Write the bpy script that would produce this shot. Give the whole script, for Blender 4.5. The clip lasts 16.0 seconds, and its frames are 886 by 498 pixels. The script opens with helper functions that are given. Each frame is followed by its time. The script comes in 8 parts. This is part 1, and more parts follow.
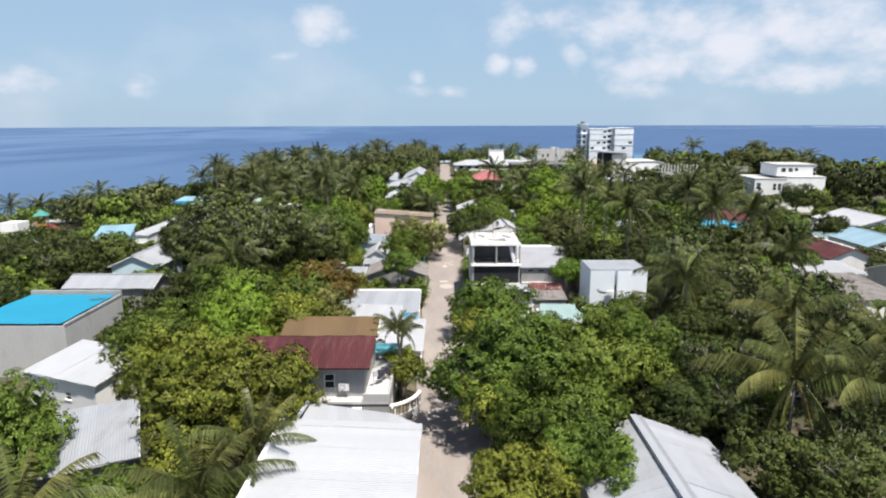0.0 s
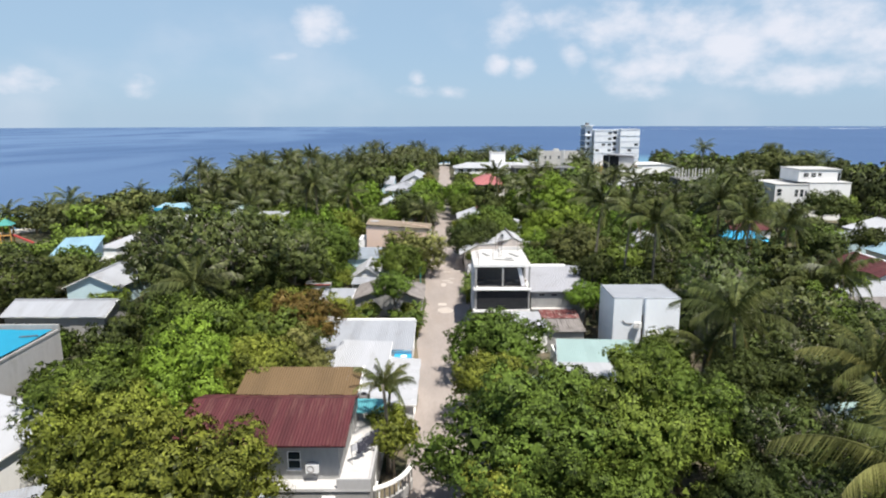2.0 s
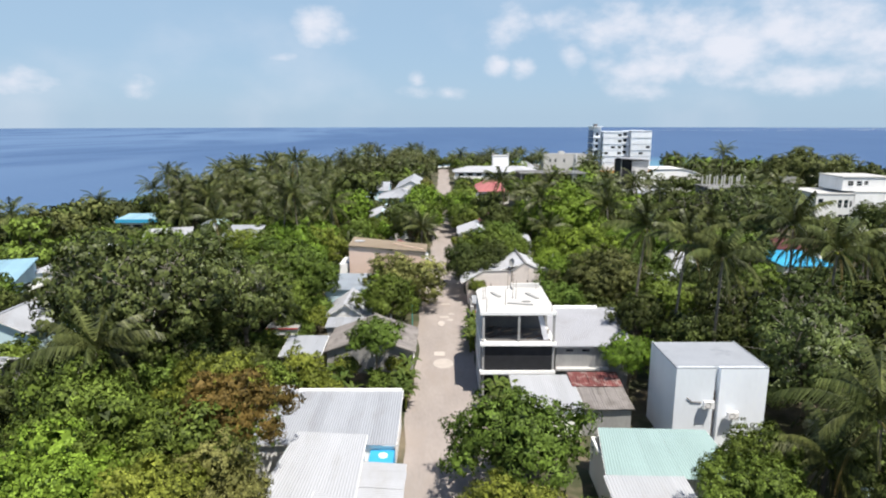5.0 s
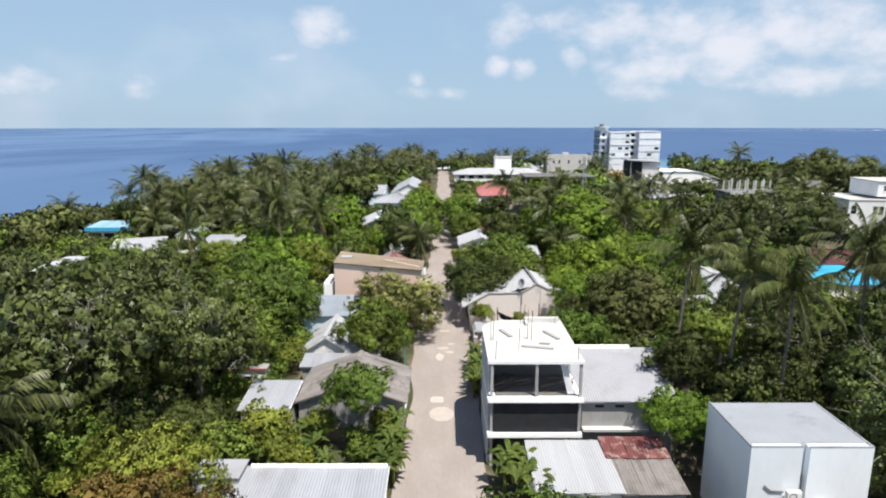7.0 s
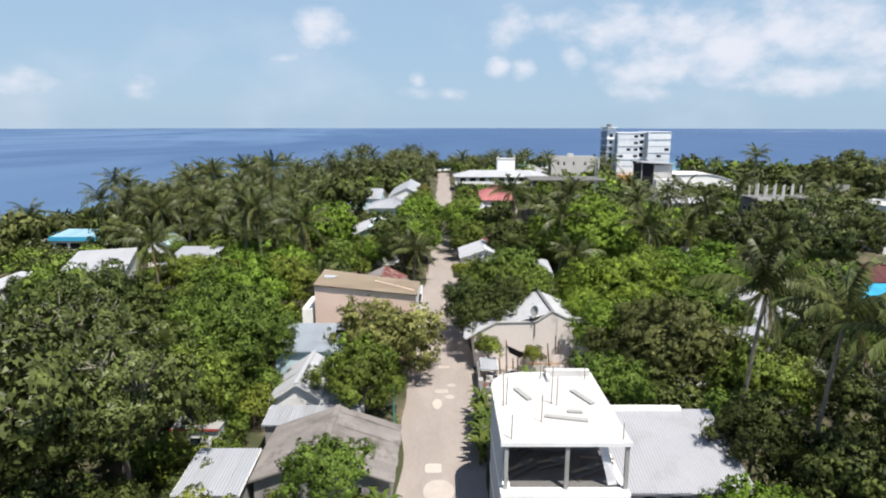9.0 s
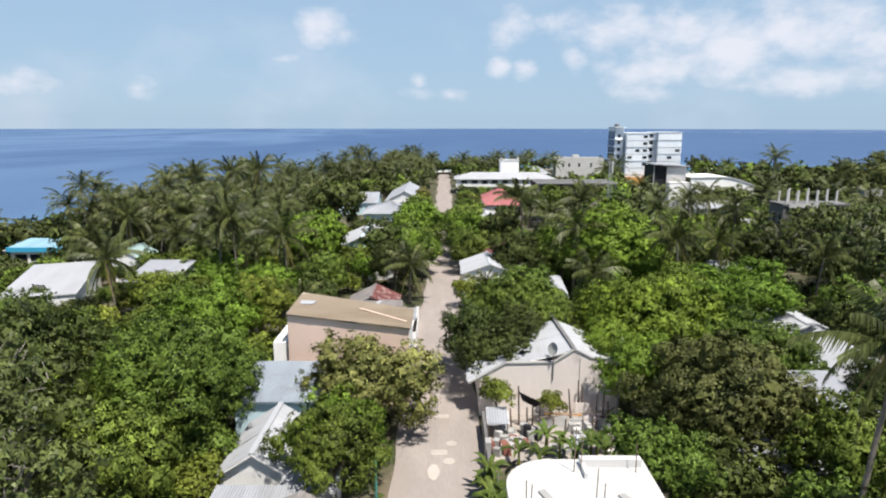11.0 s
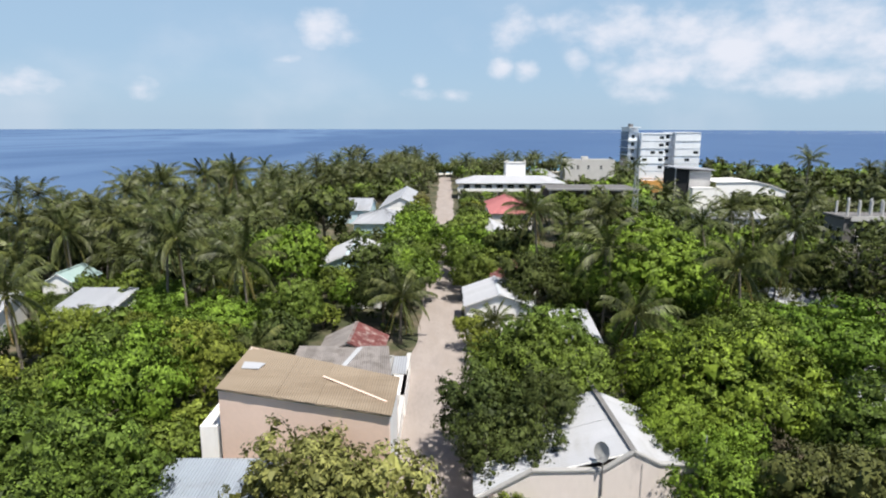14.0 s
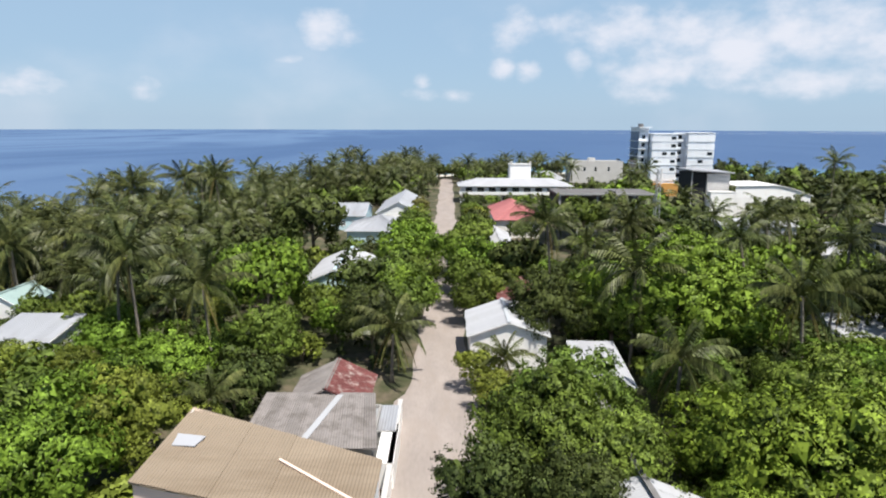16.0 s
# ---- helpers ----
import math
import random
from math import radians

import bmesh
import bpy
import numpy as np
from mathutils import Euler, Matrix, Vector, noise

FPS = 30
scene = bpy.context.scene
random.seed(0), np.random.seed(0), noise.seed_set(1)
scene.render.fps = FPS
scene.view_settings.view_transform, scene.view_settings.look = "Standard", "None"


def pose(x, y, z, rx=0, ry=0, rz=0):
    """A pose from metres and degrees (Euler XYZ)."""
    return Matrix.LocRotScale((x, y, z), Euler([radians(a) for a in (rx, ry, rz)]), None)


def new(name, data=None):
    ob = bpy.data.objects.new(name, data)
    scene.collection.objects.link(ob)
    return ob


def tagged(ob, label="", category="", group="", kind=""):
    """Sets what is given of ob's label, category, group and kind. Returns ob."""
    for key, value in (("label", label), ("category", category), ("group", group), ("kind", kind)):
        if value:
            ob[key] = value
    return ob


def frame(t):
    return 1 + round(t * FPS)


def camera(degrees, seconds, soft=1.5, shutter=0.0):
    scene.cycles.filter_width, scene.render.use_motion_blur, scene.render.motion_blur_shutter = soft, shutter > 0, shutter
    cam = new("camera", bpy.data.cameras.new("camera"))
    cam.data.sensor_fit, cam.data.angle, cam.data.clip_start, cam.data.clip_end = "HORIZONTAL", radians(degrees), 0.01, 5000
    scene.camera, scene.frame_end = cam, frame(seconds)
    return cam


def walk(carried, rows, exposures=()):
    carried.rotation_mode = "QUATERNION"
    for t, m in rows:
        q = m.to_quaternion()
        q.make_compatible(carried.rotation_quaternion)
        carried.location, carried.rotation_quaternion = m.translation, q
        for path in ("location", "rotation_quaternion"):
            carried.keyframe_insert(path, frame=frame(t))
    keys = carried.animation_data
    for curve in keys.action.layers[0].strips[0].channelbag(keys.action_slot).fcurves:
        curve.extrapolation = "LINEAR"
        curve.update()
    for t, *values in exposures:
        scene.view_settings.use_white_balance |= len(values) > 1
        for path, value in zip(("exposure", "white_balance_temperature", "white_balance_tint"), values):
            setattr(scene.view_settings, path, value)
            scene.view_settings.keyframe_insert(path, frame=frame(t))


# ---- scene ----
# camera: seconds, x, y, z, yaw, pitch, roll
cam = camera(72.0, 16.0, soft=2.05)
PATH = [
    (0.0, 0.12, 0.00, 26.17, 0.04, -11.73, 0.16),
    (0.5, 0.15, 2.72, 26.25, 0.02, -11.72, 0.15),
    (1.0, 0.18, 5.73, 26.33, 0.01, -11.70, 0.14),
    (1.5, 0.21, 8.92, 26.39, -0.00, -11.69, 0.13),
    (2.0, 0.24, 11.94, 26.43, -0.01, -11.68, 0.12),
    (2.5, 0.28, 15.27, 26.47, -0.02, -11.67, 0.10),
    (3.0, 0.32, 18.77, 26.49, -0.03, -11.66, 0.09),
    (3.5, 0.36, 21.95, 26.50, -0.03, -11.65, 0.08),
    (4.0, 0.40, 25.02, 26.51, -0.04, -11.63, 0.07),
    (6.5, 0.63, 40.62, 26.39, -0.02, -11.58, 0.02),
    (7.0, 0.67, 43.68, 26.34, -0.02, -11.57, 0.01),
    (7.5, 0.72, 46.95, 26.29, -0.01, -11.56, 0.00),
    (8.0, 0.77, 50.09, 26.23, 0.01, -11.54, -0.01),
    (8.5, 0.82, 52.87, 26.17, 0.02, -11.53, -0.02),
    (9.0, 0.87, 56.06, 26.11, 0.04, -11.52, -0.03),
    (11.5, 1.13, 71.10, 25.76, 0.14, -11.47, -0.07),
    (12.0, 1.18, 74.12, 25.69, 0.16, -11.46, -0.08),
    (12.5, 1.22, 76.64, 25.62, 0.19, -11.45, -0.09),
    (13.0, 1.27, 79.67, 25.55, 0.22, -11.44, -0.09),
    (13.5, 1.32, 83.29, 25.48, 0.25, -11.42, -0.10),
    (14.0, 1.37, 85.94, 25.42, 0.28, -11.41, -0.11),
    (14.5, 1.41, 88.82, 25.35, 0.32, -11.40, -0.11),
    (15.0, 1.45, 91.43, 25.30, 0.35, -11.39, -0.12),
    (15.5, 1.49, 94.19, 25.25, 0.39, -11.38, -0.13),
    (16.0, 1.53, 97.41, 25.20, 0.43, -11.37, -0.14),
]
walk(cam, [(t, pose(x, y, z, 90 + pitch, roll, yaw)) for t, x, y, z, yaw, pitch, roll in PATH], [(0, 0.42), (16, 0.42)])


# ---- world, sun ----
SUN_WAY = Vector((-0.27, 0.36, -1.0)).normalized()
sun = new("sun", bpy.data.lights.new("sun", "SUN"))
sun.data.energy, sun.data.angle, sun.data.color = 4.9, radians(0.6), (1.0, 0.945, 0.85)
sun.rotation_euler = SUN_WAY.to_track_quat("-Z", "Y").to_euler()


def nodes_of(tree):
    tree.nodes.clear()

    def add(kind, operation=None, data_type=None, interpolation_type=None, noise_dimensions=None, vector_type=None):
        n = tree.nodes.new(kind)
        if operation:
            n.operation = operation
        if data_type:
            n.data_type = data_type
        if interpolation_type:
            n.interpolation_type = interpolation_type
        if noise_dimensions:
            n.noise_dimensions = noise_dimensions
        if vector_type:
            n.vector_type = vector_type
        return n

    return add, tree.links.new


# soft cumulus: azimuth, elevation, half width, half height, strength
CLOUDS = [
    (-0.190, 0.145, 0.050, 0.036, 1.0), (-0.165, 0.138, 0.045, 0.026, 0.6), (-0.249, 0.099, 0.038, 0.011, 0.55), (-0.590, 0.052, 0.060, 0.022, 0.7),
    (-0.580, 0.062, 0.034, 0.020, 0.8), (-0.452, 0.052, 0.030, 0.022, 0.75), (0.088, 0.088, 0.026, 0.020, 0.95), (0.125, 0.086, 0.026, 0.022, 0.9), (0.106, 0.142, 0.048, 0.050, 0.62),
    (-0.039, 0.068, 0.018, 0.016, 0.7), (-0.044, 0.050, 0.040, 0.014, 0.6), (0.017, 0.048, 0.040, 0.013, 0.5), (0.203, 0.098, 0.024, 0.032, 0.7),
]
BANKS = [
    (0.265, 0.138, 0.100, 0.046, 0.80), (0.422, 0.100, 0.120, 0.055, 0.98), (0.505, 0.128, 0.130, 0.062, 0.85), (0.360, 0.128, 0.140, 0.055, 0.82),
    (0.524, 0.066, 0.100, 0.034, 0.76), (0.315, 0.080, 0.100, 0.046, 0.74), (0.309, 0.050, 0.080, 0.022, 0.62), (0.600, 0.095, 0.090, 0.060, 0.80), (0.20, 0.155, 0.10, 0.025, 0.45),
]


def sky_world():
    w = bpy.data.worlds.new("sky")
    w.use_nodes = True
    add, link = nodes_of(w.node_tree)
    out = add("ShaderNodeOutputWorld")
    bg = add("ShaderNodeBackground")
    bg.inputs[1].default_value = 0.075
    link(bg.outputs[0], out.inputs[0])
    co = add("ShaderNodeTexCoord")
    # the sky continues level below the horizon line
    floor_ = add("ShaderNodeVectorMath", operation="MAXIMUM")
    floor_.inputs[1].default_value = (-1, -1, 0.012)
    link(co.outputs["Generated"], floor_.inputs[0])
    sky = add("ShaderNodeTexSky")
    sky.sky_type, sky.sun_disc, sky.sun_elevation, sky.sun_rotation = "NISHITA", False, radians(66), radians(143)
    sky.altitude, sky.air_density, sky.dust_density, sky.ozone_density = 0, 1.0, 0.6, 2.0
    link(floor_.outputs[0], sky.inputs[0])
    sep = add("ShaderNodeSeparateXYZ")
    link(floor_.outputs[0], sep.inputs[0])
    az = add("ShaderNodeMath", operation="ARCTAN2")
    link(sep.outputs[0], az.inputs[0]), link(sep.outputs[1], az.inputs[1])
    el = add("ShaderNodeMath", operation="ARCSINE")
    link(sep.outputs[2], el.inputs[0])
    ang = add("ShaderNodeCombineXYZ")
    link(az.outputs[0], ang.inputs[0]), link(el.outputs[0], ang.inputs[1])
    stretch = add("ShaderNodeMapping")
    stretch.inputs[3].default_value = (1.0, 1.5, 1.0)
    link(ang.outputs[0], stretch.inputs[0])
    billow = add("ShaderNodeTexNoise", noise_dimensions="3D")
    billow.inputs["Scale"].default_value, billow.inputs["Detail"].default_value, billow.inputs["Roughness"].default_value = 20.0, 7.0, 0.55
    link(stretch.outputs[0], billow.inputs[0])
    total = None
    for a, e, wa, we, s in CLOUDS + BANKS:
        m = add("ShaderNodeMapping", vector_type="POINT")
        m.inputs[1].default_value = (-a / wa, -e / we, 0)
        m.inputs[3].default_value = (1 / wa, 1 / we, 0)
        link(ang.outputs[0], m.inputs[0])
        ln = add("ShaderNodeVectorMath", operation="LENGTH")
        link(m.outputs[0], ln.inputs[0])
        f = add("ShaderNodeMapRange", interpolation_type="SMOOTHSTEP")
        f.inputs[1].default_value, f.inputs[2].default_value, f.inputs[3].default_value, f.inputs[4].default_value = 1.25, 0.0, 0.0, s
        link(ln.outputs["Value"], f.inputs[0])
        if total is None:
            total = f
        else:
            mx = add("ShaderNodeMath", operation="MAXIMUM")
            link(total.outputs[0], mx.inputs[0]), link(f.outputs[0], mx.inputs[1])
            total = mx
    # humid haze evens out the blue
    haze = add("ShaderNodeMix", data_type="RGBA")
    thin = add("ShaderNodeMapRange", interpolation_type="SMOOTHSTEP")
    thin.inputs[1].default_value, thin.inputs[2].default_value, thin.inputs[3].default_value, thin.inputs[4].default_value = 0.20, 0.58, 0.80, 0.03
    link(el.outputs[0], thin.inputs[0]), link(thin.outputs[0], haze.inputs[0])
    haze.inputs[7].default_value = (4.15, 6.0, 8.1, 1)
    link(sky.outputs[0], haze.inputs[6])
    veil = add("ShaderNodeTexNoise", noise_dimensions="3D")
    veil.inputs["Scale"].default_value, veil.inputs["Detail"].default_value = 4.0, 5.0
    link(stretch.outputs[0], veil.inputs[0])
    vr = add("ShaderNodeMapRange", interpolation_type="SMOOTHSTEP")
    vr.inputs[1].default_value, vr.inputs[2].default_value, vr.inputs[3].default_value, vr.inputs[4].default_value = 0.48, 0.78, 0.0, 0.30
    link(veil.outputs[0], vr.inputs[0])
    lift = add("ShaderNodeMath", operation="MULTIPLY_ADD")
    lift.inputs[1].default_value, lift.inputs[2].default_value = 1.75, -0.82
    link(billow.outputs[0], lift.inputs[0])
    grow = add("ShaderNodeMath", operation="ADD")
    link(total.outputs[0], grow.inputs[0]), link(lift.outputs[0], grow.inputs[1])
    edge = add("ShaderNodeMapRange", interpolation_type="SMOOTHSTEP")
    edge.inputs[1].default_value, edge.inputs[2].default_value, edge.inputs[3].default_value, edge.inputs[4].default_value = 0.05, 1.15, 0.0, 0.86
    link(grow.outputs[0], edge.inputs[0])
    gate = add("ShaderNodeMath", operation="MULTIPLY")
    near = add("ShaderNodeMapRange")
    near.inputs[1].default_value, near.inputs[2].default_value = 0.0, 0.25
    link(total.outputs[0], near.inputs[0])
    link(edge.outputs[0], gate.inputs[0]), link(near.outputs[0], gate.inputs[1])
    mask = add("ShaderNodeMath", operation="MAXIMUM")
    link(gate.outputs[0], mask.inputs[0]), link(vr.outputs[0], mask.inputs[1])
    mix = add("ShaderNodeMix", data_type="RGBA")
    mix.inputs[7].default_value = (8.7, 8.8, 9.6, 1)
    link(mask.outputs[0], mix.inputs[0]), link(haze.outputs[2], mix.inputs[6])
    # below the horizon lie dim green land and blue sea
    raw = add("ShaderNodeSeparateXYZ")
    link(co.outputs["Generated"], raw.inputs[0])
    under = add("ShaderNodeMapRange", interpolation_type="SMOOTHSTEP")
    under.inputs[1].default_value, under.inputs[2].default_value = -0.03, -0.15
    link(raw.outputs[2], under.inputs[0])
    land = add("ShaderNodeMix", data_type="RGBA")
    land.inputs[7].default_value = (0.5, 0.65, 0.5, 1)
    link(under.outputs[0], land.inputs[0]), link(mix.outputs[2], land.inputs[6]), link(land.outputs[2], bg.inputs[0])
    scene.world = w


sky_world()


# ---- materials ----
def shell(name):
    m = bpy.data.materials.new(name)
    m.use_nodes = True
    add, link = nodes_of(m.node_tree)
    out = add("ShaderNodeOutputMaterial")
    return m, add, link, out


def paint(name, base, rough=0.85, var=0.16, scale=0.8, stain=None, stain_at=0.6, stain_scale=0.5, stretch=(1, 1, 1), bump=0.15, metal=0.0, spread=0.1, spec=0.35):
    """A weathered surface: coarse and fine mottling, stains, fine relief; each piece a little lighter or darker."""
    m, add, link, out = shell(name)
    bsdf = add("ShaderNodeBsdfPrincipled")
    bsdf.inputs["Roughness"].default_value, bsdf.inputs["Metallic"].default_value = rough, metal
    bsdf.inputs["Specular IOR Level"].default_value = spec
    link(bsdf.outputs[0], out.inputs[0])
    geo = add("ShaderNodeNewGeometry")
    mp = add("ShaderNodeMapping")
    mp.inputs[3].default_value = stretch
    link(geo.outputs["Position"], mp.inputs[0])
    coarse = add("ShaderNodeTexNoise")
    coarse.inputs["Scale"].default_value, coarse.inputs["Detail"].default_value = scale, 6.0
    fine = add("ShaderNodeTexNoise")
    fine.inputs["Scale"].default_value, fine.inputs["Detail"].default_value = scale * 9, 4.0
    link(mp.outputs[0], coarse.inputs[0]), link(mp.outputs[0], fine.inputs[0])
    both = add("ShaderNodeMath", operation="MULTIPLY_ADD")
    both.inputs[1].default_value = 0.5
    link(fine.outputs[0], both.inputs[0]), link(coarse.outputs[0], both.inputs[2])
    rng = add("ShaderNodeMapRange")
    rng.inputs[1].default_value, rng.inputs[2].default_value, rng.inputs[3].default_value, rng.inputs[4].default_value = 0.45, 1.05, 1 - var, 1 + var
    link(both.outputs[0], rng.inputs[0])
    inf = add("ShaderNodeObjectInfo")
    rnd = add("ShaderNodeMapRange")
    rnd.inputs[3].default_value, rnd.inputs[4].default_value = 1 - spread, 1 + spread
    link(inf.outputs["Random"], rnd.inputs[0])
    gain = add("ShaderNodeMath", operation="MULTIPLY")
    link(rng.outputs[0], gain.inputs[0]), link(rnd.outputs[0], gain.inputs[1])
    col = add("ShaderNodeVectorMath", operation="SCALE")
    col.inputs[0].default_value = base
    link(gain.outputs[0], col.inputs["Scale"])
    last = col.outputs[0]
    if stain:
        sn = add("ShaderNodeTexNoise")
        sn.inputs["Scale"].default_value, sn.inputs["Detail"].default_value, sn.inputs["Roughness"].default_value = stain_scale, 8.0, 0.65
        link(mp.outputs[0], sn.inputs[0])
        sr = add("ShaderNodeMapRange", interpolation_type="SMOOTHSTEP")
        sr.inputs[1].default_value, sr.inputs[2].default_value, sr.inputs[4].default_value = stain_at - 0.1, stain_at + 0.12, 0.85
        link(sn.outputs[0], sr.inputs[0])
        mx = add("ShaderNodeMix", data_type="RGBA")
        mx.inputs[7].default_value = (*stain, 1)
        link(sr.outputs[0], mx.inputs[0]), link(last, mx.inputs[6])
        last = mx.outputs[2]
    link(last, bsdf.inputs["Base Color"])
    bp = add("ShaderNodeBump")
    bp.inputs["Strength"].default_value, bp.inputs["Distance"].default_value = bump, 0.05
    link(fine.outputs[0], bp.inputs["Height"]), link(bp.outputs[0], bsdf.inputs["Normal"])
    return m


def leafy(name, dark, light, through_=0.06, rough=0.5, hue=0.012, spec=0.10):
    """Leaves: each leaf and each plant has its own green, near-black ones also standing for shade within crowns; some
    light passes through.
    """
    m, add, link, out = shell(name)
    geo = add("ShaderNodeNewGeometry")
    inf = add("ShaderNodeObjectInfo")
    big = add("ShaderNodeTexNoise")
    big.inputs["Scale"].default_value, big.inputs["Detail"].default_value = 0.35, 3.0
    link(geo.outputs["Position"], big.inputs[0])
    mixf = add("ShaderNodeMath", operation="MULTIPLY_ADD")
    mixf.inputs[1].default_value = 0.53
    # power skews leaves towards the dark tone, in place of missing crown shade
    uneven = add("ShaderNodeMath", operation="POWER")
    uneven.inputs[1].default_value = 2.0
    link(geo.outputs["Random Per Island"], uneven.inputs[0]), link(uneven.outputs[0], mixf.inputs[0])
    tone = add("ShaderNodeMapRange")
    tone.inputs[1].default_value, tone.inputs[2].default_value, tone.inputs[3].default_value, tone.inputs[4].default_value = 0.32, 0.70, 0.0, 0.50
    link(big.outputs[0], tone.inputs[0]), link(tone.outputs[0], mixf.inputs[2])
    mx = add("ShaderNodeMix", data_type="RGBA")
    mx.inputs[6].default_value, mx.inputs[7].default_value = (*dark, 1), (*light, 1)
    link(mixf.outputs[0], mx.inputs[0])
    hs = add("ShaderNodeHueSaturation")
    hr = add("ShaderNodeMapRange")
    hr.inputs[3].default_value, hr.inputs[4].default_value = 0.5 - hue, 0.5 + hue
    link(inf.outputs["Random"], hr.inputs[0]), link(hr.outputs[0], hs.inputs[0])
    vr = add("ShaderNodeMapRange")
    vr.inputs[3].default_value, vr.inputs[4].default_value = 0.78, 1.22
    wob = add("ShaderNodeMath", operation="FRACT")
    mul = add("ShaderNodeMath", operation="MULTIPLY")
    mul.inputs[1].default_value = 17.3
    link(inf.outputs["Random"], mul.inputs[0]), link(mul.outputs[0], wob.inputs[0]), link(wob.outputs[0], vr.inputs[0])
    link(vr.outputs[0], hs.inputs[2]), link(mx.outputs[2], hs.inputs[4])
    bsdf = add("ShaderNodeBsdfPrincipled")
    bsdf.inputs["Roughness"].default_value, bsdf.inputs["Specular IOR Level"].default_value = rough, spec
    tr = add("ShaderNodeBsdfTranslucent")
    link(hs.outputs[0], bsdf.inputs["Base Color"]), link(hs.outputs[0], tr.inputs[0])
    ms = add("ShaderNodeMixShader")
    ms.inputs[0].default_value = through_
    link(bsdf.outputs[0], ms.inputs[1]), link(tr.outputs[0], ms.inputs[2]), link(ms.outputs[0], out.inputs[0])
    return m


def glass_dark(name, tint):
    m, add, link, out = shell(name)
    bsdf = add("ShaderNodeBsdfPrincipled")
    bsdf.inputs["Base Color"].default_value = (*tint, 1)
    bsdf.inputs["Roughness"].default_value, bsdf.inputs["Specular IOR Level"].default_value = 0.12, 0.6
    link(bsdf.outputs[0], out.inputs[0])
    return m


def sea_water():
    """Deep blue water with pale current streaks, turning turquoise over the sandy shallows round the island."""
    m, add, link, out = shell("sea_water")
    geo = add("ShaderNodeNewGeometry")
    mp = add("ShaderNodeMapping")
    mp.inputs[1].default_value, mp.inputs[3].default_value = (-0.55, -0.42, 0), (1 / 175, 1 / 325, 0)
    link(geo.outputs["Position"], mp.inputs[0])
    ln = add("ShaderNodeVectorMath", operation="LENGTH")
    link(mp.outputs[0], ln.inputs[0])
    wob = add("ShaderNodeTexNoise")
    wob.inputs["Scale"].default_value, wob.inputs["Detail"].default_value = 0.012, 6.0
    link(geo.outputs["Position"], wob.inputs[0])
    off = add("ShaderNodeMath", operation="MULTIPLY_ADD")
    off.inputs[1].default_value = 0.5
    link(wob.outputs[0], off.inputs[0]), link(ln.outputs["Value"], off.inputs[2])
    shore = add("ShaderNodeMapRange", interpolation_type="SMOOTHSTEP")
    shore.inputs[1].default_value, shore.inputs[2].default_value = 1.20, 1.72
    link(off.outputs[0], shore.inputs[0])
    st = add("ShaderNodeMapping")
    st.inputs[2].default_value, st.inputs[3].default_value = (0, 0, radians(-38)), (0.0034, 0.0013, 1)
    link(geo.outputs["Position"], st.inputs[0])
    streak = add("ShaderNodeTexNoise")
    streak.inputs["Scale"].default_value, streak.inputs["Detail"].default_value, streak.inputs["Distortion"].default_value = 1.3, 5.0, 1.4
    link(st.outputs[0], streak.inputs[0])
    sr = add("ShaderNodeMapRange", interpolation_type="SMOOTHSTEP")
    sr.inputs[1].default_value, sr.inputs[2].default_value = 0.36, 0.62
    link(streak.outputs[0], sr.inputs[0])
    xyz = add("ShaderNodeSeparateXYZ")
    link(geo.outputs["Position"], xyz.inputs[0])
    lee = add("ShaderNodeMapRange", interpolation_type="SMOOTHSTEP")
    lee.inputs[1].default_value, lee.inputs[2].default_value, lee.inputs[3].default_value, lee.inputs[4].default_value = 100.0, -500.0, 0.15, 1.0
    link(xyz.outputs[0], lee.inputs[0])
    both = add("ShaderNodeMath", operation="MULTIPLY")
    link(sr.outputs[0], both.inputs[0]), link(lee.outputs[0], both.inputs[1])
    deep = add("ShaderNodeMix", data_type="RGBA")
    deep.inputs[6].default_value, deep.inputs[7].default_value = (0.058, 0.110, 0.225, 1), (0.112, 0.186, 0.318, 1)
    link(both.outputs[0], deep.inputs[0])
    mx = add("ShaderNodeMix", data_type="RGBA")
    mx.inputs[6].default_value = (0.115, 0.250, 0.350, 1)
    link(shore.outputs[0], mx.inputs[0]), link(deep.outputs[2], mx.inputs[7])
    rip = add("ShaderNodeTexNoise")
    rip.inputs["Scale"].default_value, rip.inputs["Detail"].default_value = 0.35, 6.0
    link(geo.outputs["Position"], rip.inputs[0])
    bp = add("ShaderNodeBump")
    bp.inputs["Strength"].default_value, bp.inputs["Distance"].default_value = 0.5, 0.6
    link(rip.outputs[0], bp.inputs["Height"])
    bsdf = add("ShaderNodeBsdfPrincipled")
    bsdf.inputs["Roughness"].default_value, bsdf.inputs["Specular IOR Level"].default_value = 0.55, 0.10
    link(mx.outputs[2], bsdf.inputs["Base Color"]), link(bp.outputs[0], bsdf.inputs["Normal"]), link(bsdf.outputs[0], out.inputs[0])
    return m


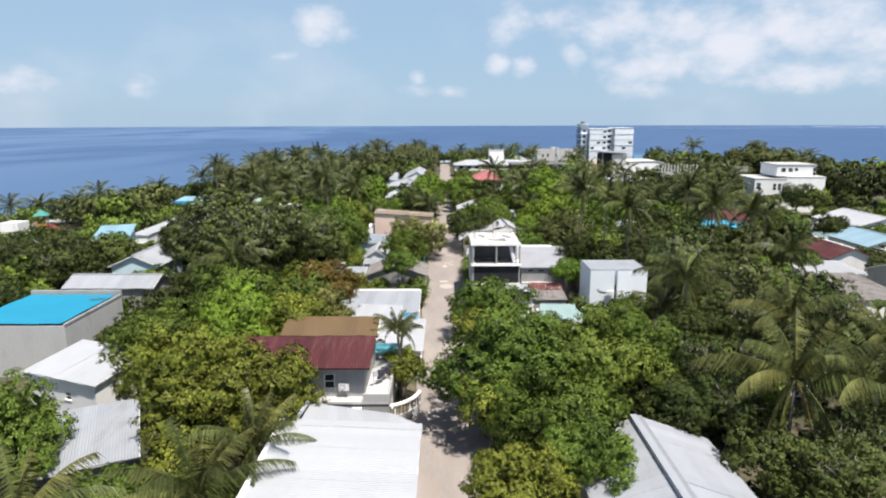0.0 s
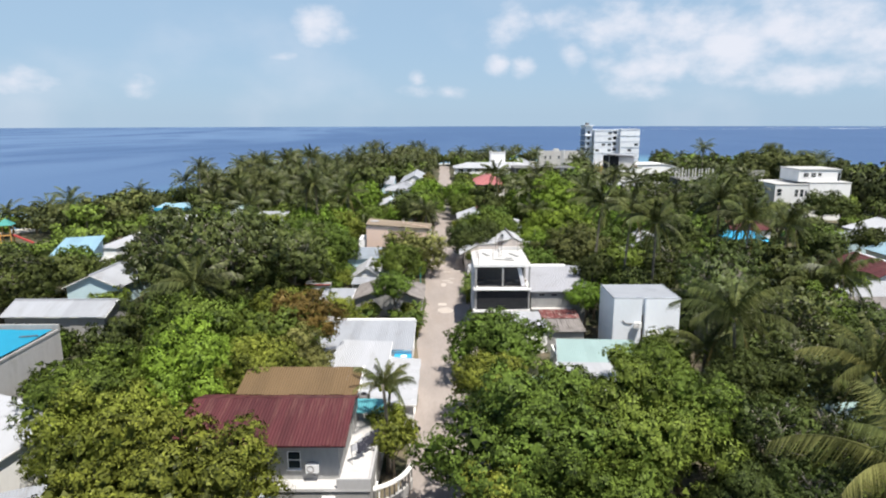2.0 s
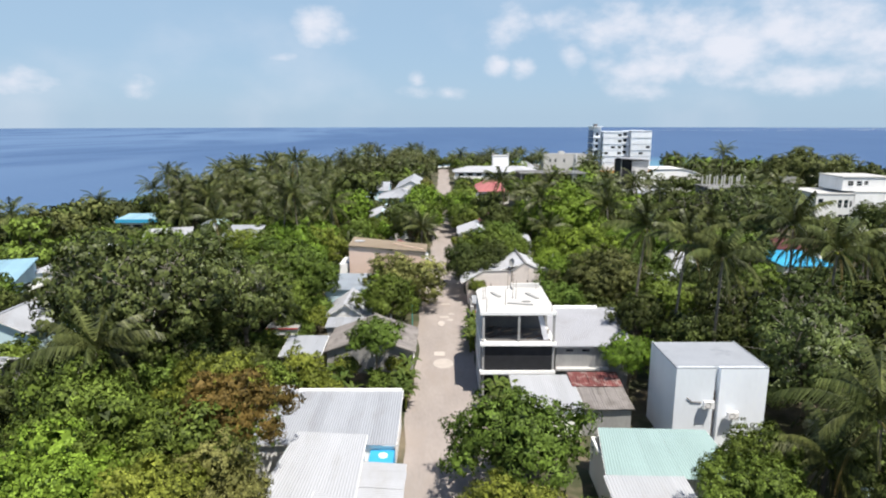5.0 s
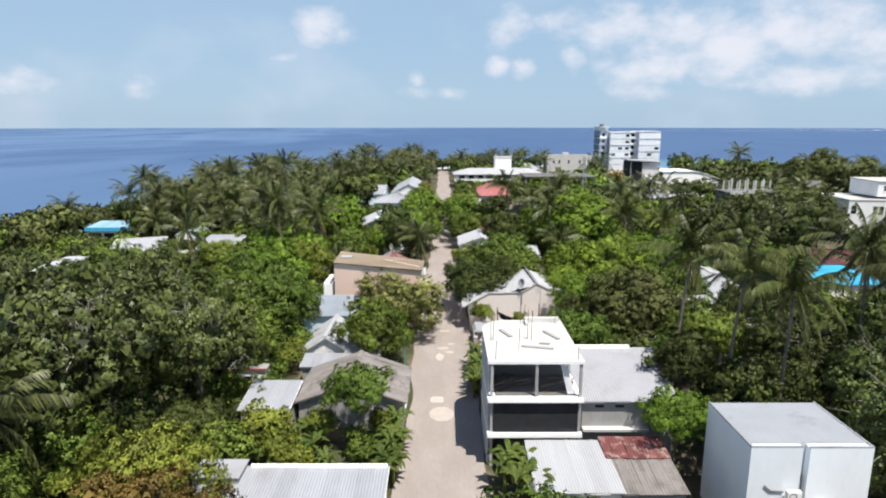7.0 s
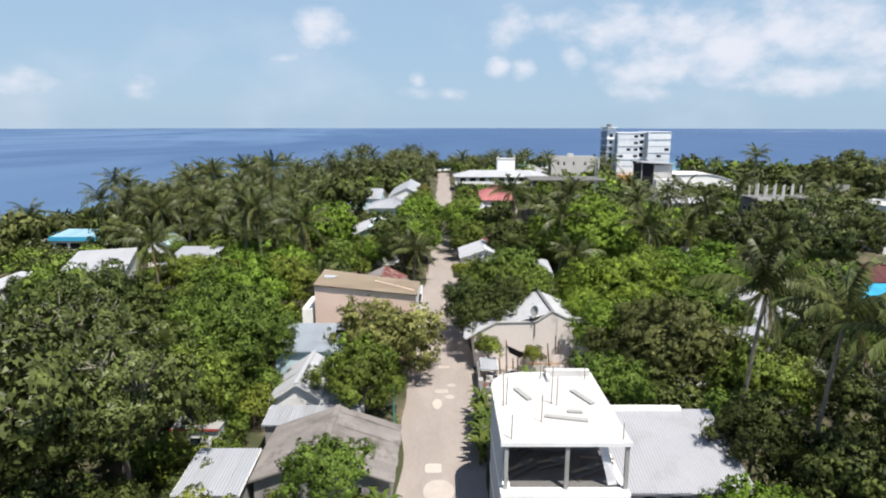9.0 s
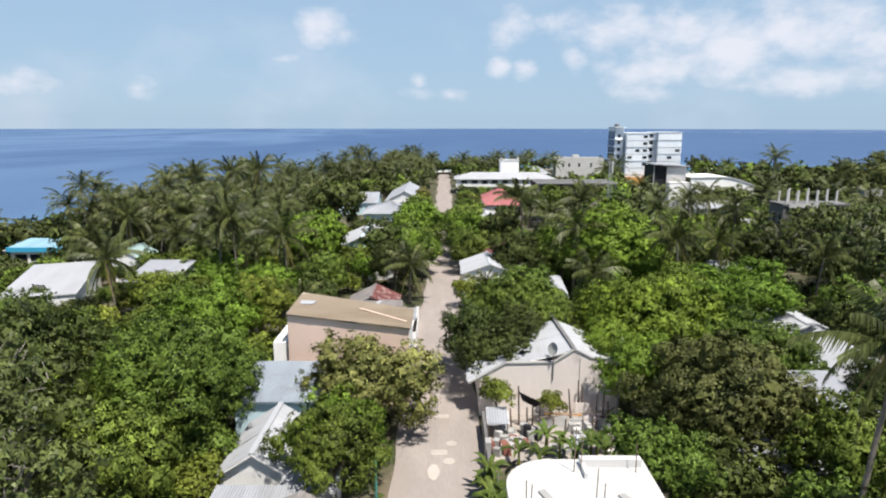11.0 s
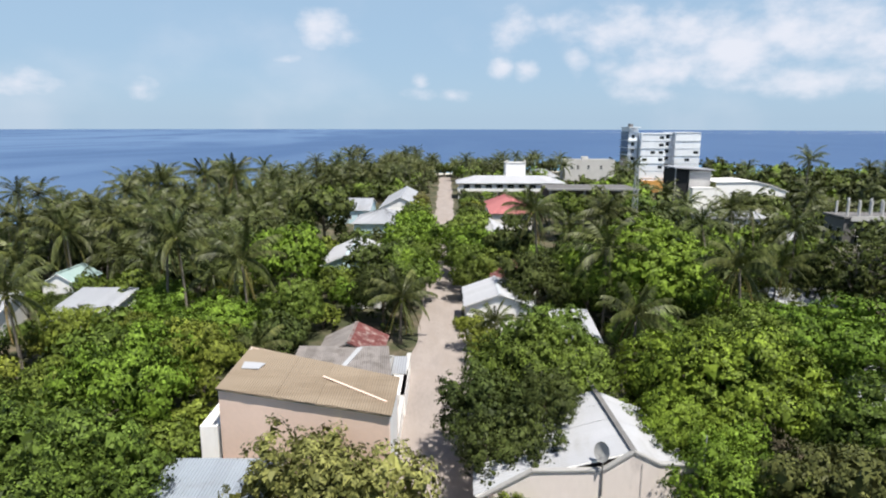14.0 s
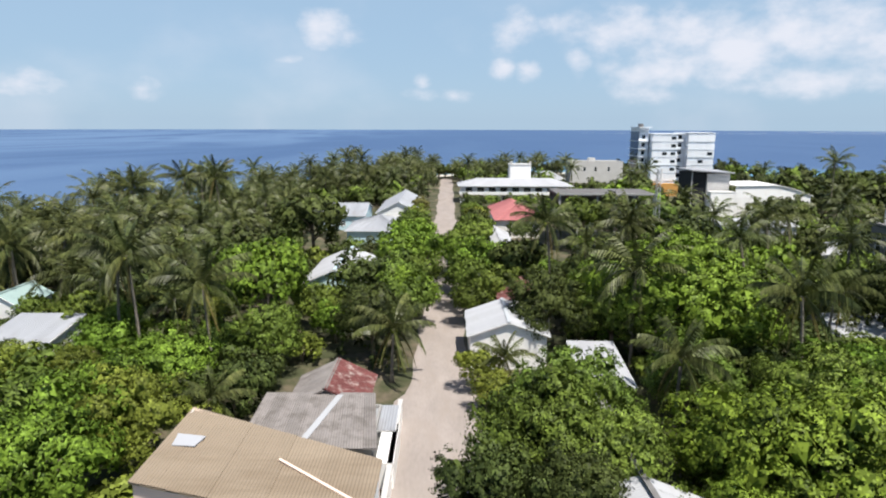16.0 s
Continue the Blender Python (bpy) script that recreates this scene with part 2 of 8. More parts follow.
M_SEA = sea_water()
M_FOAM = paint("surf_foam", (0.8, 0.82, 0.84), var=0.1, scale=0.02, bump=0)
M_FAR = paint("far_island", (0.12, 0.16, 0.17), var=0.1, scale=0.01, bump=0)
M_SOIL = paint("yard_soil", (0.15, 0.122, 0.085), var=0.35, scale=0.12, stain=(0.034, 0.048, 0.016), stain_at=0.45, stain_scale=0.22, bump=0.4)
M_BEACH = paint("coral_sand", (0.55, 0.50, 0.42), var=0.15, scale=0.3)
M_ROAD = paint("sand_road", (0.362, 0.318, 0.297), var=0.16, scale=0.28, stain=(0.315, 0.272, 0.248), stain_at=0.55, stain_scale=0.34, stretch=(1.6, 0.5, 1), bump=0.3, spec=0.1)
M_PATCH = paint("concrete_patch", (0.46, 0.41, 0.375), var=0.1, scale=1.2, spec=0.1)
M_WHITE = paint("white_paint", (0.90, 0.89, 0.885), var=0.07, scale=0.5, stain=(0.50, 0.48, 0.45), stain_at=0.68, stain_scale=0.35, stretch=(1, 1, 0.35))
M_WHITEROOF = paint("white_roof_sheet", (0.415, 0.425, 0.455), rough=0.6, var=0.06, scale=0.25, stain=(0.35, 0.348, 0.355), stain_at=0.62, stain_scale=0.4, stretch=(1, 0.3, 1), bump=0.05, spread=0.04)
M_GREYROOF = paint("galvanised_sheet", (0.335, 0.350, 0.385), rough=0.5, var=0.10, scale=0.3, stain=(0.275, 0.275, 0.285), stain_at=0.6, stain_scale=0.4, stretch=(1.5, 0.4, 1), bump=0.05, spread=0.07)
M_OLDROOF = paint("asbestos_sheet", (0.235, 0.215, 0.208), var=0.16, scale=0.6, stain=(0.14, 0.125, 0.115), stain_at=0.55, stain_scale=0.8, bump=0.15, spread=0.10)
M_REDROOF = paint("rusty_red_sheet", (0.085, 0.022, 0.025), rough=0.6, var=0.28, scale=0.4, stain=(0.125, 0.052, 0.046), stain_at=0.57, stain_scale=0.9, stretch=(2.4, 0.22, 1), bump=0.08, spread=0.22)
M_RUST = paint("broken_rust_tiles", (0.150, 0.050, 0.048), var=0.35, scale=1.2, stain=(0.47, 0.41, 0.38), stain_at=0.60, stain_scale=1.3, spread=0.3)
M_PINKROOF = paint("pink_red_roof", (0.40, 0.15, 0.155), var=0.12, scale=0.4)
M_BROWNROOF = paint("brown_roof_sheet", (0.150, 0.098, 0.050), rough=0.7, var=0.10, scale=0.4, stretch=(2, 0.3, 1), bump=0.06, spread=0.06)
M_TANROOF = paint("tan_roof_sheet", (0.285, 0.228, 0.168), rough=0.75, var=0.08, scale=0.25, stain=(0.215, 0.165, 0.115), stain_at=0.60, stain_scale=0.22, stretch=(0.35, 1.3, 1), bump=0.06, spread=0.05)
M_MINT = paint("mint_roof_sheet", (0.305, 0.415, 0.41), rough=0.6, var=0.06, scale=0.3, bump=0.05, spread=0.04)
M_CYAN = paint("bright_blue_tarp", (0.015, 0.255, 0.41), rough=0.5, var=0.08, scale=0.15, bump=0.05)
M_BLUE = paint("blue_plastic", (0.05, 0.36, 0.62), rough=0.45, var=0.1, scale=0.6)
M_PALESHEET = paint("pale_grey_sheet", (0.36, 0.365, 0.40), rough=0.5, var=0.06, scale=0.4, stain=(0.31, 0.31, 0.33), stain_at=0.6, spread=0.015)
M_POOL = paint("turquoise_sheet", (0.06, 0.40, 0.66), rough=0.4, var=0.08, scale=0.5)
M_TEAL = paint("teal_sheet", (0.10, 0.34, 0.40), rough=0.5, var=0.1, scale=0.5)
M_PALEBLUE = paint("pale_blue_paint", (0.55, 0.72, 0.80), var=0.08, scale=0.5)
M_PEACH = paint("peach_paint", (0.90, 0.68, 0.57), var=0.06, scale=0.35, stain=(0.60, 0.42, 0.33), stain_at=0.7, stain_scale=0.3)
M_PINKISH = paint("faded_pink_plaster", (0.84, 0.755, 0.715), var=0.07, scale=0.35, stain=(0.48, 0.42, 0.40), stain_at=0.66, stain_scale=0.45, stretch=(1, 1, 0.4))
M_CONC = paint("grey_concrete", (0.36, 0.355, 0.35), var=0.15, scale=0.5, stain=(0.24, 0.23, 0.22), stain_at=0.62, stain_scale=0.5, stretch=(1, 1, 0.35), bump=0.25)
# dark concrete, also laid on inner surfaces to stand for their shade
M_CONCSHADE = paint("dark_concrete_and_shade", (0.155, 0.150, 0.150), var=0.22, scale=0.5, bump=0.25)
M_SLAB = paint("pale_screed", (0.56, 0.55, 0.54), var=0.08, scale=0.4, stain=(0.50, 0.48, 0.46), stain_at=0.66, stain_scale=0.35)
M_PALEWALL = paint("bluish_plaster", (0.46, 0.49, 0.53), var=0.08, scale=0.5)
M_WOOD = paint("weathered_plank", (0.30, 0.25, 0.20), var=0.2, scale=2.0)
M_POST = paint("dark_timber_post", (0.13, 0.10, 0.085), var=0.25, scale=2.0)
M_STEEL = paint("rusty_steel_bar", (0.21, 0.15, 0.12), rough=0.7, var=0.2, scale=3.0, metal=0.3)
M_GALV = paint("galvanised_steel", (0.48, 0.49, 0.50), rough=0.45, var=0.1, scale=2.0, metal=0.5)
M_GREENPOST = paint("green_painted_steel", (0.06, 0.27, 0.24), rough=0.5, var=0.1, scale=2.0)
M_RED = paint("red_paint", (0.36, 0.06, 0.055), var=0.15, scale=0.7)
# black cloth, also used to fill openings that hold only shade
M_NETSHADE = paint("black_cloth_and_shade", (0.020, 0.021, 0.025), var=0.3, scale=1.5)
M_ORANGE = paint("orange_paint", (0.62, 0.33, 0.10), var=0.1, scale=0.7)
M_GLASS = glass_dark("window_glass", (0.02, 0.028, 0.035))
M_BARK = paint("grey_brown_bark", (0.19, 0.155, 0.12), var=0.3, scale=2.5, stretch=(1, 1, 0.4), bump=0.5)
M_PALMBARK = paint("ringed_palm_bark", (0.20, 0.175, 0.145), var=0.3, scale=3.0, stretch=(0.4, 0.4, 2.0), bump=0.5)
M_CLOTH_A = paint("dark_washing", (0.05, 0.05, 0.07), var=0.3, scale=3)
M_CLOTH_B = paint("pale_washing", (0.62, 0.62, 0.66), var=0.2, scale=3)
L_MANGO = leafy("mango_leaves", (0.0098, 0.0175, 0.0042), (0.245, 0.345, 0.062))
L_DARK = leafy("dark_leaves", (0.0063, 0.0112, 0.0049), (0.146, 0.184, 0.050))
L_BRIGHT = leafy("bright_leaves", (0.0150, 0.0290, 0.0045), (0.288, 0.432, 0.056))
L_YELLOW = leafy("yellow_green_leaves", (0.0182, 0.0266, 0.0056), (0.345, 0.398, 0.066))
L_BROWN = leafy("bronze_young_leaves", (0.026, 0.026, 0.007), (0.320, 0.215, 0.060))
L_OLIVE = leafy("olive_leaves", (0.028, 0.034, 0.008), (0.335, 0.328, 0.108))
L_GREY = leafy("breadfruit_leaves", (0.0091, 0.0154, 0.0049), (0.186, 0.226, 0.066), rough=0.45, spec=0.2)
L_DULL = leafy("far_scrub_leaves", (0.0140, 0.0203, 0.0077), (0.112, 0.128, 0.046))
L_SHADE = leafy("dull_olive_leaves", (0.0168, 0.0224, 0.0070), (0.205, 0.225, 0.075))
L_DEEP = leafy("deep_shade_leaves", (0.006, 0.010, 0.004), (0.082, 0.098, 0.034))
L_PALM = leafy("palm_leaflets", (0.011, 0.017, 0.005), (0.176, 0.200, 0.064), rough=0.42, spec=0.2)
L_PALMDRY = leafy("dry_palm_frond", (0.15, 0.115, 0.035), (0.30, 0.245, 0.10))
L_PALMLIT = leafy("yellowing_palm_leaflets", (0.0273, 0.0315, 0.0084), (0.262, 0.266, 0.092), rough=0.45)
M_PALEBARK = paint("pale_grey_bark", (0.28, 0.255, 0.22), var=0.2, scale=2.5, bump=0.3)
M_DULLBLUE = paint("faded_blue_sheet", (0.24, 0.36, 0.44), rough=0.6, var=0.08, scale=0.3, bump=0.05, spread=0.06)
M_COOLWHITE = paint("cool_white_paint", (0.84, 0.88, 0.94), var=0.05, scale=0.5, stain=(0.56, 0.58, 0.62), stain_at=0.70, stain_scale=0.35, stretch=(1, 1, 0.35))
M_SKYROOF = paint("pale_blue_sheet", (0.25, 0.41, 0.51), rough=0.6, var=0.06, scale=0.3, bump=0.05)
M_SLATE = paint("slate_blue_sheet", (0.27, 0.31, 0.365), rough=0.55, var=0.10, scale=0.3, stain=(0.22, 0.235, 0.26), stain_at=0.6, stain_scale=0.4, bump=0.05, spread=0.06)
M_PALECONC = paint("bare_pale_concrete", (0.52, 0.51, 0.51), var=0.12, scale=0.5, stain=(0.38, 0.37, 0.36), stain_at=0.62, stain_scale=0.5, stretch=(1, 1, 0.35), bump=0.2)
M_YARD = paint("swept_sand", (0.36, 0.325, 0.295), var=0.18, scale=0.7, stain=(0.24, 0.21, 0.185), stain_at=0.56, stain_scale=0.8, bump=0.3, spec=0.1)
M_SCREED = paint("blue_grey_screed", (0.315, 0.335, 0.375), var=0.08, scale=0.5, stain=(0.20, 0.215, 0.24), stain_at=0.60, stain_scale=0.45)
M_LILAC = paint("lilac_cloth", (0.36, 0.28, 0.46), var=0.1, scale=2)
M_REDBRICK = paint("red_brown_brick", (0.24, 0.10, 0.075), var=0.2, scale=3)
L_BANANA = leafy("banana_leaf", (0.047, 0.082, 0.018), (0.175, 0.220, 0.053), through_=0.3)


# ---- geometry helpers ----
class Geo:
    """Collects points and faces for one mesh."""

    def __init__(self):
        self.v, self.f = [], []

    def add(self, pts, faces):
        n = len(self.v)
        self.v += [tuple(p) for p in pts]
        self.f += [tuple(i + n for i in f) for f in faces]
        return self

    def box(self, x0, x1, y0, y1, z0, z1):
        return self.add([(x0, y0, z0), (x1, y0, z0), (x1, y1, z0), (x0, y1, z0), (x0, y0, z1), (x1, y0, z1), (x1, y1, z1), (x0, y1, z1)],
                        [(0, 3, 2, 1), (4, 5, 6, 7), (0, 1, 5, 4), (1, 2, 6, 5), (2, 3, 7, 6), (3, 0, 4, 7)])

    def beam(self, a, b, w, h):
        """A square bar from a to b."""
        a, b = Vector(a), Vector(b)
        d = (b - a).normalized()
        s = d.cross(Vector((0, 0, 1))) if abs(d.z) < 0.95 else Vector((1, 0, 0))
        s.normalize()
        u = s.cross(d)
        s, u = s * w / 2, u * h / 2
        return self.add([a - s - u, a + s - u, a + s + u, a - s + u, b - s - u, b + s - u, b + s + u, b - s + u],
                        [(0, 1, 2, 3), (7, 6, 5, 4), (0, 4, 5, 1), (1, 5, 6, 2), (2, 6, 7, 3), (3, 7, 4, 0)])

    def tube(self, pts, radii, n=8):
        pts = [Vector(p) for p in pts]
        rings = []
        for i, p in enumerate(pts):
            d = (pts[min(i + 1, len(pts) - 1)] - pts[max(i - 1, 0)]).normalized()
            s = d.cross(Vector((0.31, 0.95, 0.05))).normalized()
            u = d.cross(s)
            rings.append([p + (s * math.cos(6.2832 * k / n) + u * math.sin(6.2832 * k / n)) * radii[i] for k in range(n)])
        faces = [tuple(range(n))[::-1], tuple(range(n * (len(pts) - 1), n * len(pts)))]
        for i in range(len(pts) - 1):
            faces += [(i * n + k, i * n + (k + 1) % n, (i + 1) * n + (k + 1) % n, (i + 1) * n + k) for k in range(n)]
        return self.add([p for r in rings for p in r], faces)

    def slab(self, outline, z0, z1):
        n = len(outline)
        return self.add([(x, y, z0) for x, y in outline] + [(x, y, z1) for x, y in outline],
                        [tuple(range(n))[::-1], tuple(range(n, 2 * n))] + [(i, (i + 1) % n, n + (i + 1) % n, n + i) for i in range(n)])

    def blob(self, c, rx, ry, rz, seg=10, rings=6):
        pts = [(c[0], c[1], c[2] - rz)]
        for i in range(1, rings):
            a = math.pi * i / rings - math.pi / 2
            pts += [(c[0] + rx * math.cos(a) * math.cos(6.2832 * k / seg), c[1] + ry * math.cos(a) * math.sin(6.2832 * k / seg), c[2] + rz * math.sin(a)) for k in range(seg)]
        pts.append((c[0], c[1], c[2] + rz))
        last = len(pts) - 1
        f = [(0, 1 + (k + 1) % seg, 1 + k) for k in range(seg)]
        for i in range(rings - 2):
            f += [(1 + i * seg + k, 1 + i * seg + (k + 1) % seg, 1 + (i + 1) * seg + (k + 1) % seg, 1 + (i + 1) * seg + k) for k in range(seg)]
        b = 1 + (rings - 2) * seg
        f += [(b + k, b + (k + 1) % seg, last) for k in range(seg)]
        return self.add(pts, f)

    def mesh(self, name, material, smooth=False):
        me = bpy.data.meshes.new(name)
        me.from_pydata(self.v, [], self.f)
        me.materials.append(material)
        if smooth:
            me.polygons.foreach_set("use_smooth", [True] * len(me.polygons))
        me.update()
        return me


def thing(name, x, y, z=0.0, turn=0.0, label="", category="", group="", kind=""):
    ob = new(name)
    ob.empty_display_size = 0.3
    ob.matrix_basis = pose(x, y, z, 0, 0, turn)
    return tagged(ob, label, category, group, kind)


def part(name, geo, material, parent, label="", smooth=False, at=None):
    ob = new(name, geo.mesh(name, material, smooth) if isinstance(geo, Geo) else geo)
    ob.parent = parent
    if at is not None:
        ob.matrix_basis = at
    return tagged(ob, label)


def solo(name, geo, material, label, category, kind="", group="", smooth=False):
    return tagged(new(name, geo.mesh(name, material, smooth)), label, category, group, kind)


# ---- building parts ----
def wall_run(parent, a, b, z0, z1, openings=(), material=None, thick=0.18, name="wall", label=""):
    """One wall from a to b; openings are (from, to, sill, head) along it and go through."""
    ax, ay = a
    bx, by = b
    run = math.hypot(bx - ax, by - ay)
    ux, uy = (bx - ax) / run, (by - ay) / run
    us = sorted({0.0, run, *[o[0] for o in openings], *[o[1] for o in openings]})
    zs = sorted({z0, z1, *[o[2] for o in openings], *[o[3] for o in openings]})
    nu, nz = len(us), len(zs)
    solid = [[not any(o[0] < (us[i] + us[i + 1]) / 2 < o[1] and o[2] < (zs[j] + zs[j + 1]) / 2 < o[3] for o in openings) for j in range(nz - 1)] for i in range(nu - 1)]
    g = Geo()
    for w in (0.0, thick):
        g.v += [(ax + ux * u - uy * w, ay + uy * u + ux * w, z) for u in us for z in zs]
    side = nu * nz

    def at(i, j, k):
        return k * side + i * nz + j

    def full(i, j):
        return 0 <= i < nu - 1 and 0 <= j < nz - 1 and solid[i][j]

    for i in range(nu - 1):
        for j in range(nz - 1):
            if not solid[i][j]:
                continue
            g.f += [(at(i, j, 0), at(i + 1, j, 0), at(i + 1, j + 1, 0), at(i, j + 1, 0)), (at(i, j, 1), at(i, j + 1, 1), at(i + 1, j + 1, 1), at(i + 1, j, 1))]
            if not full(i - 1, j):
                g.f.append((at(i, j, 0), at(i, j + 1, 0), at(i, j + 1, 1), at(i, j, 1)))
            if not full(i + 1, j):
                g.f.append((at(i + 1, j, 0), at(i + 1, j, 1), at(i + 1, j + 1, 1), at(i + 1, j + 1, 0)))
            if not full(i, j - 1):
                g.f.append((at(i, j, 0), at(i, j, 1), at(i + 1, j, 1), at(i + 1, j, 0)))
            if not full(i, j + 1):
                g.f.append((at(i, j + 1, 0), at(i + 1, j + 1, 0), at(i + 1, j + 1, 1), at(i, j + 1, 1)))
    return part(name, g, material, parent, label)


def window_unit(parent, a, b, o, frame_mat=None, wide=0.06, bars=1):
    """Frame, panes and sill that fill one opening of the wall a-b."""
    ax, ay = a
    bx, by = b
    run = math.hypot(bx - ax, by - ay)
    ux, uy = (bx - ax) / run, (by - ay) / run
    u0, u1, v0, v1 = o

    def bar(g, p0, p1, q0, q1, w0, w1):
        g.slab([(ax + ux * u - uy * w, ay + uy * u + ux * w) for u, w in ((p0, w0), (p1, w0), (p1, w1), (p0, w1))], q0, q1)

    g = Geo()
    bar(g, u0, u0 + wide, v0, v1, 0.03, 0.11), bar(g, u1 - wide, u1, v0, v1, 0.03, 0.11)
    bar(g, u0 + wide, u1 - wide, v1 - wide, v1, 0.03, 0.11), bar(g, u0 + wide, u1 - wide, v0, v0 + wide, 0.03, 0.11)
    for k in range(bars):
        m = v0 + (v1 - v0) * (k + 1) / (bars + 1)
        bar(g, u0 + wide, u1 - wide, m - wide / 2, m + wide / 2, 0.035, 0.105)
    w = part("window", g, frame_mat or M_WHITE, parent)
    p = Geo()
    bar(p, u0 + wide, u1 - wide, v0 + wide, v1 - wide, 0.06, 0.075)
    part("pane", p, M_GLASS, w)
    s = Geo()
    bar(s, u0 - 0.06, u1 + 0.06, v0 - 0.07, v0 - 0.004, -0.08, 0.10)
    part("sill", s, frame_mat or M_WHITE, w)


def roof_field(parent, a, b, c, d, material, sheet=1.05, pitch=0.21, rise=0.035, name="roof", label="", warp=0.0):
    """A pitched field of ribbed sheets: eave a-b, upper edge d-c, one object for each sheet."""
    a, b, c, d = (Vector(p) for p in (a, b, c, d))
    run = max((b - a).length, (c - d).length)
    n = max(1, round(run / sheet))
    up = (b - a).cross(d - a).normalized()
    if up.z < 0:
        up = -up
    board = Geo()
    for p, q in ((a, b), (d, c), (a, d), (b, c)):
        board.beam(p - up * 0.07, q - up * 0.07, 0.06, 0.10)
    base = part(name, board, M_WHITE if material in (M_WHITEROOF, M_MINT, M_GREYROOF) else material, parent, label)
    for i in range(n):
        u0, u1 = i / n, (i + 1) / n
        ribs = max(2, round(run / n / pitch))
        g, pts = Geo(), []
        drop = random.uniform(0, 0.025) + (i % 2) * 0.006
        slip = random.uniform(-0.05, 0.05) * (1 + warp * 4)
        for k in range(2 * ribs + 1):
            u = u0 + (u1 - u0) * k / (2 * ribs)
            lift = rise if k % 2 else 0.0
            lo, hi = a.lerp(b, u), d.lerp(c, u)
            lo = lo + (lo - hi).normalized() * (0.05 + slip)
            for s in (0.0, 0.5, 1.0):
                pts.append(lo.lerp(hi, s) + up * (lift + drop + (random.uniform(-warp, warp) if s == 0.5 else 0)))
        m = 2 * ribs + 1
        under = [p - up * 0.012 for p in pts]
        faces = []
        for k in range(m - 1):
            for s in (0, 1):
                q = (3 * k + s, 3 * k + 3 + s, 3 * k + 4 + s, 3 * k + 1 + s)
                faces += [q, tuple(len(pts) + j for j in q[::-1])]
        g.add(pts + under, faces)
        part("roof_sheet", g, material, base)
    return base


def box_walls(parent, x0, x1, y0, y1, h, material, front=(), west=(), east=(), z0=0.0, frame_mat=None, back=(), thick=0.18):
    """Four walls with openings, each wall a part; windows fill the openings of the front and sides."""
    t = thick
    runs = (((x0, y0), (x1, y0), front), ((x1, y0 + t), (x1, y1 - t), east), ((x1, y1), (x0, y1), back), ((x0, y1 - t), (x0, y0 + t), west))
    for a, b, ops in runs:
        wall_run(parent, a, b, z0, z0 + h, [(o[0], o[1], z0 + o[2], z0 + o[3]) for o in ops], material, t)
        for o in ops:
            window_unit(parent, a, b, (o[0], o[1], z0 + o[2], z0 + o[3]), frame_mat)


def gable_fill(parent, x, y0, y1, z0, z1, material, along="y", thick=0.15):
    g = Geo()
    if along == "y":
        ym = (y0 + y1) / 2
        g.add([(x, y0, z0), (x, y1, z0), (x, ym, z1), (x + thick, y0, z0), (x + thick, y1, z0), (x + thick, ym, z1)],
              [(0, 2, 1), (3, 4, 5), (0, 1, 4, 3), (1, 2, 5, 4), (2, 0, 3, 5)])
    else:
        ym = (y0 + y1) / 2
        g.add([(y0, x, z0), (y1, x, z0), (ym, x, z1), (y0, x + thick, z0), (y1, x + thick, z0), (ym, x + thick, z1)],
              [(0, 1, 2), (5, 4, 3), (0, 3, 4, 1), (1, 4, 5, 2), (2, 5, 3, 0)])
    return part("gable", g, material, parent)


def gable_house(name, x, y, w, d, h, top, walls, roof, label, ridge="y", over=0.4, front=(), west=(), east=(), turn=0.0, group="", trim_mat=None, frame_mat=None, warp=0.0):
    """House with a two-pitched roof; its south-west corner at (x, y)."""
    t = thing(name, x, y, 0, turn, label, "house", group)
    box_walls(t, 0, w, 0, d, h, walls, front, west, east, frame_mat=frame_mat)
    o = over
    if ridge == "y":
        fall = (top - h) / (w / 2) * o
        roof_field(t, (-o, d + o, h - fall), (-o, -o, h - fall), (w / 2, -o, top), (w / 2, d + o, top), roof, warp=warp)
        roof_field(t, (w + o, -o, h - fall), (w + o, d + o, h - fall), (w / 2, d + o, top), (w / 2, -o, top), roof, warp=warp)
        gable_fill(t, 0, 0, w, h, top - 0.12, walls, "x"), gable_fill(t, d - 0.15, 0, w, h, top - 0.12, walls, "x")
        part("ridge_cap", Geo().beam((w / 2, -o, top + 0.05), (w / 2, d + o, top + 0.05), 0.4, 0.06), trim_mat or roof, t)
    else:
        fall = (top - h) / (d / 2) * o
        roof_field(t, (-o, -o, h - fall), (w + o, -o, h - fall), (w + o, d / 2, top), (-o, d / 2, top), roof, warp=warp)
        roof_field(t, (w + o, d + o, h - fall), (-o, d + o, h - fall), (-o, d / 2, top), (w + o, d / 2, top), roof, warp=warp)
        gable_fill(t, 0, 0, d, h, top - 0.12, walls, "y"), gable_fill(t, w - 0.15, 0, d, h, top - 0.12, walls, "y")
        part("ridge_cap", Geo().beam((-o, d / 2, top + 0.05), (w + o, d / 2, top + 0.05), 0.4, 0.06), trim_mat or roof, t)
    return t


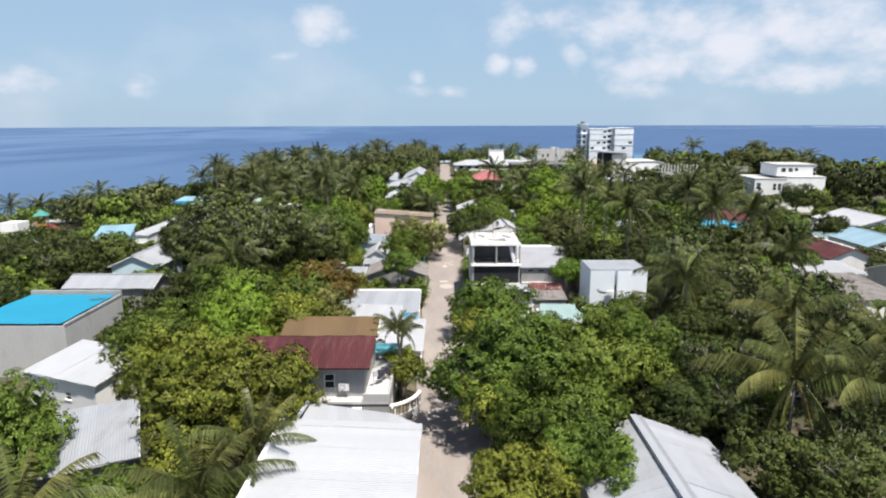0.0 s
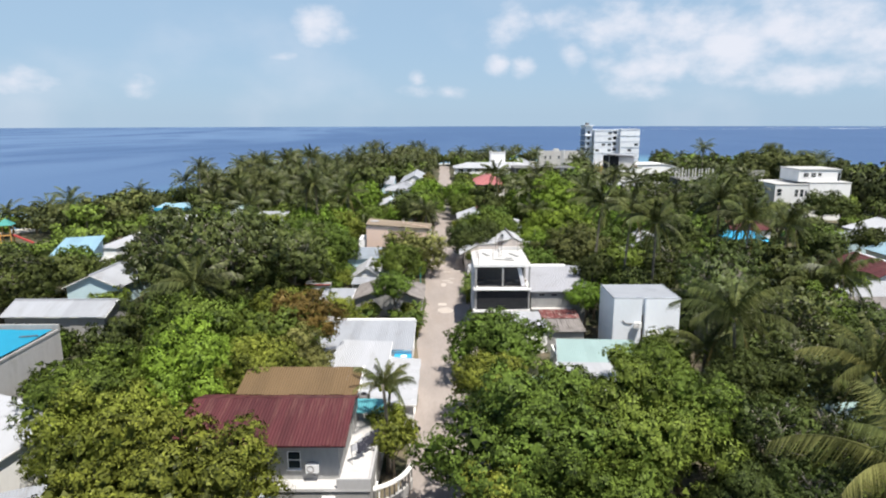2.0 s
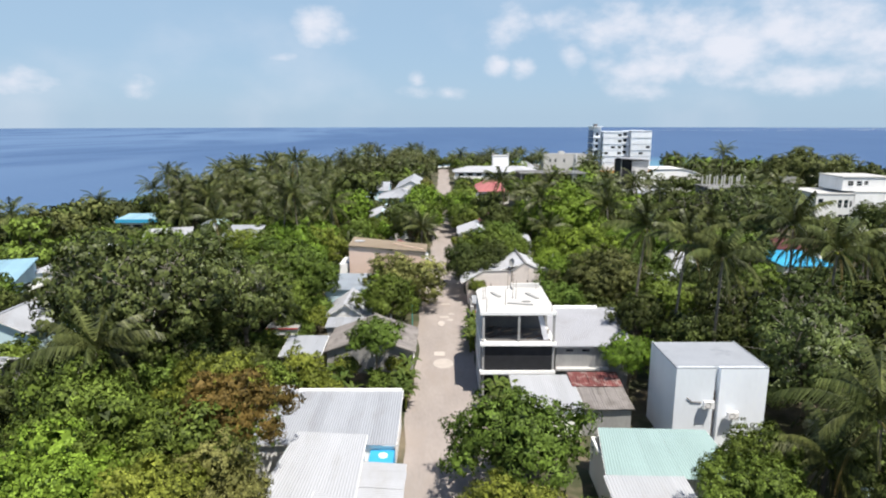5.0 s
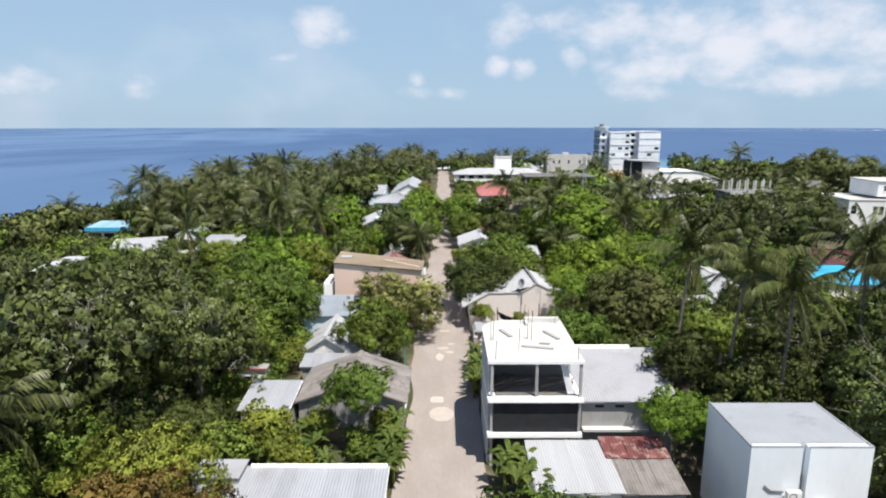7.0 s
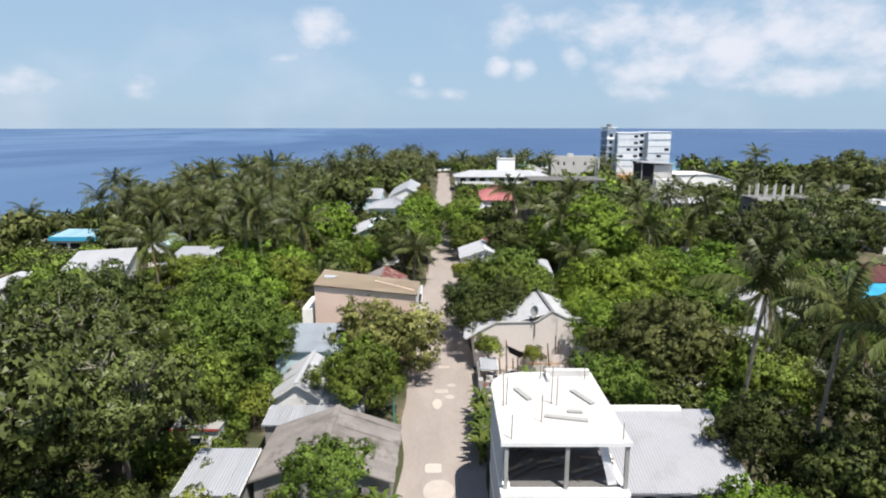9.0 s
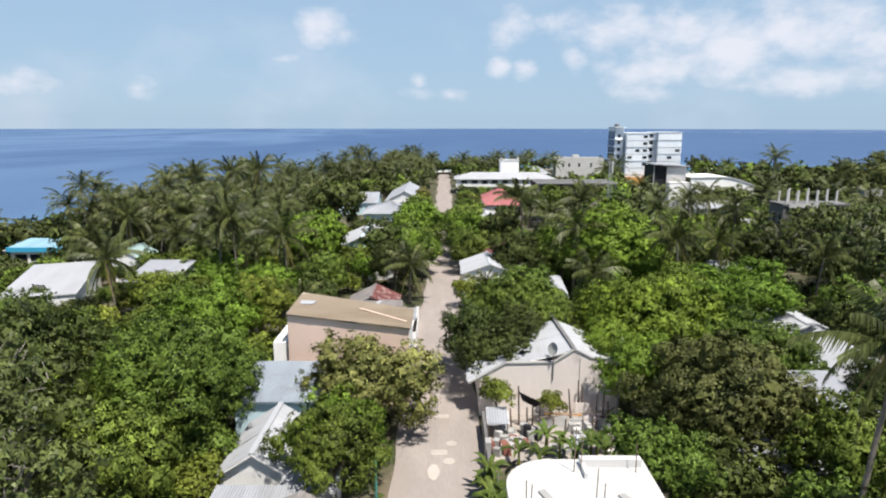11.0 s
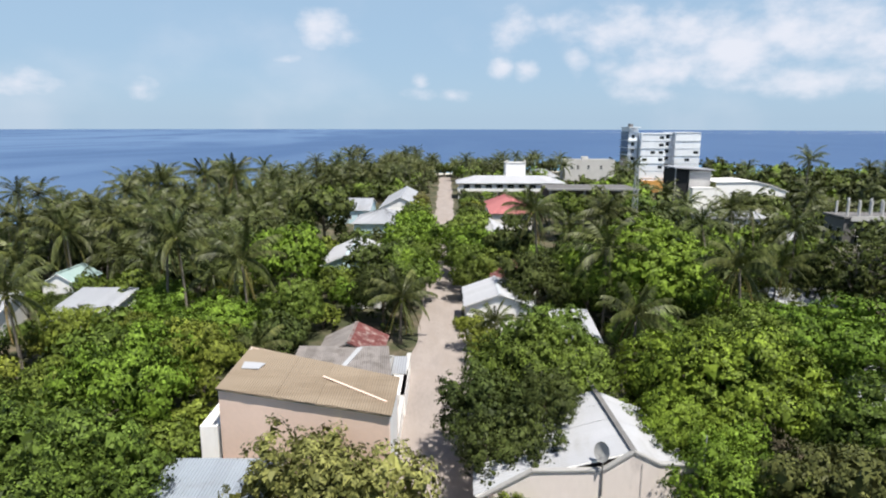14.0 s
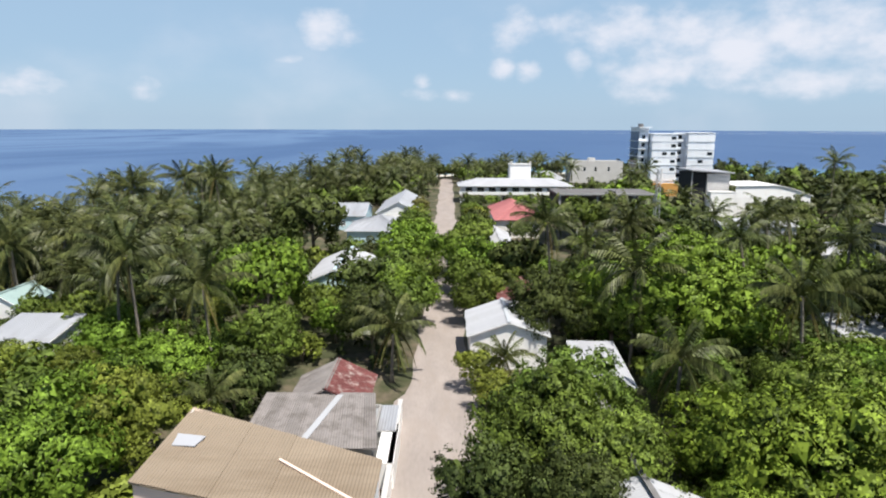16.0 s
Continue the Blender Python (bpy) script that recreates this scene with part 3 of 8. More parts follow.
def shed_house(name, x, y, w, d, hf, hb, walls, roof, label, over=0.3, front=(), west=(), east=(), turn=0.0, group="", warp=0.0, frame_mat=None):
    """House with one roof pitch from the front height hf to the back height hb."""
    t = thing(name, x, y, 0, turn, label, "house", group)
    low = min(hf, hb) - 0.15
    box_walls(t, 0, w, 0, d, low, walls, front, west, east, frame_mat=frame_mat)
    g = Geo()
    for xx in (0, w - 0.15):
        pr = [(0, low), (d, low), (d, hb - 0.1), (0, hf - 0.1)]
        g.add([(xx, p, q) for p, q in pr] + [(xx + 0.15, p, q) for p, q in pr], [(0, 3, 2, 1), (4, 5, 6, 7), (0, 1, 5, 4), (1, 2, 6, 5), (2, 3, 7, 6), (3, 0, 4, 7)])
    g.box(0.15, w - 0.15, 0, 0.15, low, hf - 0.1), g.box(0.15, w - 0.15, d - 0.15, d, low, hb - 0.1)
    part("upper_wall", g, walls, t)
    o = over
    s = (hb - hf) / d * o
    roof_field(t, (-o, -o, hf - s), (w + o, -o, hf - s), (w + o, d + o, hb + s), (-o, d + o, hb + s), roof, warp=warp)
    return t


def hip_house(name, x, y, w, d, h, top, walls, roof, label, over=0.5, front=(), west=(), east=(), turn=0.0, group=""):
    t = thing(name, x, y, 0, turn, label, "house", group)
    box_walls(t, 0, w, 0, d, h, walls, front, west, east)
    o, k = over, min(w, d) / 2
    if w >= d:
        r0, r1 = (k, d / 2, top), (w - k, d / 2, top)
    else:
        r0, r1 = (w / 2, k, top), (w / 2, d - k, top)
    c = [(-o, -o, h), (w + o, -o, h), (w + o, d + o, h), (-o, d + o, h)]
    if w >= d:
        fields = ((c[0], c[1], r1, r0), (c[1], c[2], r1, r1), (c[2], c[3], r0, r1), (c[3], c[0], r0, r0))
    else:
        fields = ((c[0], c[1], r0, r0), (c[1], c[2], r1, r0), (c[2], c[3], r1, r1), (c[3], c[0], r0, r1))
    for a, b, e, f in fields:
        roof_field(t, a, b, e, f, roof)
    return t


def flat_house(name, x, y, w, d, h, walls, top_mat, label, parapet=0.4, front=(), west=(), east=(), turn=0.0, group="", z0=0.0, category="house"):
    t = thing(name, x, y, z0, turn, label, category, group)
    box_walls(t, 0, w, 0, d, h, walls, front, west, east)
    part("roof_slab", Geo().box(0.18, w - 0.18, 0.18, d - 0.18, h - 0.25, h - 0.05), top_mat, t)
    if parapet:
        g = Geo()
        g.box(0, w, 0, 0.15, h, h + parapet), g.box(0, w, d - 0.15, d, h, h + parapet)
        g.box(0, 0.15, 0.15, d - 0.15, h, h + parapet), g.box(w - 0.15, w, 0.15, d - 0.15, h, h + parapet)
        part("parapet", g, walls, t)
    return t


# ---- the setting: sea, island, street ----
def island_outline():
    """Shore of the island, a loop of soft points."""
    loop = [(-118, -160), (-122, -40), (-122, 60), (-113, 138), (-91, 184), (-78, 226), (-68, 264), (-50, 330), (-18, 395), (40, 432), (110, 425), (170, 380), (215, 310), (255, 240), (330, 170), (420, 60), (420, -160)]
    pts = []
    n = len(loop)
    for i in range(n):
        p0, p1, p2, p3 = (Vector(loop[(i + k) % n]) for k in (-1, 0, 1, 2))
        for s in range(6):
            u = s / 6
            pts.append(0.5 * ((2 * p1) + (p2 - p0) * u + (2 * p0 - 5 * p1 + 4 * p2 - p3) * u * u + (3 * p1 - p0 - 3 * p2 + p3) * u ** 3))
    return pts


def build_setting():
    g = Geo()
    rings = [0, 300, 900, 2200, 4890]
    n = 96
    g.v.append((60, 0, -0.9))
    for r in rings[1:]:
        g.v += [(r * math.sin(6.2832 * k / n), 60 + r * math.cos(6.2832 * k / n), -0.9) for k in range(n)]
    g.f += [(0, 1 + (k + 1) % n, 1 + k) for k in range(n)]
    for i in range(len(rings) - 2):
        g.f += [(1 + i * n + k, 1 + i * n + (k + 1) % n, 1 + (i + 1) * n + (k + 1) % n, 1 + (i + 1) * n + k) for k in range(n)]
    solo("water", g, M_SEA, "calm blue sea with pale current streaks and turquoise shallows", "sea", "structure")
    shore = island_outline()
    mid = Vector((60, 120))
    m = len(shore)
    g = Geo()
    g.v += [(p.x, p.y, 0.0) for p in shore]
    g.f.append(tuple(range(m))[::-1])
    solo("ground", g, M_SOIL, "sandy island soil with low undergrowth and leaf litter", "ground", "structure")
    g = Geo()
    for p in shore:
        q = mid + (p - mid) * 1.05 + (p - mid).normalized() * 4
        r = mid + (p - mid) * 1.06 + (p - mid).normalized() * 9
        g.v += [(p.x, p.y, 0.0), (q.x, q.y, -0.75), (r.x, r.y, -1.6)]
    for i in range(m):
        j = (i + 1) % m
        g.f += [(3 * i, 3 * i + 1, 3 * j + 1, 3 * j), (3 * i + 1, 3 * i + 2, 3 * j + 2, 3 * j + 1)]
    solo("beach", g, M_BEACH, "pale coral sand beach sloping into the water", "beach", "structure")
    # the street, a long thin sheet with uneven edges and a widening at the bend
    west = lambda y: -2.35 + 0.25 * math.sin(y * 0.21) + 0.18 * math.sin(y * 0.57 + 1) - (0.6 if 136 < y < 152 else 0) + (0.9 * max(0, min(1, (y - 150) / 20)))
    east = lambda y: 4.0 + 0.22 * math.sin(y * 0.17 + 2) + 0.16 * math.sin(y * 0.63) - 0.5 * max(0, min(1, (y - 150) / 20))
    ys = [-40 + 1.5 * k for k in range(292)]
    g = Geo()
    for y in ys:
        g.v += [(west(y) - 0.5, y, -0.02), (west(y), y, 0.03), (0.8, y, 0.06), (east(y), y, 0.03), (east(y) + 0.5, y, -0.02)]
    for i in range(len(ys) - 1):
        g.f += [(5 * i + k, 5 * i + k + 1, 5 * i + 6 + k, 5 * i + 5 + k) for k in range(4)]
    solo("road", g, M_ROAD, "pale compacted coral sand street with worn patches", "road", "structure")
    # reef surf and a low island on the horizon
    g = Geo()
    for x0, x1, y, w in ((560, 1500, 2650, 26), (1520, 2900, 2700, 34), (1700, 2500, 3300, 30)):
        k = 40
        for i in range(k):
            a, b = x0 + (x1 - x0) * i / k, x0 + (x1 - x0) * (i + 1) / k
            h = w * (0.6 + 0.5 * math.sin(i * 1.7) ** 2)
            g.add([(a, y + 9 * math.sin(i * .6), -0.86), (b, y + 9 * math.sin((i + 1) * .6), -0.86), (b, y + h, -0.86), (a, y + h, -0.86)], [(0, 1, 2, 3)])
    solo("reef_surf", g, M_FOAM, "thin white line of surf breaking on the outer reef", "surf", "stuff")
    g = Geo()
    k = 30
    x0, x1, y0 = 2450, 3400, 3350
    for i in range(k + 1):
        u = i / k
        h = -0.9 + 12 * math.sin(math.pi * u) ** 0.6 * (0.55 + 0.45 * math.sin(i * 0.9) ** 2)
        g.v += [(x0 + (x1 - x0) * u, y0 - 420 * u, -1), (x0 + (x1 - x0) * u, y0 + 20 - 420 * u, h), (x0 + (x1 - x0) * u, y0 + 120 - 420 * u, -1)]
    for i in range(k):
        g.f += [(3 * i, 3 * i + 3, 3 * i + 4, 3 * i + 1), (3 * i + 1, 3 * i + 4, 3 * i + 5, 3 * i + 2)]
    solo("backdrop", g, M_FAR, "low hazy island far out on the horizon", "island", "structure")
    # repaired patches in the street
    def patch(cx, cy, w, d, round_):
        pts = []
        for k in range(20):
            a = 6.2832 * k / 20
            c, s = math.cos(a), math.sin(a)
            e = 1.0 if round_ else 0.35
            pts.append((cx + w / 2 * math.copysign(abs(c) ** e, c) + random.uniform(-0.03, 0.03), cy + d / 2 * math.copysign(abs(s) ** e, s)))
        g = Geo().slab(pts, 0.02, 0.075)
        solo("road_patch", g, M_PATCH, "pale concrete patch in the sand street", "patch", "structure")

    for args in ((0.55, 95.9, 2.3, 2.9, 1), (0.10, 98.9, 1.3, 1.3, 0), (1.5, 111.5, 1.0, 1.0, 1), (0.7, 112.8, 1.3, 0.9, 0), (1.7, 114.2, 0.9, 0.9, 1), (0.3, 110.0, 0.9, 2.2, 1),
                 (0.9, 119.0, 1.3, 0.8, 0)):
        patch(*args)


build_setting()


# ---- buildings ----
FOOT = []  # ground rectangles that stay free of wild growth


def keep(x0, x1, y0, y1):
    FOOT.append((x0, x1, y0, y1))


def condenser(x, y, z, turn=0.0):
    """Outdoor cooling unit: casing, fan grille, feet."""
    t = thing("air_conditioner", x, y, z, turn, "white outdoor air-conditioner unit on a wall bracket", "air conditioner", "cooling units")
    part("casing", Geo().box(-0.42, 0.42, -0.16, 0.16, 0, 0.6), M_WHITE, t)
    ring = Geo()
    for k in range(12):
        a, b = 6.2832 * k / 12, 6.2832 * (k + 1) / 12
        ring.beam((-0.1 + 0.22 * math.cos(a), -0.17, 0.3 + 0.22 * math.sin(a)), (-0.1 + 0.22 * math.cos(b), -0.17, 0.3 + 0.22 * math.sin(b)), 0.03, 0.03)
    part("grille", ring, M_POST, t)
    part("bracket", Geo().box(-0.38, -0.32, -0.2, 0.5, -0.06, 0.0).box(0.32, 0.38, -0.2, 0.5, -0.06, 0.0), M_GALV, t)
    return t


def west_houses():
    # long white-roofed house beside the street
    t = thing("house", -11.9, 23.0, 0, 0, "long low house under a bright white ribbed metal roof", "house", "street houses")
    box_walls(t, 0.3, 9.9, 0, 18.5, 3.9, M_WHITE, east=((2, 3.2, 1, 2.2), (8, 9.2, 1, 2.2)))
    roof_field(t, (10.3, -0.3, 4.15), (10.3, 18.9, 4.15), (0, 18.9, 4.62), (0, -0.3, 4.62), M_WHITEROOF, sheet=0.95)
    part("verge_board", Geo().beam((0.05, -0.3, 4.72), (0.05, 18.9, 4.72), 0.30, 0.16), M_WHITE, t, "raised white verge board")
    roof_field(t, (1.2, 19.0, 4.2), (10.2, 18.95, 4.05), (8.0, 20.6, 4.1), (1.4, 22.0, 4.35), M_WHITEROOF)
    part("gutter", Geo().beam((0.9, 18.8, 4.5), (1.3, 22.2, 4.5), 0.25, 0.2), M_PALEWALL, t)
    keep(-13, -1.5, 20, 46)
    # two-storey house with a red roof and a terrace full of washing
    t = thing("house", -16.0, 46.2, 0, 0, "two-storey grey house with rusty red roof and white terrace", "house", "street houses")
    box_walls(t, 0, 11.4, 1.4, 11.0, 3.0, M_CONC, front=((9.0, 10.2, 0.3, 2.0), (6.0, 7.4, 1.0, 1.9), (2.6, 3.8, 1.0, 1.9)), east=((3, 4, 1, 2), (7, 8, 1, 2)))
    part("terrace", Geo().box(-0.1, 11.5, 1.3, 11.1, 3.0, 3.2), M_PALECONC, t, "pale concrete flat terrace slab")
    par = Geo().box(9.3, 11.5, 1.3, 1.45, 3.2, 3.9).box(11.35, 11.5, 1.45, 11.1, 3.2, 3.75)
    part("parapet", par, M_PALECONC, t)
    box_walls(t, -1.0, 9.3, 2.4, 8.0, 2.85, M_CONC, front=((6.9, 7.8, 0.75, 2.05), (2.2, 3.0, 0.75, 2.05)), z0=3.2)
    roof_field(t, (-1.6, 1.5, 6.15), (9.9, 1.5, 6.15), (9.9, 6.3, 7.15), (-1.6, 6.3, 7.15), M_REDROOF, sheet=0.9, label="rusty dark red ribbed roof")
    roof_field(t, (9.9, 8.3, 6.5), (-1.6, 8.3, 6.5), (-1.6, 6.3, 7.15), (9.9, 6.3, 7.15), M_REDROOF, sheet=0.9)
    part("fascia", Geo().box(-1.6, 4.4, 1.32, 1.42, 5.95, 6.08), M_WHITE, t, "white strip along the eave")
    keep(-18, -3, 44, 60)
    # brown-roofed upper house behind it
    t = thing("house", -14.8, 54.6, 0, 0, "upper house with a plain brown sheet roof", "house", "street houses")
    box_walls(t, 0, 8.2, 0, 2.5, 6.2, M_CONC)
    roof_field(t, (-0.4, -0.5, 6.7), (8.6, -0.5, 6.7), (8.6, 2.9, 7.45), (-0.4, 2.9, 7.45), M_BROWNROOF, label="plain brown roof")
    part("side_board", Geo().beam((8.75, -0.5, 6.7), (8.75, 2.9, 7.45), 0.12, 0.25), M_WHITE, t)
    # washing, tank, cooling units on the terrace
    t = thing("clothes_line", -5.5, 50.4, 3.2, 0, "clothes line hung with dark and pale washing", "clothes line")
    part("post", Geo().tube([(-0.6, 0, 0), (-0.6, 0, 1.5)], (0.03, 0.03), 6), M_GALV, t), part("post", Geo().tube([(0.7, 2.6, 0), (0.7, 2.6, 1.5)], (0.03, 0.03), 6), M_GALV, t)
    for k in range(3):
        part("line", Geo().beam((-0.6 + 0.3 * k, 0, 1.45), (0.7, 2.6 - 0.3 * k, 1.45), 0.012, 0.012), M_GALV, t)
    for k in range(9):
        u = 0.08 + 0.1 * k
        x, y = -0.6 + 1.3 * u + 0.15 * (k % 3), 2.6 * u
        w, h = random.uniform(0.18, 0.3), random.uniform(0.5, 0.9)
        g = Geo()
        for i in range(5):
            a = i / 4
            g.v += [(x + w * (a - .5) * 1.6, y + w * (a - .5) * 1.4 + 0.04 * math.sin(5 * a + k), 1.44), (x + w * (a - .5) * 1.6 + 0.03, y + w * (a - .5) * 1.4 + 0.07 * math.sin(4 * a + k), 1.44 - h)]
        g.f += [(2 * i, 2 * i + 1, 2 * i + 3, 2 * i + 2) for i in range(4)]
        part("washing", g, M_CLOTH_A if k % 3 else M_CLOTH_B, t)
    t = thing("roof_cover", -5.6, 57.3, 3.2, 0, "small teal sheet canopy on short posts", "canopy")
    roof_field(t, (-1.2, -1.0, 1.0), (1.2, -1.0, 1.0), (1.2, 1.0, 1.15), (-1.2, 1.0, 1.15), M_TEAL)
    for dx, dy in ((-1, -.9), (1, -.9), (-1, .9), (1, .9)):
        part("post", Geo().tube([(dx, dy, 0), (dx, dy, 0.95)], (0.04, 0.04), 6), M_GALV, t)
    condenser(-7.2, 47.2, 2.2), condenser(-8.4, 48.35, 3.9)
    t = thing("water_tank", -6.4, 59.2, 3.2, 0, "dark round plastic water tank on the terrace edge", "water tank")
    part("body", Geo().tube([(0, 0, 0), (0, 0, 1.0), (0, 0, 1.15)], (0.55, 0.55, 0.35), 14), M_CONCSHADE, t, smooth=True)
    part("lid", Geo().tube([(0, 0, 1.15), (0, 0, 1.25)], (0.22, 0.2), 12), M_NETSHADE, t)
    # curved white yard wall
    arc = [(-5.9 + 3.9 * math.sin(a), 53.2 - 3.9 * math.cos(a)) for a in [0.05 + 0.105 * k for k in range(14)]]
    t = thing("yard_wall", 0, 0, 0, 0, "curved yard fence of bars with a white rounded coping", "wall")

    def band(name, z0, z1, out, material, label=""):
        g = Geo()
        for (ax, ay), (bx, by) in zip(arc, arc[1:]):
            p = [(ax + out, ay - out), (bx + out, by - out), (bx - .16 - out, by + .14 + out), (ax - .16 - out, ay + .14 + out)]
            g.add([(x, y, z0) for x, y in p] + [(x, y, z1) for x, y in p], [(0, 3, 2, 1), (4, 5, 6, 7), (0, 1, 5, 4), (1, 2, 6, 5), (2, 3, 7, 6), (3, 0, 4, 7)])
        part(name, g, material, t, label)

    band("wall", 0, 0.8, 0.0, M_PALECONC, "low grey plinth"), band("coping", 1.75, 1.9, 0.04, M_WHITE, "white rounded coping")
    for k, (x, y) in enumerate(arc):
        part("bar", Geo().box(x - 0.13, x - 0.03, y + 0.02, y + 0.12, 0.8, 1.75), M_CONCSHADE if k % 4 else M_WHITE, t)
    for k in range(5):
        part("gate_bar", Geo().tube([(-2.2 - 0.05 * k, 51.6 + 0.35 * k, 0), (-2.2 - 0.05 * k, 51.6 + 0.35 * k, 1.6)], (0.03, 0.03), 6), M_STEEL, t)
    # low white compound along the street
    t = shed_house("house", -15.0, 73.4, 11.8, 8.0, 2.9, 3.4, M_WHITE, M_GREYROOF, "low house with a pale grey flat-pitched metal roof", over=0.2, group="street houses")
    part("roof_box", Geo().box(-0.7, 2.3, 6.2, 8.3, 3.0, 3.75), M_CONC, t, "raised grey box at the roof end")
    part("roof_box_lid", Geo().box(-0.8, 2.4, 6.1, 8.4, 3.75, 3.82), M_PALESHEET, t)
    part("ridge_board", Geo().box(2.6, 11.9, 7.95, 8.2, 3.35, 3.6), M_WHITE, t, "pale board along the upper edge")
    t = thing("house", -11.0, 60.4, 0, 0, "low street house with bright white roof sheets", "house", "street houses")
    box_walls(t, 3.6, 8.6, 0, 9.6, 2.7, M_WHITE, east=((2, 3, 0.9, 2.0), (5, 6, 0.9, 2.0)))
    roof_field(t, (8.9, -0.3, 2.9), (8.9, 10.1, 2.9), (3.2, 10.1, 3.3), (3.2, -0.3, 3.3), M_WHITEROOF)
    box_walls(t, 0.3, 5.6, 9.9, 13.4, 2.7, M_WHITE)
    roof_field(t, (-0.6, 4.4, 3.0), (5.9, 4.4, 3.1), (5.9, 12.4, 3.9), (0.6, 12.7, 4.0), M_WHITEROOF, label="tilted bright white roof sheets")
    t = thing("water_tank", -4.05, 72.2, 0, 0, "square blue water tank in a shaded gap", "water tank")
    part("body", Geo().box(-0.9, 0.9, -1.2, 1.6, 0, 2.35), M_BLUE, t)
    part("lid", Geo().tube([(0.1, 0.3, 2.35), (0.1, 0.3, 2.45)], (0.35, 0.33), 12), M_WHITE, t, "small white hatch")
    for k in range(3):
        part("rib", Geo().box(-0.93, 0.93, -1.1 + 1.1 * k, -1.02 + 1.1 * k, 0.1, 2.3), M_BLUE, t)
    t = thing("parked_scooter", -2.5, 60.6, 0, 35, "dark motor scooter parked against the wall", "scooter")
    part("body", Geo().add([(-.5, -.14, .35), (.35, -.14, .3), (.35, .14, .3), (-.5, .14, .35), (-.6, -.12, .75), (0, -.12, .7), (0, .12, .7), (-.6, .12, .75)], [(0, 3, 2, 1), (4, 5, 6, 7), (0, 1, 5, 4), (1, 2, 6, 5), (2, 3, 7, 6), (3, 0, 4, 7)]), M_BLUE, t)
    for x in (-0.55, 0.6):
        part("wheel", Geo().tube([(x, -0.06, 0.25), (x, 0.06, 0.25)], (0.25, 0.25), 14), M_NETSHADE, t)
    part("fork", Geo().tube([(0.6, 0, 0.25), (0.42, 0, 1.0)], (0.035, 0.03), 6).beam((0.42, -0.3, 1.0), (0.42, 0.3, 1.0), 0.04, 0.04), M_GALV, t)
    part("seat", Geo().blob((-0.3, 0, 0.8), 0.38, 0.14, 0.08), M_NETSHADE, t, smooth=True)
    keep(-13, -1.8, 59, 83)
    # old house with a weathered roof, and its lean-to
    gable_house("house", -12.0, 93.4, 9.2, 7.2, 2.7, 4.3, M_CONC, M_OLDROOF, "old low house with weathered dark grey corrugated roof", over=0.35, front=((6.5, 7.4, 0.9, 2.0),), east=((2, 3, 0.9, 2.0),), group="street houses", warp=0.03)
    shed_house("house", -16.4, 91.3, 4.0, 4.6, 2.9, 3.3, M_CONC, M_GREYROOF, "small concrete lean-to with a pale sheet roof", over=0.2, group="street houses", warp=0.02)
    keep(-17, -2, 90, 102)
    # row of small white and grey sheds
    gable_house("shed", -14.2, 105.8, 4.6, 7.2, 2.6, 4.1, M_WHITE, M_WHITEROOF, "small shed with white gabled metal roof", over=0.3, warp=0.03, group="sheds")
    shed_house("shed", -13.4, 101.0, 5.4, 2.4, 2.7, 3.0, M_CONC, M_GREYROOF, "lean-to shed with grey sheet roof", over=0.2, warp=0.03, group="sheds")
    shed_house("shed", -16.3, 115.0, 6.8, 7.2, 3.5, 3.9, M_PALEBLUE, M_SLATE, "pale blue shed with a blue-grey metal roof", over=0.3, group="sheds")
    shed_house("shed", -9.6, 104.0, 3.4, 3.0, 2.4, 2.8, M_WHITE, M_WHITEROOF, "small white shed beneath a tree", over=0.2, group="sheds")
    t = thing("shed", -20.2, 99.6, 0, 0, "small concrete shed with a red roof edge", "shed", "sheds")
    box_walls(t, 0, 3.6, 0, 2.2, 2.9, M_WHITE, front=((1.3, 2.2, 0.4, 2.2),))
    part("roof_slab", Geo().box(-0.1, 3.7, -0.1, 2.3, 2.9, 3.0), M_CONC, t)
    part("roof_edge", Geo().box(-0.1, 3.7, -0.18, -0.1, 2.86, 3.04), M_RED, t, "faded red roof edge")
    keep(-17, -9, 99, 122)
    # tall peach hall with a wide, nearly level sheet roof
    t = thing("warehouse", 0, 0, 0, 0, "tall peach-painted hall with a wide tan sheet roof", "warehouse")
    ground = [(-14.2, 124.9), (-2.2, 121.7), (-2.1, 127.3), (-14.5, 133.2)]
    for (ax, ay), (bx, by), mat, nm in ((ground[0], ground[1], M_PEACH, "front_wall"), (ground[1], ground[2], M_WHITE, "side_wall"), (ground[2], ground[3], M_PEACH, "back_wall"), (ground[3], ground[0], M_WHITE, "side_wall")):
        d = (Vector((bx, by)) - Vector((ax, ay))).normalized()
        o = Vector((-d.y, d.x)) * 0.2
        e = d * (0.21 if nm == "side_wall" else 0)
        za, zb = (7.66 if ax < -10 else 7.42), (7.66 if bx < -10 else 7.42)
        q = [(ax + e.x, ay + e.y), (bx - e.x, by - e.y), (bx - e.x + o.x, by - e.y + o.y), (ax + e.x + o.x, ay + e.y + o.y)]
        g = Geo().add([(x, y, 0) for x, y in q] + [(q[0][0], q[0][1], za), (q[1][0], q[1][1], zb), (q[2][0], q[2][1], zb), (q[3][0], q[3][1], za)], [(0, 3, 2, 1), (4, 5, 6, 7), (0, 1, 5, 4), (1, 2, 6, 5), (2, 3, 7, 6), (3, 0, 4, 7)])
        part(nm, g, mat, t, "smooth peach front wall" if nm == "front_wall" else "")
    part("band", Geo().beam((-14.25, 124.84, 2.4), (-12.2, 124.30, 2.4), 0.10, 0.16), M_RED, t, "thin red band")
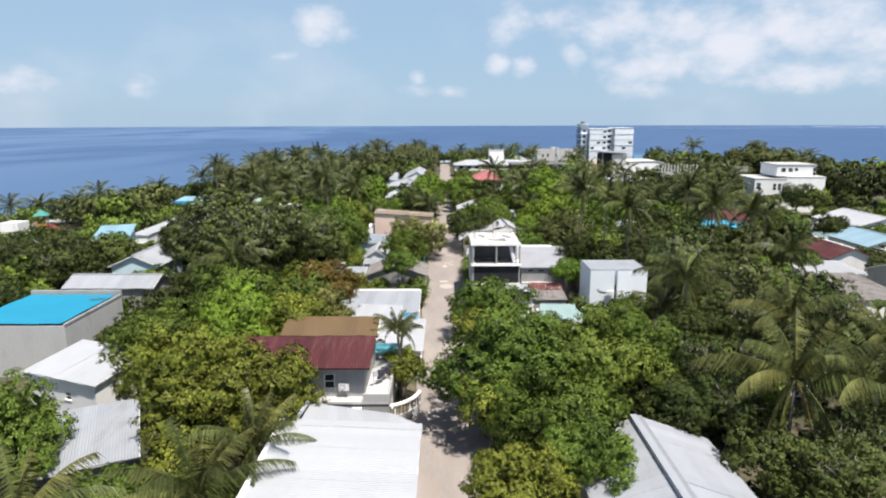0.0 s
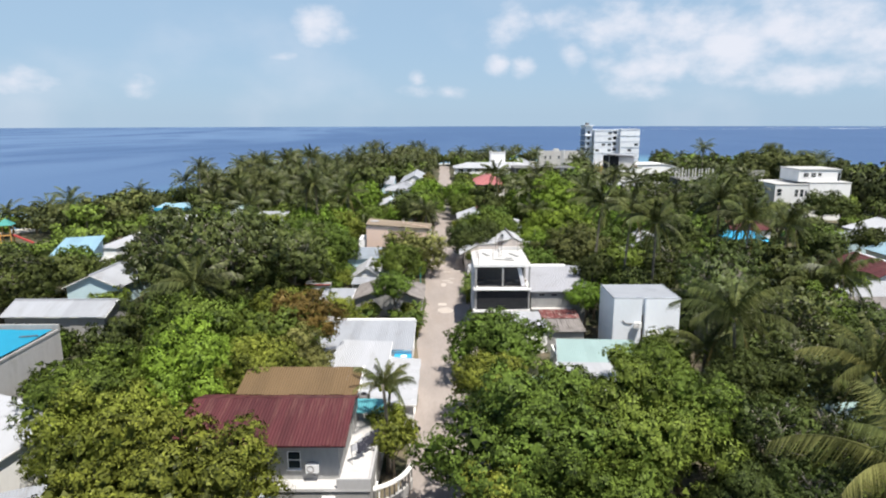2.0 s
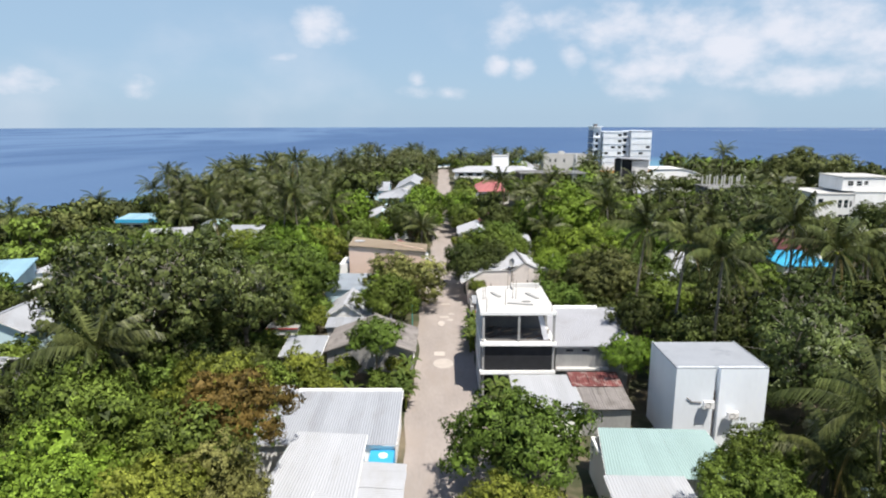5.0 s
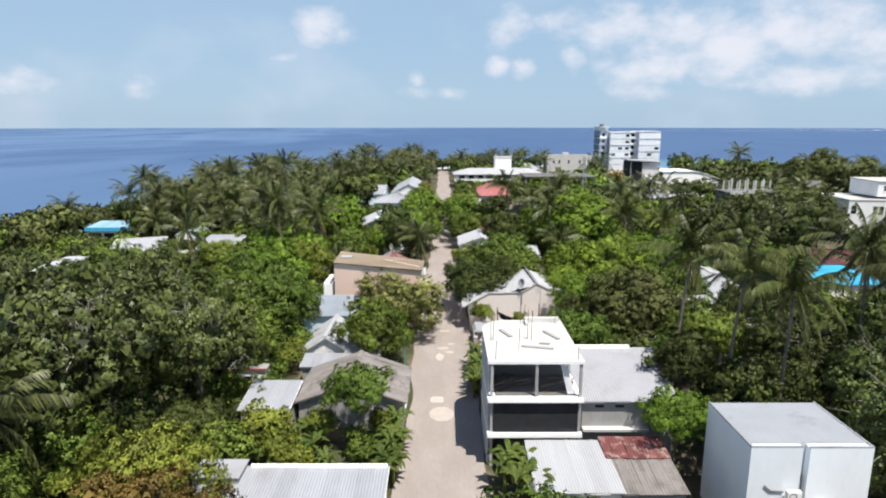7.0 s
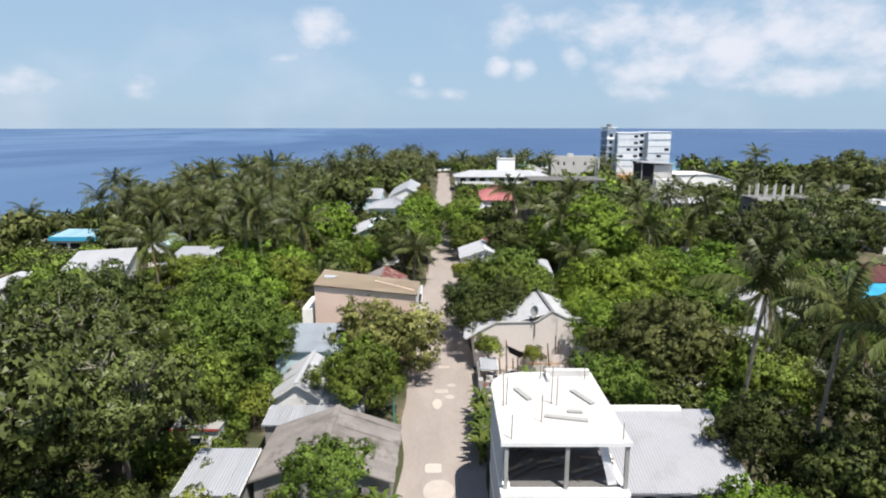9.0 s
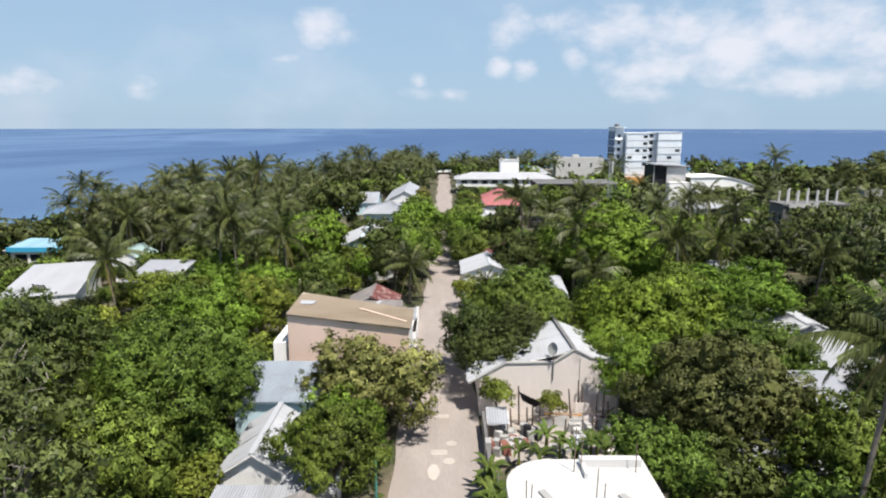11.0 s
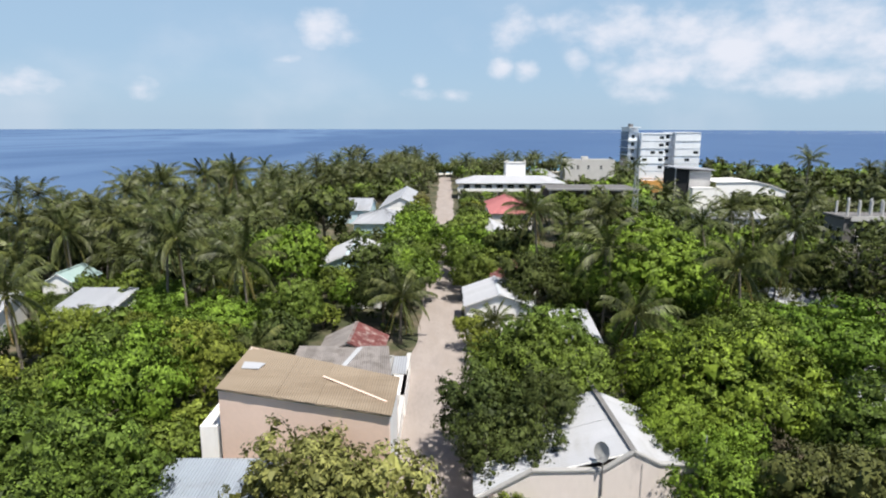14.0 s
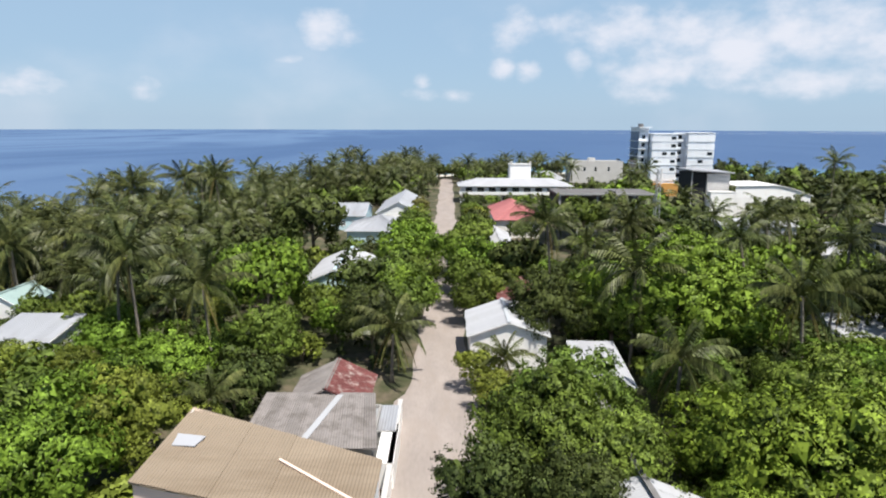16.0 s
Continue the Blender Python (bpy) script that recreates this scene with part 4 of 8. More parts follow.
    roof_field(t, (-14.3, 124.75, 7.85), (-2.05, 121.5, 7.55), (-1.95, 127.45, 7.52), (-14.6, 133.4, 7.62), M_TANROOF, sheet=0.8, label="tan ribbed roof, nearly level")
    part("lap_joint", Geo().beam((-7.4, 127.1, 7.74), (-2.5, 123.3, 7.62), 0.16, 0.05), M_PEACH, t, "pale strip along a sheet joint")
    part("patch_sheet", Geo().slab([(-13.9, 129.6), (-12.2, 129.3), (-12.4, 128.2), (-13.7, 128.3)], 7.80, 7.86), M_WHITEROOF, t, "white patch sheet")
    # black slab on the unbroken wall paints the shade inside a doorway
    part("porch_opening", Geo().add([(-6.4, 122.70, 0.2), (-3.2, 121.85, 0.2), (-3.2, 121.85, 2.9), (-6.4, 122.70, 2.9), (-6.4, 122.80, 0.2), (-3.2, 121.95, 0.2), (-3.2, 121.95, 2.9), (-6.4, 122.80, 2.9)], [(0, 1, 2, 3), (7, 6, 5, 4), (0, 4, 5, 1), (3, 2, 6, 7), (0, 3, 7, 4), (1, 5, 6, 2)]), M_NETSHADE, t, "black panel for the shade in an open doorway")
    for x, y in ((-6.6, 122.5), (-3.0, 121.55)):
        part("porch_post", Geo().box(x - 0.1, x + 0.1, y - 0.1, y + 0.1, 0, 3.4), M_CONC, t)
    flat_house("store_room", -15.8, 125.2, 1.2, 5.4, 4.6, M_WHITE, M_SLAB, "narrow white store beside the peach shed", 0.2, category="shed")
    t = thing("yard_wall", -2.45, 128.0, 0, 0, "white street wall with a flat coping", "wall")
    part("wall", Geo().box(-0.12, 0.12, 0, 18.6, 0, 1.9), M_WHITE, t)
    part("coping", Geo().box(-0.2, 0.2, -0.1, 18.7, 1.9, 2.0), M_SLAB, t)
    keep(-17, -2, 122, 140)
    # grey house and red-roofed house behind it
    t = thing("house", -13.4, 137.0, 0, 0, "low house with dull grey corrugated roof and a pale lap strip", "house", "street houses")
    box_walls(t, 0.4, 9.6, 0.3, 7.2, 2.7, M_CONC)
    roof_field(t, (0, -0.2, 2.9), (10.0, -0.2, 2.9), (9.0, 7.6, 3.5), (0, 7.6, 3.5), M_OLDROOF, warp=0.02)
    part("lap_strip", Geo().beam((4.6, 0.6, 3.06), (6.2, 7.2, 3.52), 0.5, 0.06), M_WHITEROOF, t, "pale strip of newer sheet")
    part("yard_slab", Geo().box(9.9, 11.2, -0.6, 5.2, 0, 2.0), M_WHITE, t, "white gate pier wall")
    t = gable_house("house", -11.6, 144.6, 6.2, 6.0, 2.5, 4.0, M_CONC, M_OLDROOF, "small house with half grey, half rusty red roof", over=0.35, group="street houses", warp=0.02)
    roof_field(t, (6.6, -0.4, 2.42), (6.6, 6.4, 2.42), (3.1, 6.4, 4.08), (3.1, -0.4, 4.08), M_RUST)
    shed_house("shed", -5.0, 141.0, 2.4, 3.4, 2.2, 2.4, M_CONC, M_GREYROOF, "low blue-grey sheet canopy beside the street", over=0.2, group="sheds")
    keep(-14, -2, 136, 152)
    # further houses up the street
    gable_house("house", -19.6, 184.0, 9.4, 17.0, 2.7, 4.7, M_PALEBLUE, M_WHITEROOF, "house with a pale blue and white gabled roof", group="street houses", trim_mat=M_PALEBLUE)
    gable_house("house", -12.0, 169.0, 5.0, 5.0, 2.7, 3.8, M_WHITE, M_RUST, "small white house with a rusty roof", group="street houses")
    hip_house("house", -20.0, 226.0, 13.0, 14.0, 3.2, 5.8, M_PALEBLUE, M_GREYROOF, "wide house with blue-grey hipped metal roof", group="street houses")
    gable_house("house", -16.5, 252.0, 11.0, 30.0, 3.6, 6.4, M_WHITE, M_GREYROOF, "long house with pale grey gabled roof", group="street houses")
    gable_house("house", -30.0, 246.0, 11.0, 16.0, 3.6, 5.8, M_PALEBLUE, M_GREYROOF, "grey-roofed house among palms", ridge="x", group="street houses", front=((2, 3.4, 1.2, 2.4), (5, 6.4, 1.2, 2.4), (8, 9.4, 1.2, 2.4)))
    keep(-21, -8, 168, 204), keep(-32, -4, 222, 284)


def far_west():
    # concrete block with a bright blue tarpaulin top
    t = thing("concrete_building", -50.0, 60.2, 0, 0, "raw concrete block roofed with a bright blue tarpaulin", "building")
    box_walls(t, 0, 10.8, 0, 11.4, 5.6, M_PALECONC)
    part("parapet", Geo().box(-0.05, 10.85, 11.2, 11.5, 5.6, 6.3).box(10.62, 10.85, 0, 11.2, 5.6, 5.82), M_CONC, t)
    g = Geo()
    n = 12
    for j in range(n + 1):
        for i in range(n + 1):
            sag = -0.12 * math.sin(math.pi * i / n) * math.sin(math.pi * j / n) + 0.03 * math.sin(i * 1.3 + j)
            g.v.append((0.05 + 10.3 * i / n, 0.05 + 11.0 * j / n, 5.85 + sag))
    g.f += [(j * (n + 1) + i, j * (n + 1) + i + 1, (j + 1) * (n + 1) + i + 1, (j + 1) * (n + 1) + i) for j in range(n) for i in range(n)]
    part("tarpaulin", g, M_CYAN, t, "bright sky-blue tarpaulin", True)
    part("tarp_rope", Geo().beam((8.6, 8.6, 5.95), (10.2, 9.0, 5.95), 0.12, 0.08), M_POST, t)
    keep(-51, -38, 52, 73)
    shed_house("house", -38.4, 52.8, 8.5, 5.8, 3.9, 4.7, M_WHITE, M_WHITEROOF, "white house with a pale flat-pitched roof", over=0.3, turn=-21, front=((4.6, 5.4, 1.8, 2.5),), group="village houses")
    shed_house("house", -27.6, 36.6, 6.4, 8.6, 3.1, 3.6, M_CONC, M_GREYROOF, "low house with light grey ribbed roof", over=0.3, turn=26, group="village houses")
    gable_house("house", -53.4, 83.2, 12.2, 5.6, 3.6, 4.7, M_CONC, M_GREYROOF, "long grey house with a light metal roof", ridge="x", front=((1.0, 1.8, 1.4, 2.6), (2.2, 3.0, 1.4, 2.6)), group="village houses")
    gable_house("house", -54.8, 98.0, 7.6, 9.5, 3.2, 4.9, M_PALEBLUE, M_GREYROOF, "house with a blue-grey gabled roof", group="village houses")
    t = flat_house("house", -66.4, 113.4, 5.8, 13.6, 4.3, M_PALEBLUE, M_SLAB, "pale blue house with a light sheet roof", 0, turn=21, group="village houses")
    roof_field(t, (-0.4, -0.4, 4.45), (6.2, -0.4, 4.45), (6.2, 14.0, 5.1), (-0.4, 14.0, 5.1), M_SKYROOF)
    t = thing("yard_wall", -66.5, 122.0, 0, 8, "pale broken yard wall with standing posts", "wall")
    part("wall", Geo().box(-0.15, 0.15, 0, 10, 0, 2.2).box(0.15, 8, 0, 0.3, 0, 2.2), M_WHITE, t)
    for k in range(4):
        part("post", Geo().box(-0.12, 0.12, 1 + 2.4 * k, 1.25 + 2.4 * k, 2.2, 3.6), M_WHITE, t)
    keep(-79, -67, 174, 183), keep(-62, -47, 146, 163), keep(-45, -35, 150, 161), keep(-55, -48, 166, 174), keep(-73, -59, 112, 128), keep(-68, -61, 122, 152), keep(-104, -86, 132, 152), keep(-56, -46, 96, 109), keep(-55, -40, 82, 90), keep(-68, -58, 121, 131), keep(-47, -20, 30, 60)
    t = shed_house("house", -77.5, 176.0, 9.5, 6.0, 4.1, 4.6, M_WHITE, M_SKYROOF, "open-fronted white building with a sky-blue roof edge", over=0.3, front=((0.6, 3.0, 0.1, 2.9), (3.4, 5.8, 0.1, 2.9), (6.2, 8.2, 0.1, 2.9)), group="village houses")
    part("fascia", Geo().box(-0.4, 9.9, -0.45, -0.31, 3.3, 4.15), M_POOL, t, "sky-blue painted fascia board")
    shed_house("house", -57.0, 144.0, 9.0, 18.5, 3.7, 4.2, M_WHITE, M_WHITEROOF, "long white house with a shallow white sheet roof", over=0.2, turn=20, group="village houses")
    gable_house("house", -54.2, 167.0, 4.6, 6.2, 4.1, 5.5, M_WHITE, M_MINT, "small white gabled house with a pale mint roof", over=0.2, group="village houses")
    shed_house("shed", -44.2, 151.4, 6.6, 8.6, 4.1, 5.3, M_WHITE, M_GREYROOF, "white shed with a sloping grey sheet roof in the bushes", over=0.25, group="sheds")
    gable_house("house", -48.0, 200.0, 6.5, 9.0, 4.4, 5.8, M_WHITE, M_WHITEROOF, "white-roofed house among palms", ridge="x", group="village houses")
    shed_house("house", -66.6, 127.5, 3.6, 23.0, 2.9, 3.1, M_WHITE, M_WHITEROOF, "long low white-roofed row behind a yard", over=0.2, group="village houses")
    flat_house("kiosk", -101.5, 137.5, 4.2, 4.0, 3.6, M_WHITE, M_SLAB, "small white flat-roofed kiosk by the shore", 0.3)
    t = thing("yard_wall", -98.0, 134.0, 0, 0, "low white yard wall round the playground", "wall")
    part("wall", Geo().box(0, 11, 0, 0.25, 0, 1.9), M_WHITE, t)
    part("coping", Geo().box(-0.08, 11.08, -0.08, 0.33, 1.9, 2.0), M_SLAB, t)
    t = thing("play_structure", -96.5, 145.0, 0, 20, "colourful playground tower with green roof and slides", "playground")
    for dx, dy in ((-1, -1), (1, -1), (-1, 1), (1, 1)):
        part("post", Geo().tube([(dx, dy, 0), (dx, dy, 4.6)], (0.12, 0.12), 8), M_ORANGE, t)
    part("roof", Geo().add([(-1.6, -1.6, 4.6), (1.6, -1.6, 4.6), (1.6, 1.6, 4.6), (-1.6, 1.6, 4.6), (0, 0, 6.0)], [(0, 1, 4), (1, 2, 4), (2, 3, 4), (3, 0, 4), (3, 2, 1, 0)]), M_GREENPOST, t)
    part("slide", Geo().beam((1, 0, 2.4), (5, -0.6, 0.3), 0.9, 0.2), M_RED, t), part("deck", Geo().box(-1, 1, -1, 1, 2.2, 2.4), M_ORANGE, t)


def concrete_frame():
    """Unfinished three-storey building beside the street."""
    t = thing("unfinished_building", 4.1, 87.2, 0, 0, "unfinished three-storey concrete building with white slab edges", "building")
    w, d = 7.3, 9.8

    def rounded(x0, x1, y0, y1, r):
        pts = [(x0, y0), (x1, y0), (x1, y1)]
        pts += [(x0 + r - r * math.sin(a), y1 - r + r * math.cos(a)) for a in [math.pi / 2 * k / 8 for k in range(9)]]
        return pts

    part("roof_slab", Geo().slab(rounded(0, w, 0, d, 2.4), 8.55, 8.8), M_SLAB, t, "white screeded roof slab with rounded corner")
    part("edge_beam", Geo().box(-0.02, w + 0.02, -0.06, -0.003, 8.53, 8.79), M_WHITE, t)
    for z in (2.9, 5.8):
        part("floor_slab", Geo().slab(rounded(0, w, -0.42, d, 2.4), z - 0.24, z), M_WHITE, t)
        part("ledge", Geo().box(0, w, -0.40, -0.30, z, z + 0.09), M_WHITE, t)
    for x in (0.32, 3.75, 7.12):
        for y in (0.15, 4.6, 8.9):
            if x < 1 and y > 8:
                continue
            part("column", Geo().box(x - 0.11, x + 0.11, y - 0.11, y + 0.11, 0, 8.55), M_CONC, t)
    for z in (0, 2.9, 5.8):
        part("side_wall", Geo().box(0.02, 0.16, 0.4, 7.2, z, z + 2.65), M_PALEWALL, t)
        # back wall coloured dark for the shade inside the floors
        part("back_wall", Geo().box(1.6, 7.0, 8.95, 9.1, z, z + 2.65), M_CONCSHADE, t)
        part("east_wall", Geo().box(7.0, 7.15, 2.4 if z < 3 else 4.8, 8.9, z, z + 2.65), M_CONC, t)
    part("shade_cloth", Geo().box(0.44, 7.0, -0.02, 0.02, 2.95, 5.5), M_NETSHADE, t, "black shade cloth across the middle floor")
    # inner walls and floor plate carry the interior's shade in their dark colour
    part("inner_wall", Geo().box(0.7, 6.9, 4.2, 4.32, 5.8, 8.5), M_CONCSHADE, t)
    part("floor_screed", Geo().box(0.6, 6.9, 0.3, 4.2, 5.8, 5.83), M_CONCSHADE, t)
    part("hanging_sheet", Geo().add([(5.6, 0.4, 8.3), (6.1, 0.5, 8.3), (6.7, 0.3, 6.0), (6.2, 0.35, 5.9)], [(0, 1, 2, 3)]), M_CLOTH_B, t, "pale cloth hanging from the slab")
    part("inner_wall", Geo().box(0.7, 6.9, 3.0, 3.12, 0, 2.65), M_CONCSHADE, t)
    for k, (x, y, z, a) in enumerate(((5.4, 1.5, 5.8, 20), (6.1, 2.6, 5.8, -15), (2.2, 4.4, 5.8, 40), (4.6, 5.2, 5.8, 5), (1.6, 1.9, 5.8, 30), (3.4, 2.4, 5.8, 12))):
        p = thing("plank_stack", 4.1 + x, 87.2 + y, z, a, "loose pile of boards and cement sacks on bare concrete", "building rubble", "rubble heaps")
        for j in range(4):
            part("board", Geo().beam((-1.0, 0.22 * j - 0.3, 0.06 + 0.05 * j), (1.0, 0.22 * j - 0.2, 0.1 + 0.22 * (j % 2)), 0.2, 0.05), (M_POST, M_CONCSHADE, M_POST, M_WOOD)[j], p)
        part("sack", Geo().blob((0.4, 0.5, 0.2), 0.42, 0.3, 0.2), M_CONCSHADE, p, smooth=True)
    for (ax, ay), (bx, by), wd in (((1.6, 6.9), (2.3, 5.2), 0.36), ((2.9, 3.0), (5.4, 2.4), 0.36), ((5.3, 6.6), (6.2, 4.6), 0.36), ((4.4, 3.6), (5.3, 3.5), 0.3)):
        p = thing("plank", 4.1, 87.2, 8.8, 0, "grey weathered plank lying on the roof slab", "plank", "roof planks")
        part("board", Geo().beam((ax, ay, 0.08), (bx, by, 0.08), wd, 0.09), M_CONC, p)
    for x, y, h in ((0.6, 0.3, 1.5), (0.55, 4.4, 2.2), (0.75, 4.6, 1.9), (3.6, 4.7, 2.6), (3.9, 4.5, 2.0), (3.5, 8.6, 2.4), (3.9, 8.8, 1.8), (6.6, 8.6, 1.6), (6.9, 0.3, 1.0), (2.6, 2.3, 1.8)):
        part("rebar", Geo().tube([(x, y, 8.78), (x + random.uniform(-.05, .05), y, 8.78 + h)], (0.03, 0.025), 5), M_STEEL, t)
    part("stair_kerb", Geo().box(3.9, 7.0, 9.0, 9.4, 8.8, 9.25).box(3.9, 4.1, 8.0, 9.0, 8.8, 9.1), M_SLAB, t)
    # neighbouring house with a grey sheet roof
    t = shed_house("house", 11.7, 88.4, 7.3, 6.6, 5.1, 6.7, M_CONC, M_PALESHEET, "house with a clean pale grey ribbed roof", over=0.3, group="street houses")
    part("ledge", Geo().box(0, 5.2, -0.6, 0, 2.6, 2.8), M_SLAB, t)
    for x in (1.0, 2.6):
        part("vent", Geo().box(x, x + 0.7, -0.03, 0.0, 4.4, 4.6), M_NETSHADE, t)
    part("back_coping", Geo().box(-0.2, 5.6, 6.7, 7.2, 6.4, 6.95), M_WHITE, t)
    keep(3.5, 20.5, 78, 97)
    # low roofs in front
    t = shed_house("house", 7.0, 79.6, 5.4, 5.8, 2.8, 3.1, M_WHITE, M_WHITEROOF, "low white roofed porch by the street", over=0.2, group="street houses")
    t = shed_house("house", 12.5, 79.8, 4.2, 5.6, 2.6, 3.2, M_CONC, M_OLDROOF, "low shed with half-broken rusty tile roof", over=0.2, group="street houses", warp=0.04)
    roof_field(t, (-0.2, 3.4, 3.06), (4.4, 3.4, 3.06), (4.4, 5.9, 3.34), (-0.2, 5.9, 3.34), M_RUST, sheet=0.45, warp=0.08, label="broken red rusty tiles")


def east_houses():
    # ribbed metal roof near the start
    t = gable_house("house", 9.6, 18.0, 9.6, 23.0, 3.3, 5.0, M_CONC, M_GREYROOF, "house with a bluish-grey gabled metal roof", over=0.4, group="street houses", trim_mat=M_GALV)
    part("ridge_step", Geo().beam((4.4, -0.4, 4.98), (4.4, 23.4, 4.98), 0.5, 0.35), M_GREYROOF, t, "raised ridge strip")
    keep(9, 20, 16, 42)
    # tall white box with cooling units
    t = thing("white_building", 19.3, 77.3, 0, 0, "tall plain white box building with a pale screed roof", "building")
    part("west_block", Geo().box(0, 3.15, 0, 6.1, 0, 7.2), M_COOLWHITE, t), part("east_block", Geo().box(3.55, 7.4, -0.05, 6.1, 0, 7.2), M_COOLWHITE, t)
    part("recess", Geo().box(3.15, 3.55, 0.45, 6.1, 0, 7.2), M_PALEWALL, t, "narrow vertical recess")
    part("roof_screed", Geo().box(0.12, 7.28, 0.5, 5.98, 7.2, 7.26), M_SCREED, t, "pale blue-grey screed")
    for x0, x1, y0, y1 in ((0, 3.15, 0, 0.12), (3.55, 7.4, -0.05, 0.08), (0, 0.12, 0.12, 6.1), (7.28, 7.4, 0.08, 6.1)):
        part("kerb", Geo().box(x0, x1, y0, y1, 7.2, 7.30), M_SCREED, t)
    part("drain_pipe", Geo().tube([(3.35, 0.3, 0), (3.35, 0.3, 5.2)], (0.07, 0.07), 8), M_POST, t)
    part("pipe_run", Geo().tube([(1.0, -0.06, 4.7), (1.4, -0.06, 4.35), (2.2, -0.06, 4.3)], (0.04, 0.04, 0.04), 6), M_POST, t)
    condenser(21.9, 76.85, 4.0), condenser(23.9, 76.8, 3.1)
    keep(18, 28, 73, 84)
    # mint and white roofs
    t = thing("house", 0, 0, 0, 0, "house with mint green rear roof and white front sheets", "house", "street houses")
    box_walls(t, 11.8, 20.2, 68.2, 74.0, 3.1, M_WHITE), box_walls(t, 11.6, 16.4, 61.8, 68.0, 2.7, M_WHITE)
    roof_field(t, (11.4, 68.2, 3.5), (20.6, 67.6, 3.3), (20.6, 74.2, 3.5), (12.4, 74.4, 3.6), M_MINT, label="mint green sheets")
    roof_field(t, (11.2, 61.4, 2.9), (16.6, 61.4, 2.9), (16.6, 68.0, 3.45), (11.2, 68.0, 3.55), M_WHITEROOF, label="white ribbed sheets")
    roof_field(t, (8.2, 61.8, 2.6), (11.1, 61.6, 2.9), (11.1, 65.6, 3.3), (8.0, 66.0, 2.8), M_MINT)
    keep(8, 21, 61, 75)
    shed_house("house", 27.6, 61.4, 5.4, 5.0, 3.2, 3.5, M_WHITE, M_MINT, "small house with mint green roof", over=0.2, group="street houses")
    shed_house("house", 31.5, 55.0, 4.0, 4.6, 2.8, 3.2, M_WHITE, M_MINT, "low shed with a mint roof", over=0.2, group="street houses")
    # gabled house with the pink front wall
    t = thing("house", 0, 0, 0, 0, "house with a faded pink gabled front wall and white roof", "house", "street houses")
    prof = [(4.3, 0), (16.7, 0), (16.7, 5.45), (14.3, 5.5), (12.7, 6.3), (10.9, 5.1), (6.6, 5.0), (4.3, 3.68)]
    n = len(prof)
    g = Geo().add([(x, 119.3, z) for x, z in prof] + [(x, 119.52, z) for x, z in prof], [tuple(range(n)), tuple(range(n, 2 * n))[::-1]] + [(i, n + i, n + (i + 1) % n, (i + 1) % n) for i in range(n)])
    part("front_wall", g, M_PINKISH, t, "faded pink plaster wall")
    cop = Geo()
    for (ax, az), (bx, bz) in zip(prof[2:], prof[3:] + [(3.3, 3.1)]):
        cop.beam((ax, 119.4, az + 0.05), (bx, 119.4, bz + 0.05), 0.38, 0.10)
    part("coping", cop, M_CONC, t, "grey-blue coping line")
    part("side_wall", Geo().box(4.3, 4.5, 119.6, 128.6, 0, 3.2), M_PINKISH, t), part("side_wall", Geo().box(16.5, 16.7, 119.6, 128.6, 0, 4.4), M_PINKISH, t), part("back_wall", Geo().box(4.5, 16.5, 128.4, 128.6, 0, 4.2), M_PINKISH, t)
    roof_field(t, (6.6, 128.4, 4.3), (6.6, 119.6, 4.6), (12.7, 119.6, 6.2), (12.4, 128.4, 6.15), M_WHITEROOF)
    roof_field(t, (16.8, 119.6, 4.5), (16.8, 128.4, 4.4), (12.4, 128.4, 6.15), (12.7, 119.6, 6.2), M_WHITEROOF)
    roof_field(t, (3.2, 121.4, 4.2), (3.2, 119.5, 3.3), (6.6, 119.55, 4.75), (6.6, 121.4, 5.0), M_WHITEROOF, label="small white side roof")
    part("ridge_cap", Geo().beam((12.7, 119.5, 6.34), (12.3, 130.5, 6.36), 0.34, 0.10), M_CONCSHADE, t, "dark ridge strip")
    part("conduit", Geo().tube([(13.2, 119.24, 1.0), (13.2, 119.24, 5.6)], (0.02, 0.02), 5), M_CONC, t)
    keep(3, 16, 108, 129)
    d = thing("satellite_dish", 10.8, 119.2, 3.5, 0, "grey satellite dish on a pole fixed to the gable wall", "satellite dish")
    part("pole", Geo().tube([(0, 0, 0), (0, 0, 2.6)], (0.055, 0.05), 6), M_CONCSHADE, d)
    part("bracket", Geo().beam((0, 0, 1.4), (0, 0.3, 1.4), 0.06, 0.06), M_CONCSHADE, d)
    g = Geo()
    rim = []
    for r, z in ((0.0, 0.0), (0.32, 0.04), (0.60, 0.15)):
        rim.append([(r * math.cos(6.2832 * k / 18), r * math.sin(6.2832 * k / 18), z) for k in range(18)])
    g.add([p for ring in rim for p in ring], [(i * 18 + k, i * 18 + (k + 1) % 18, (i + 1) * 18 + (k + 1) % 18, (i + 1) * 18 + k) for i in range(2) for k in range(18)])
    part("dish", g, M_CONC, d, smooth=True, at=pose(0, 0, 2.9, 66, -46, -40))
    part("feed_arm", Geo().beam((0, 0, 2.55), (-0.55, -0.5, 3.1), 0.04, 0.04), M_GALV, d)
    # littered yard in front of it
    solo("yard_paving", Geo().slab([(4.7, 111.6), (15.6, 111.2), (15.8, 119.25), (4.7, 119.25)], -0.05, 0.05), M_YARD, "pale swept coral sand yard", "yard", "structure")
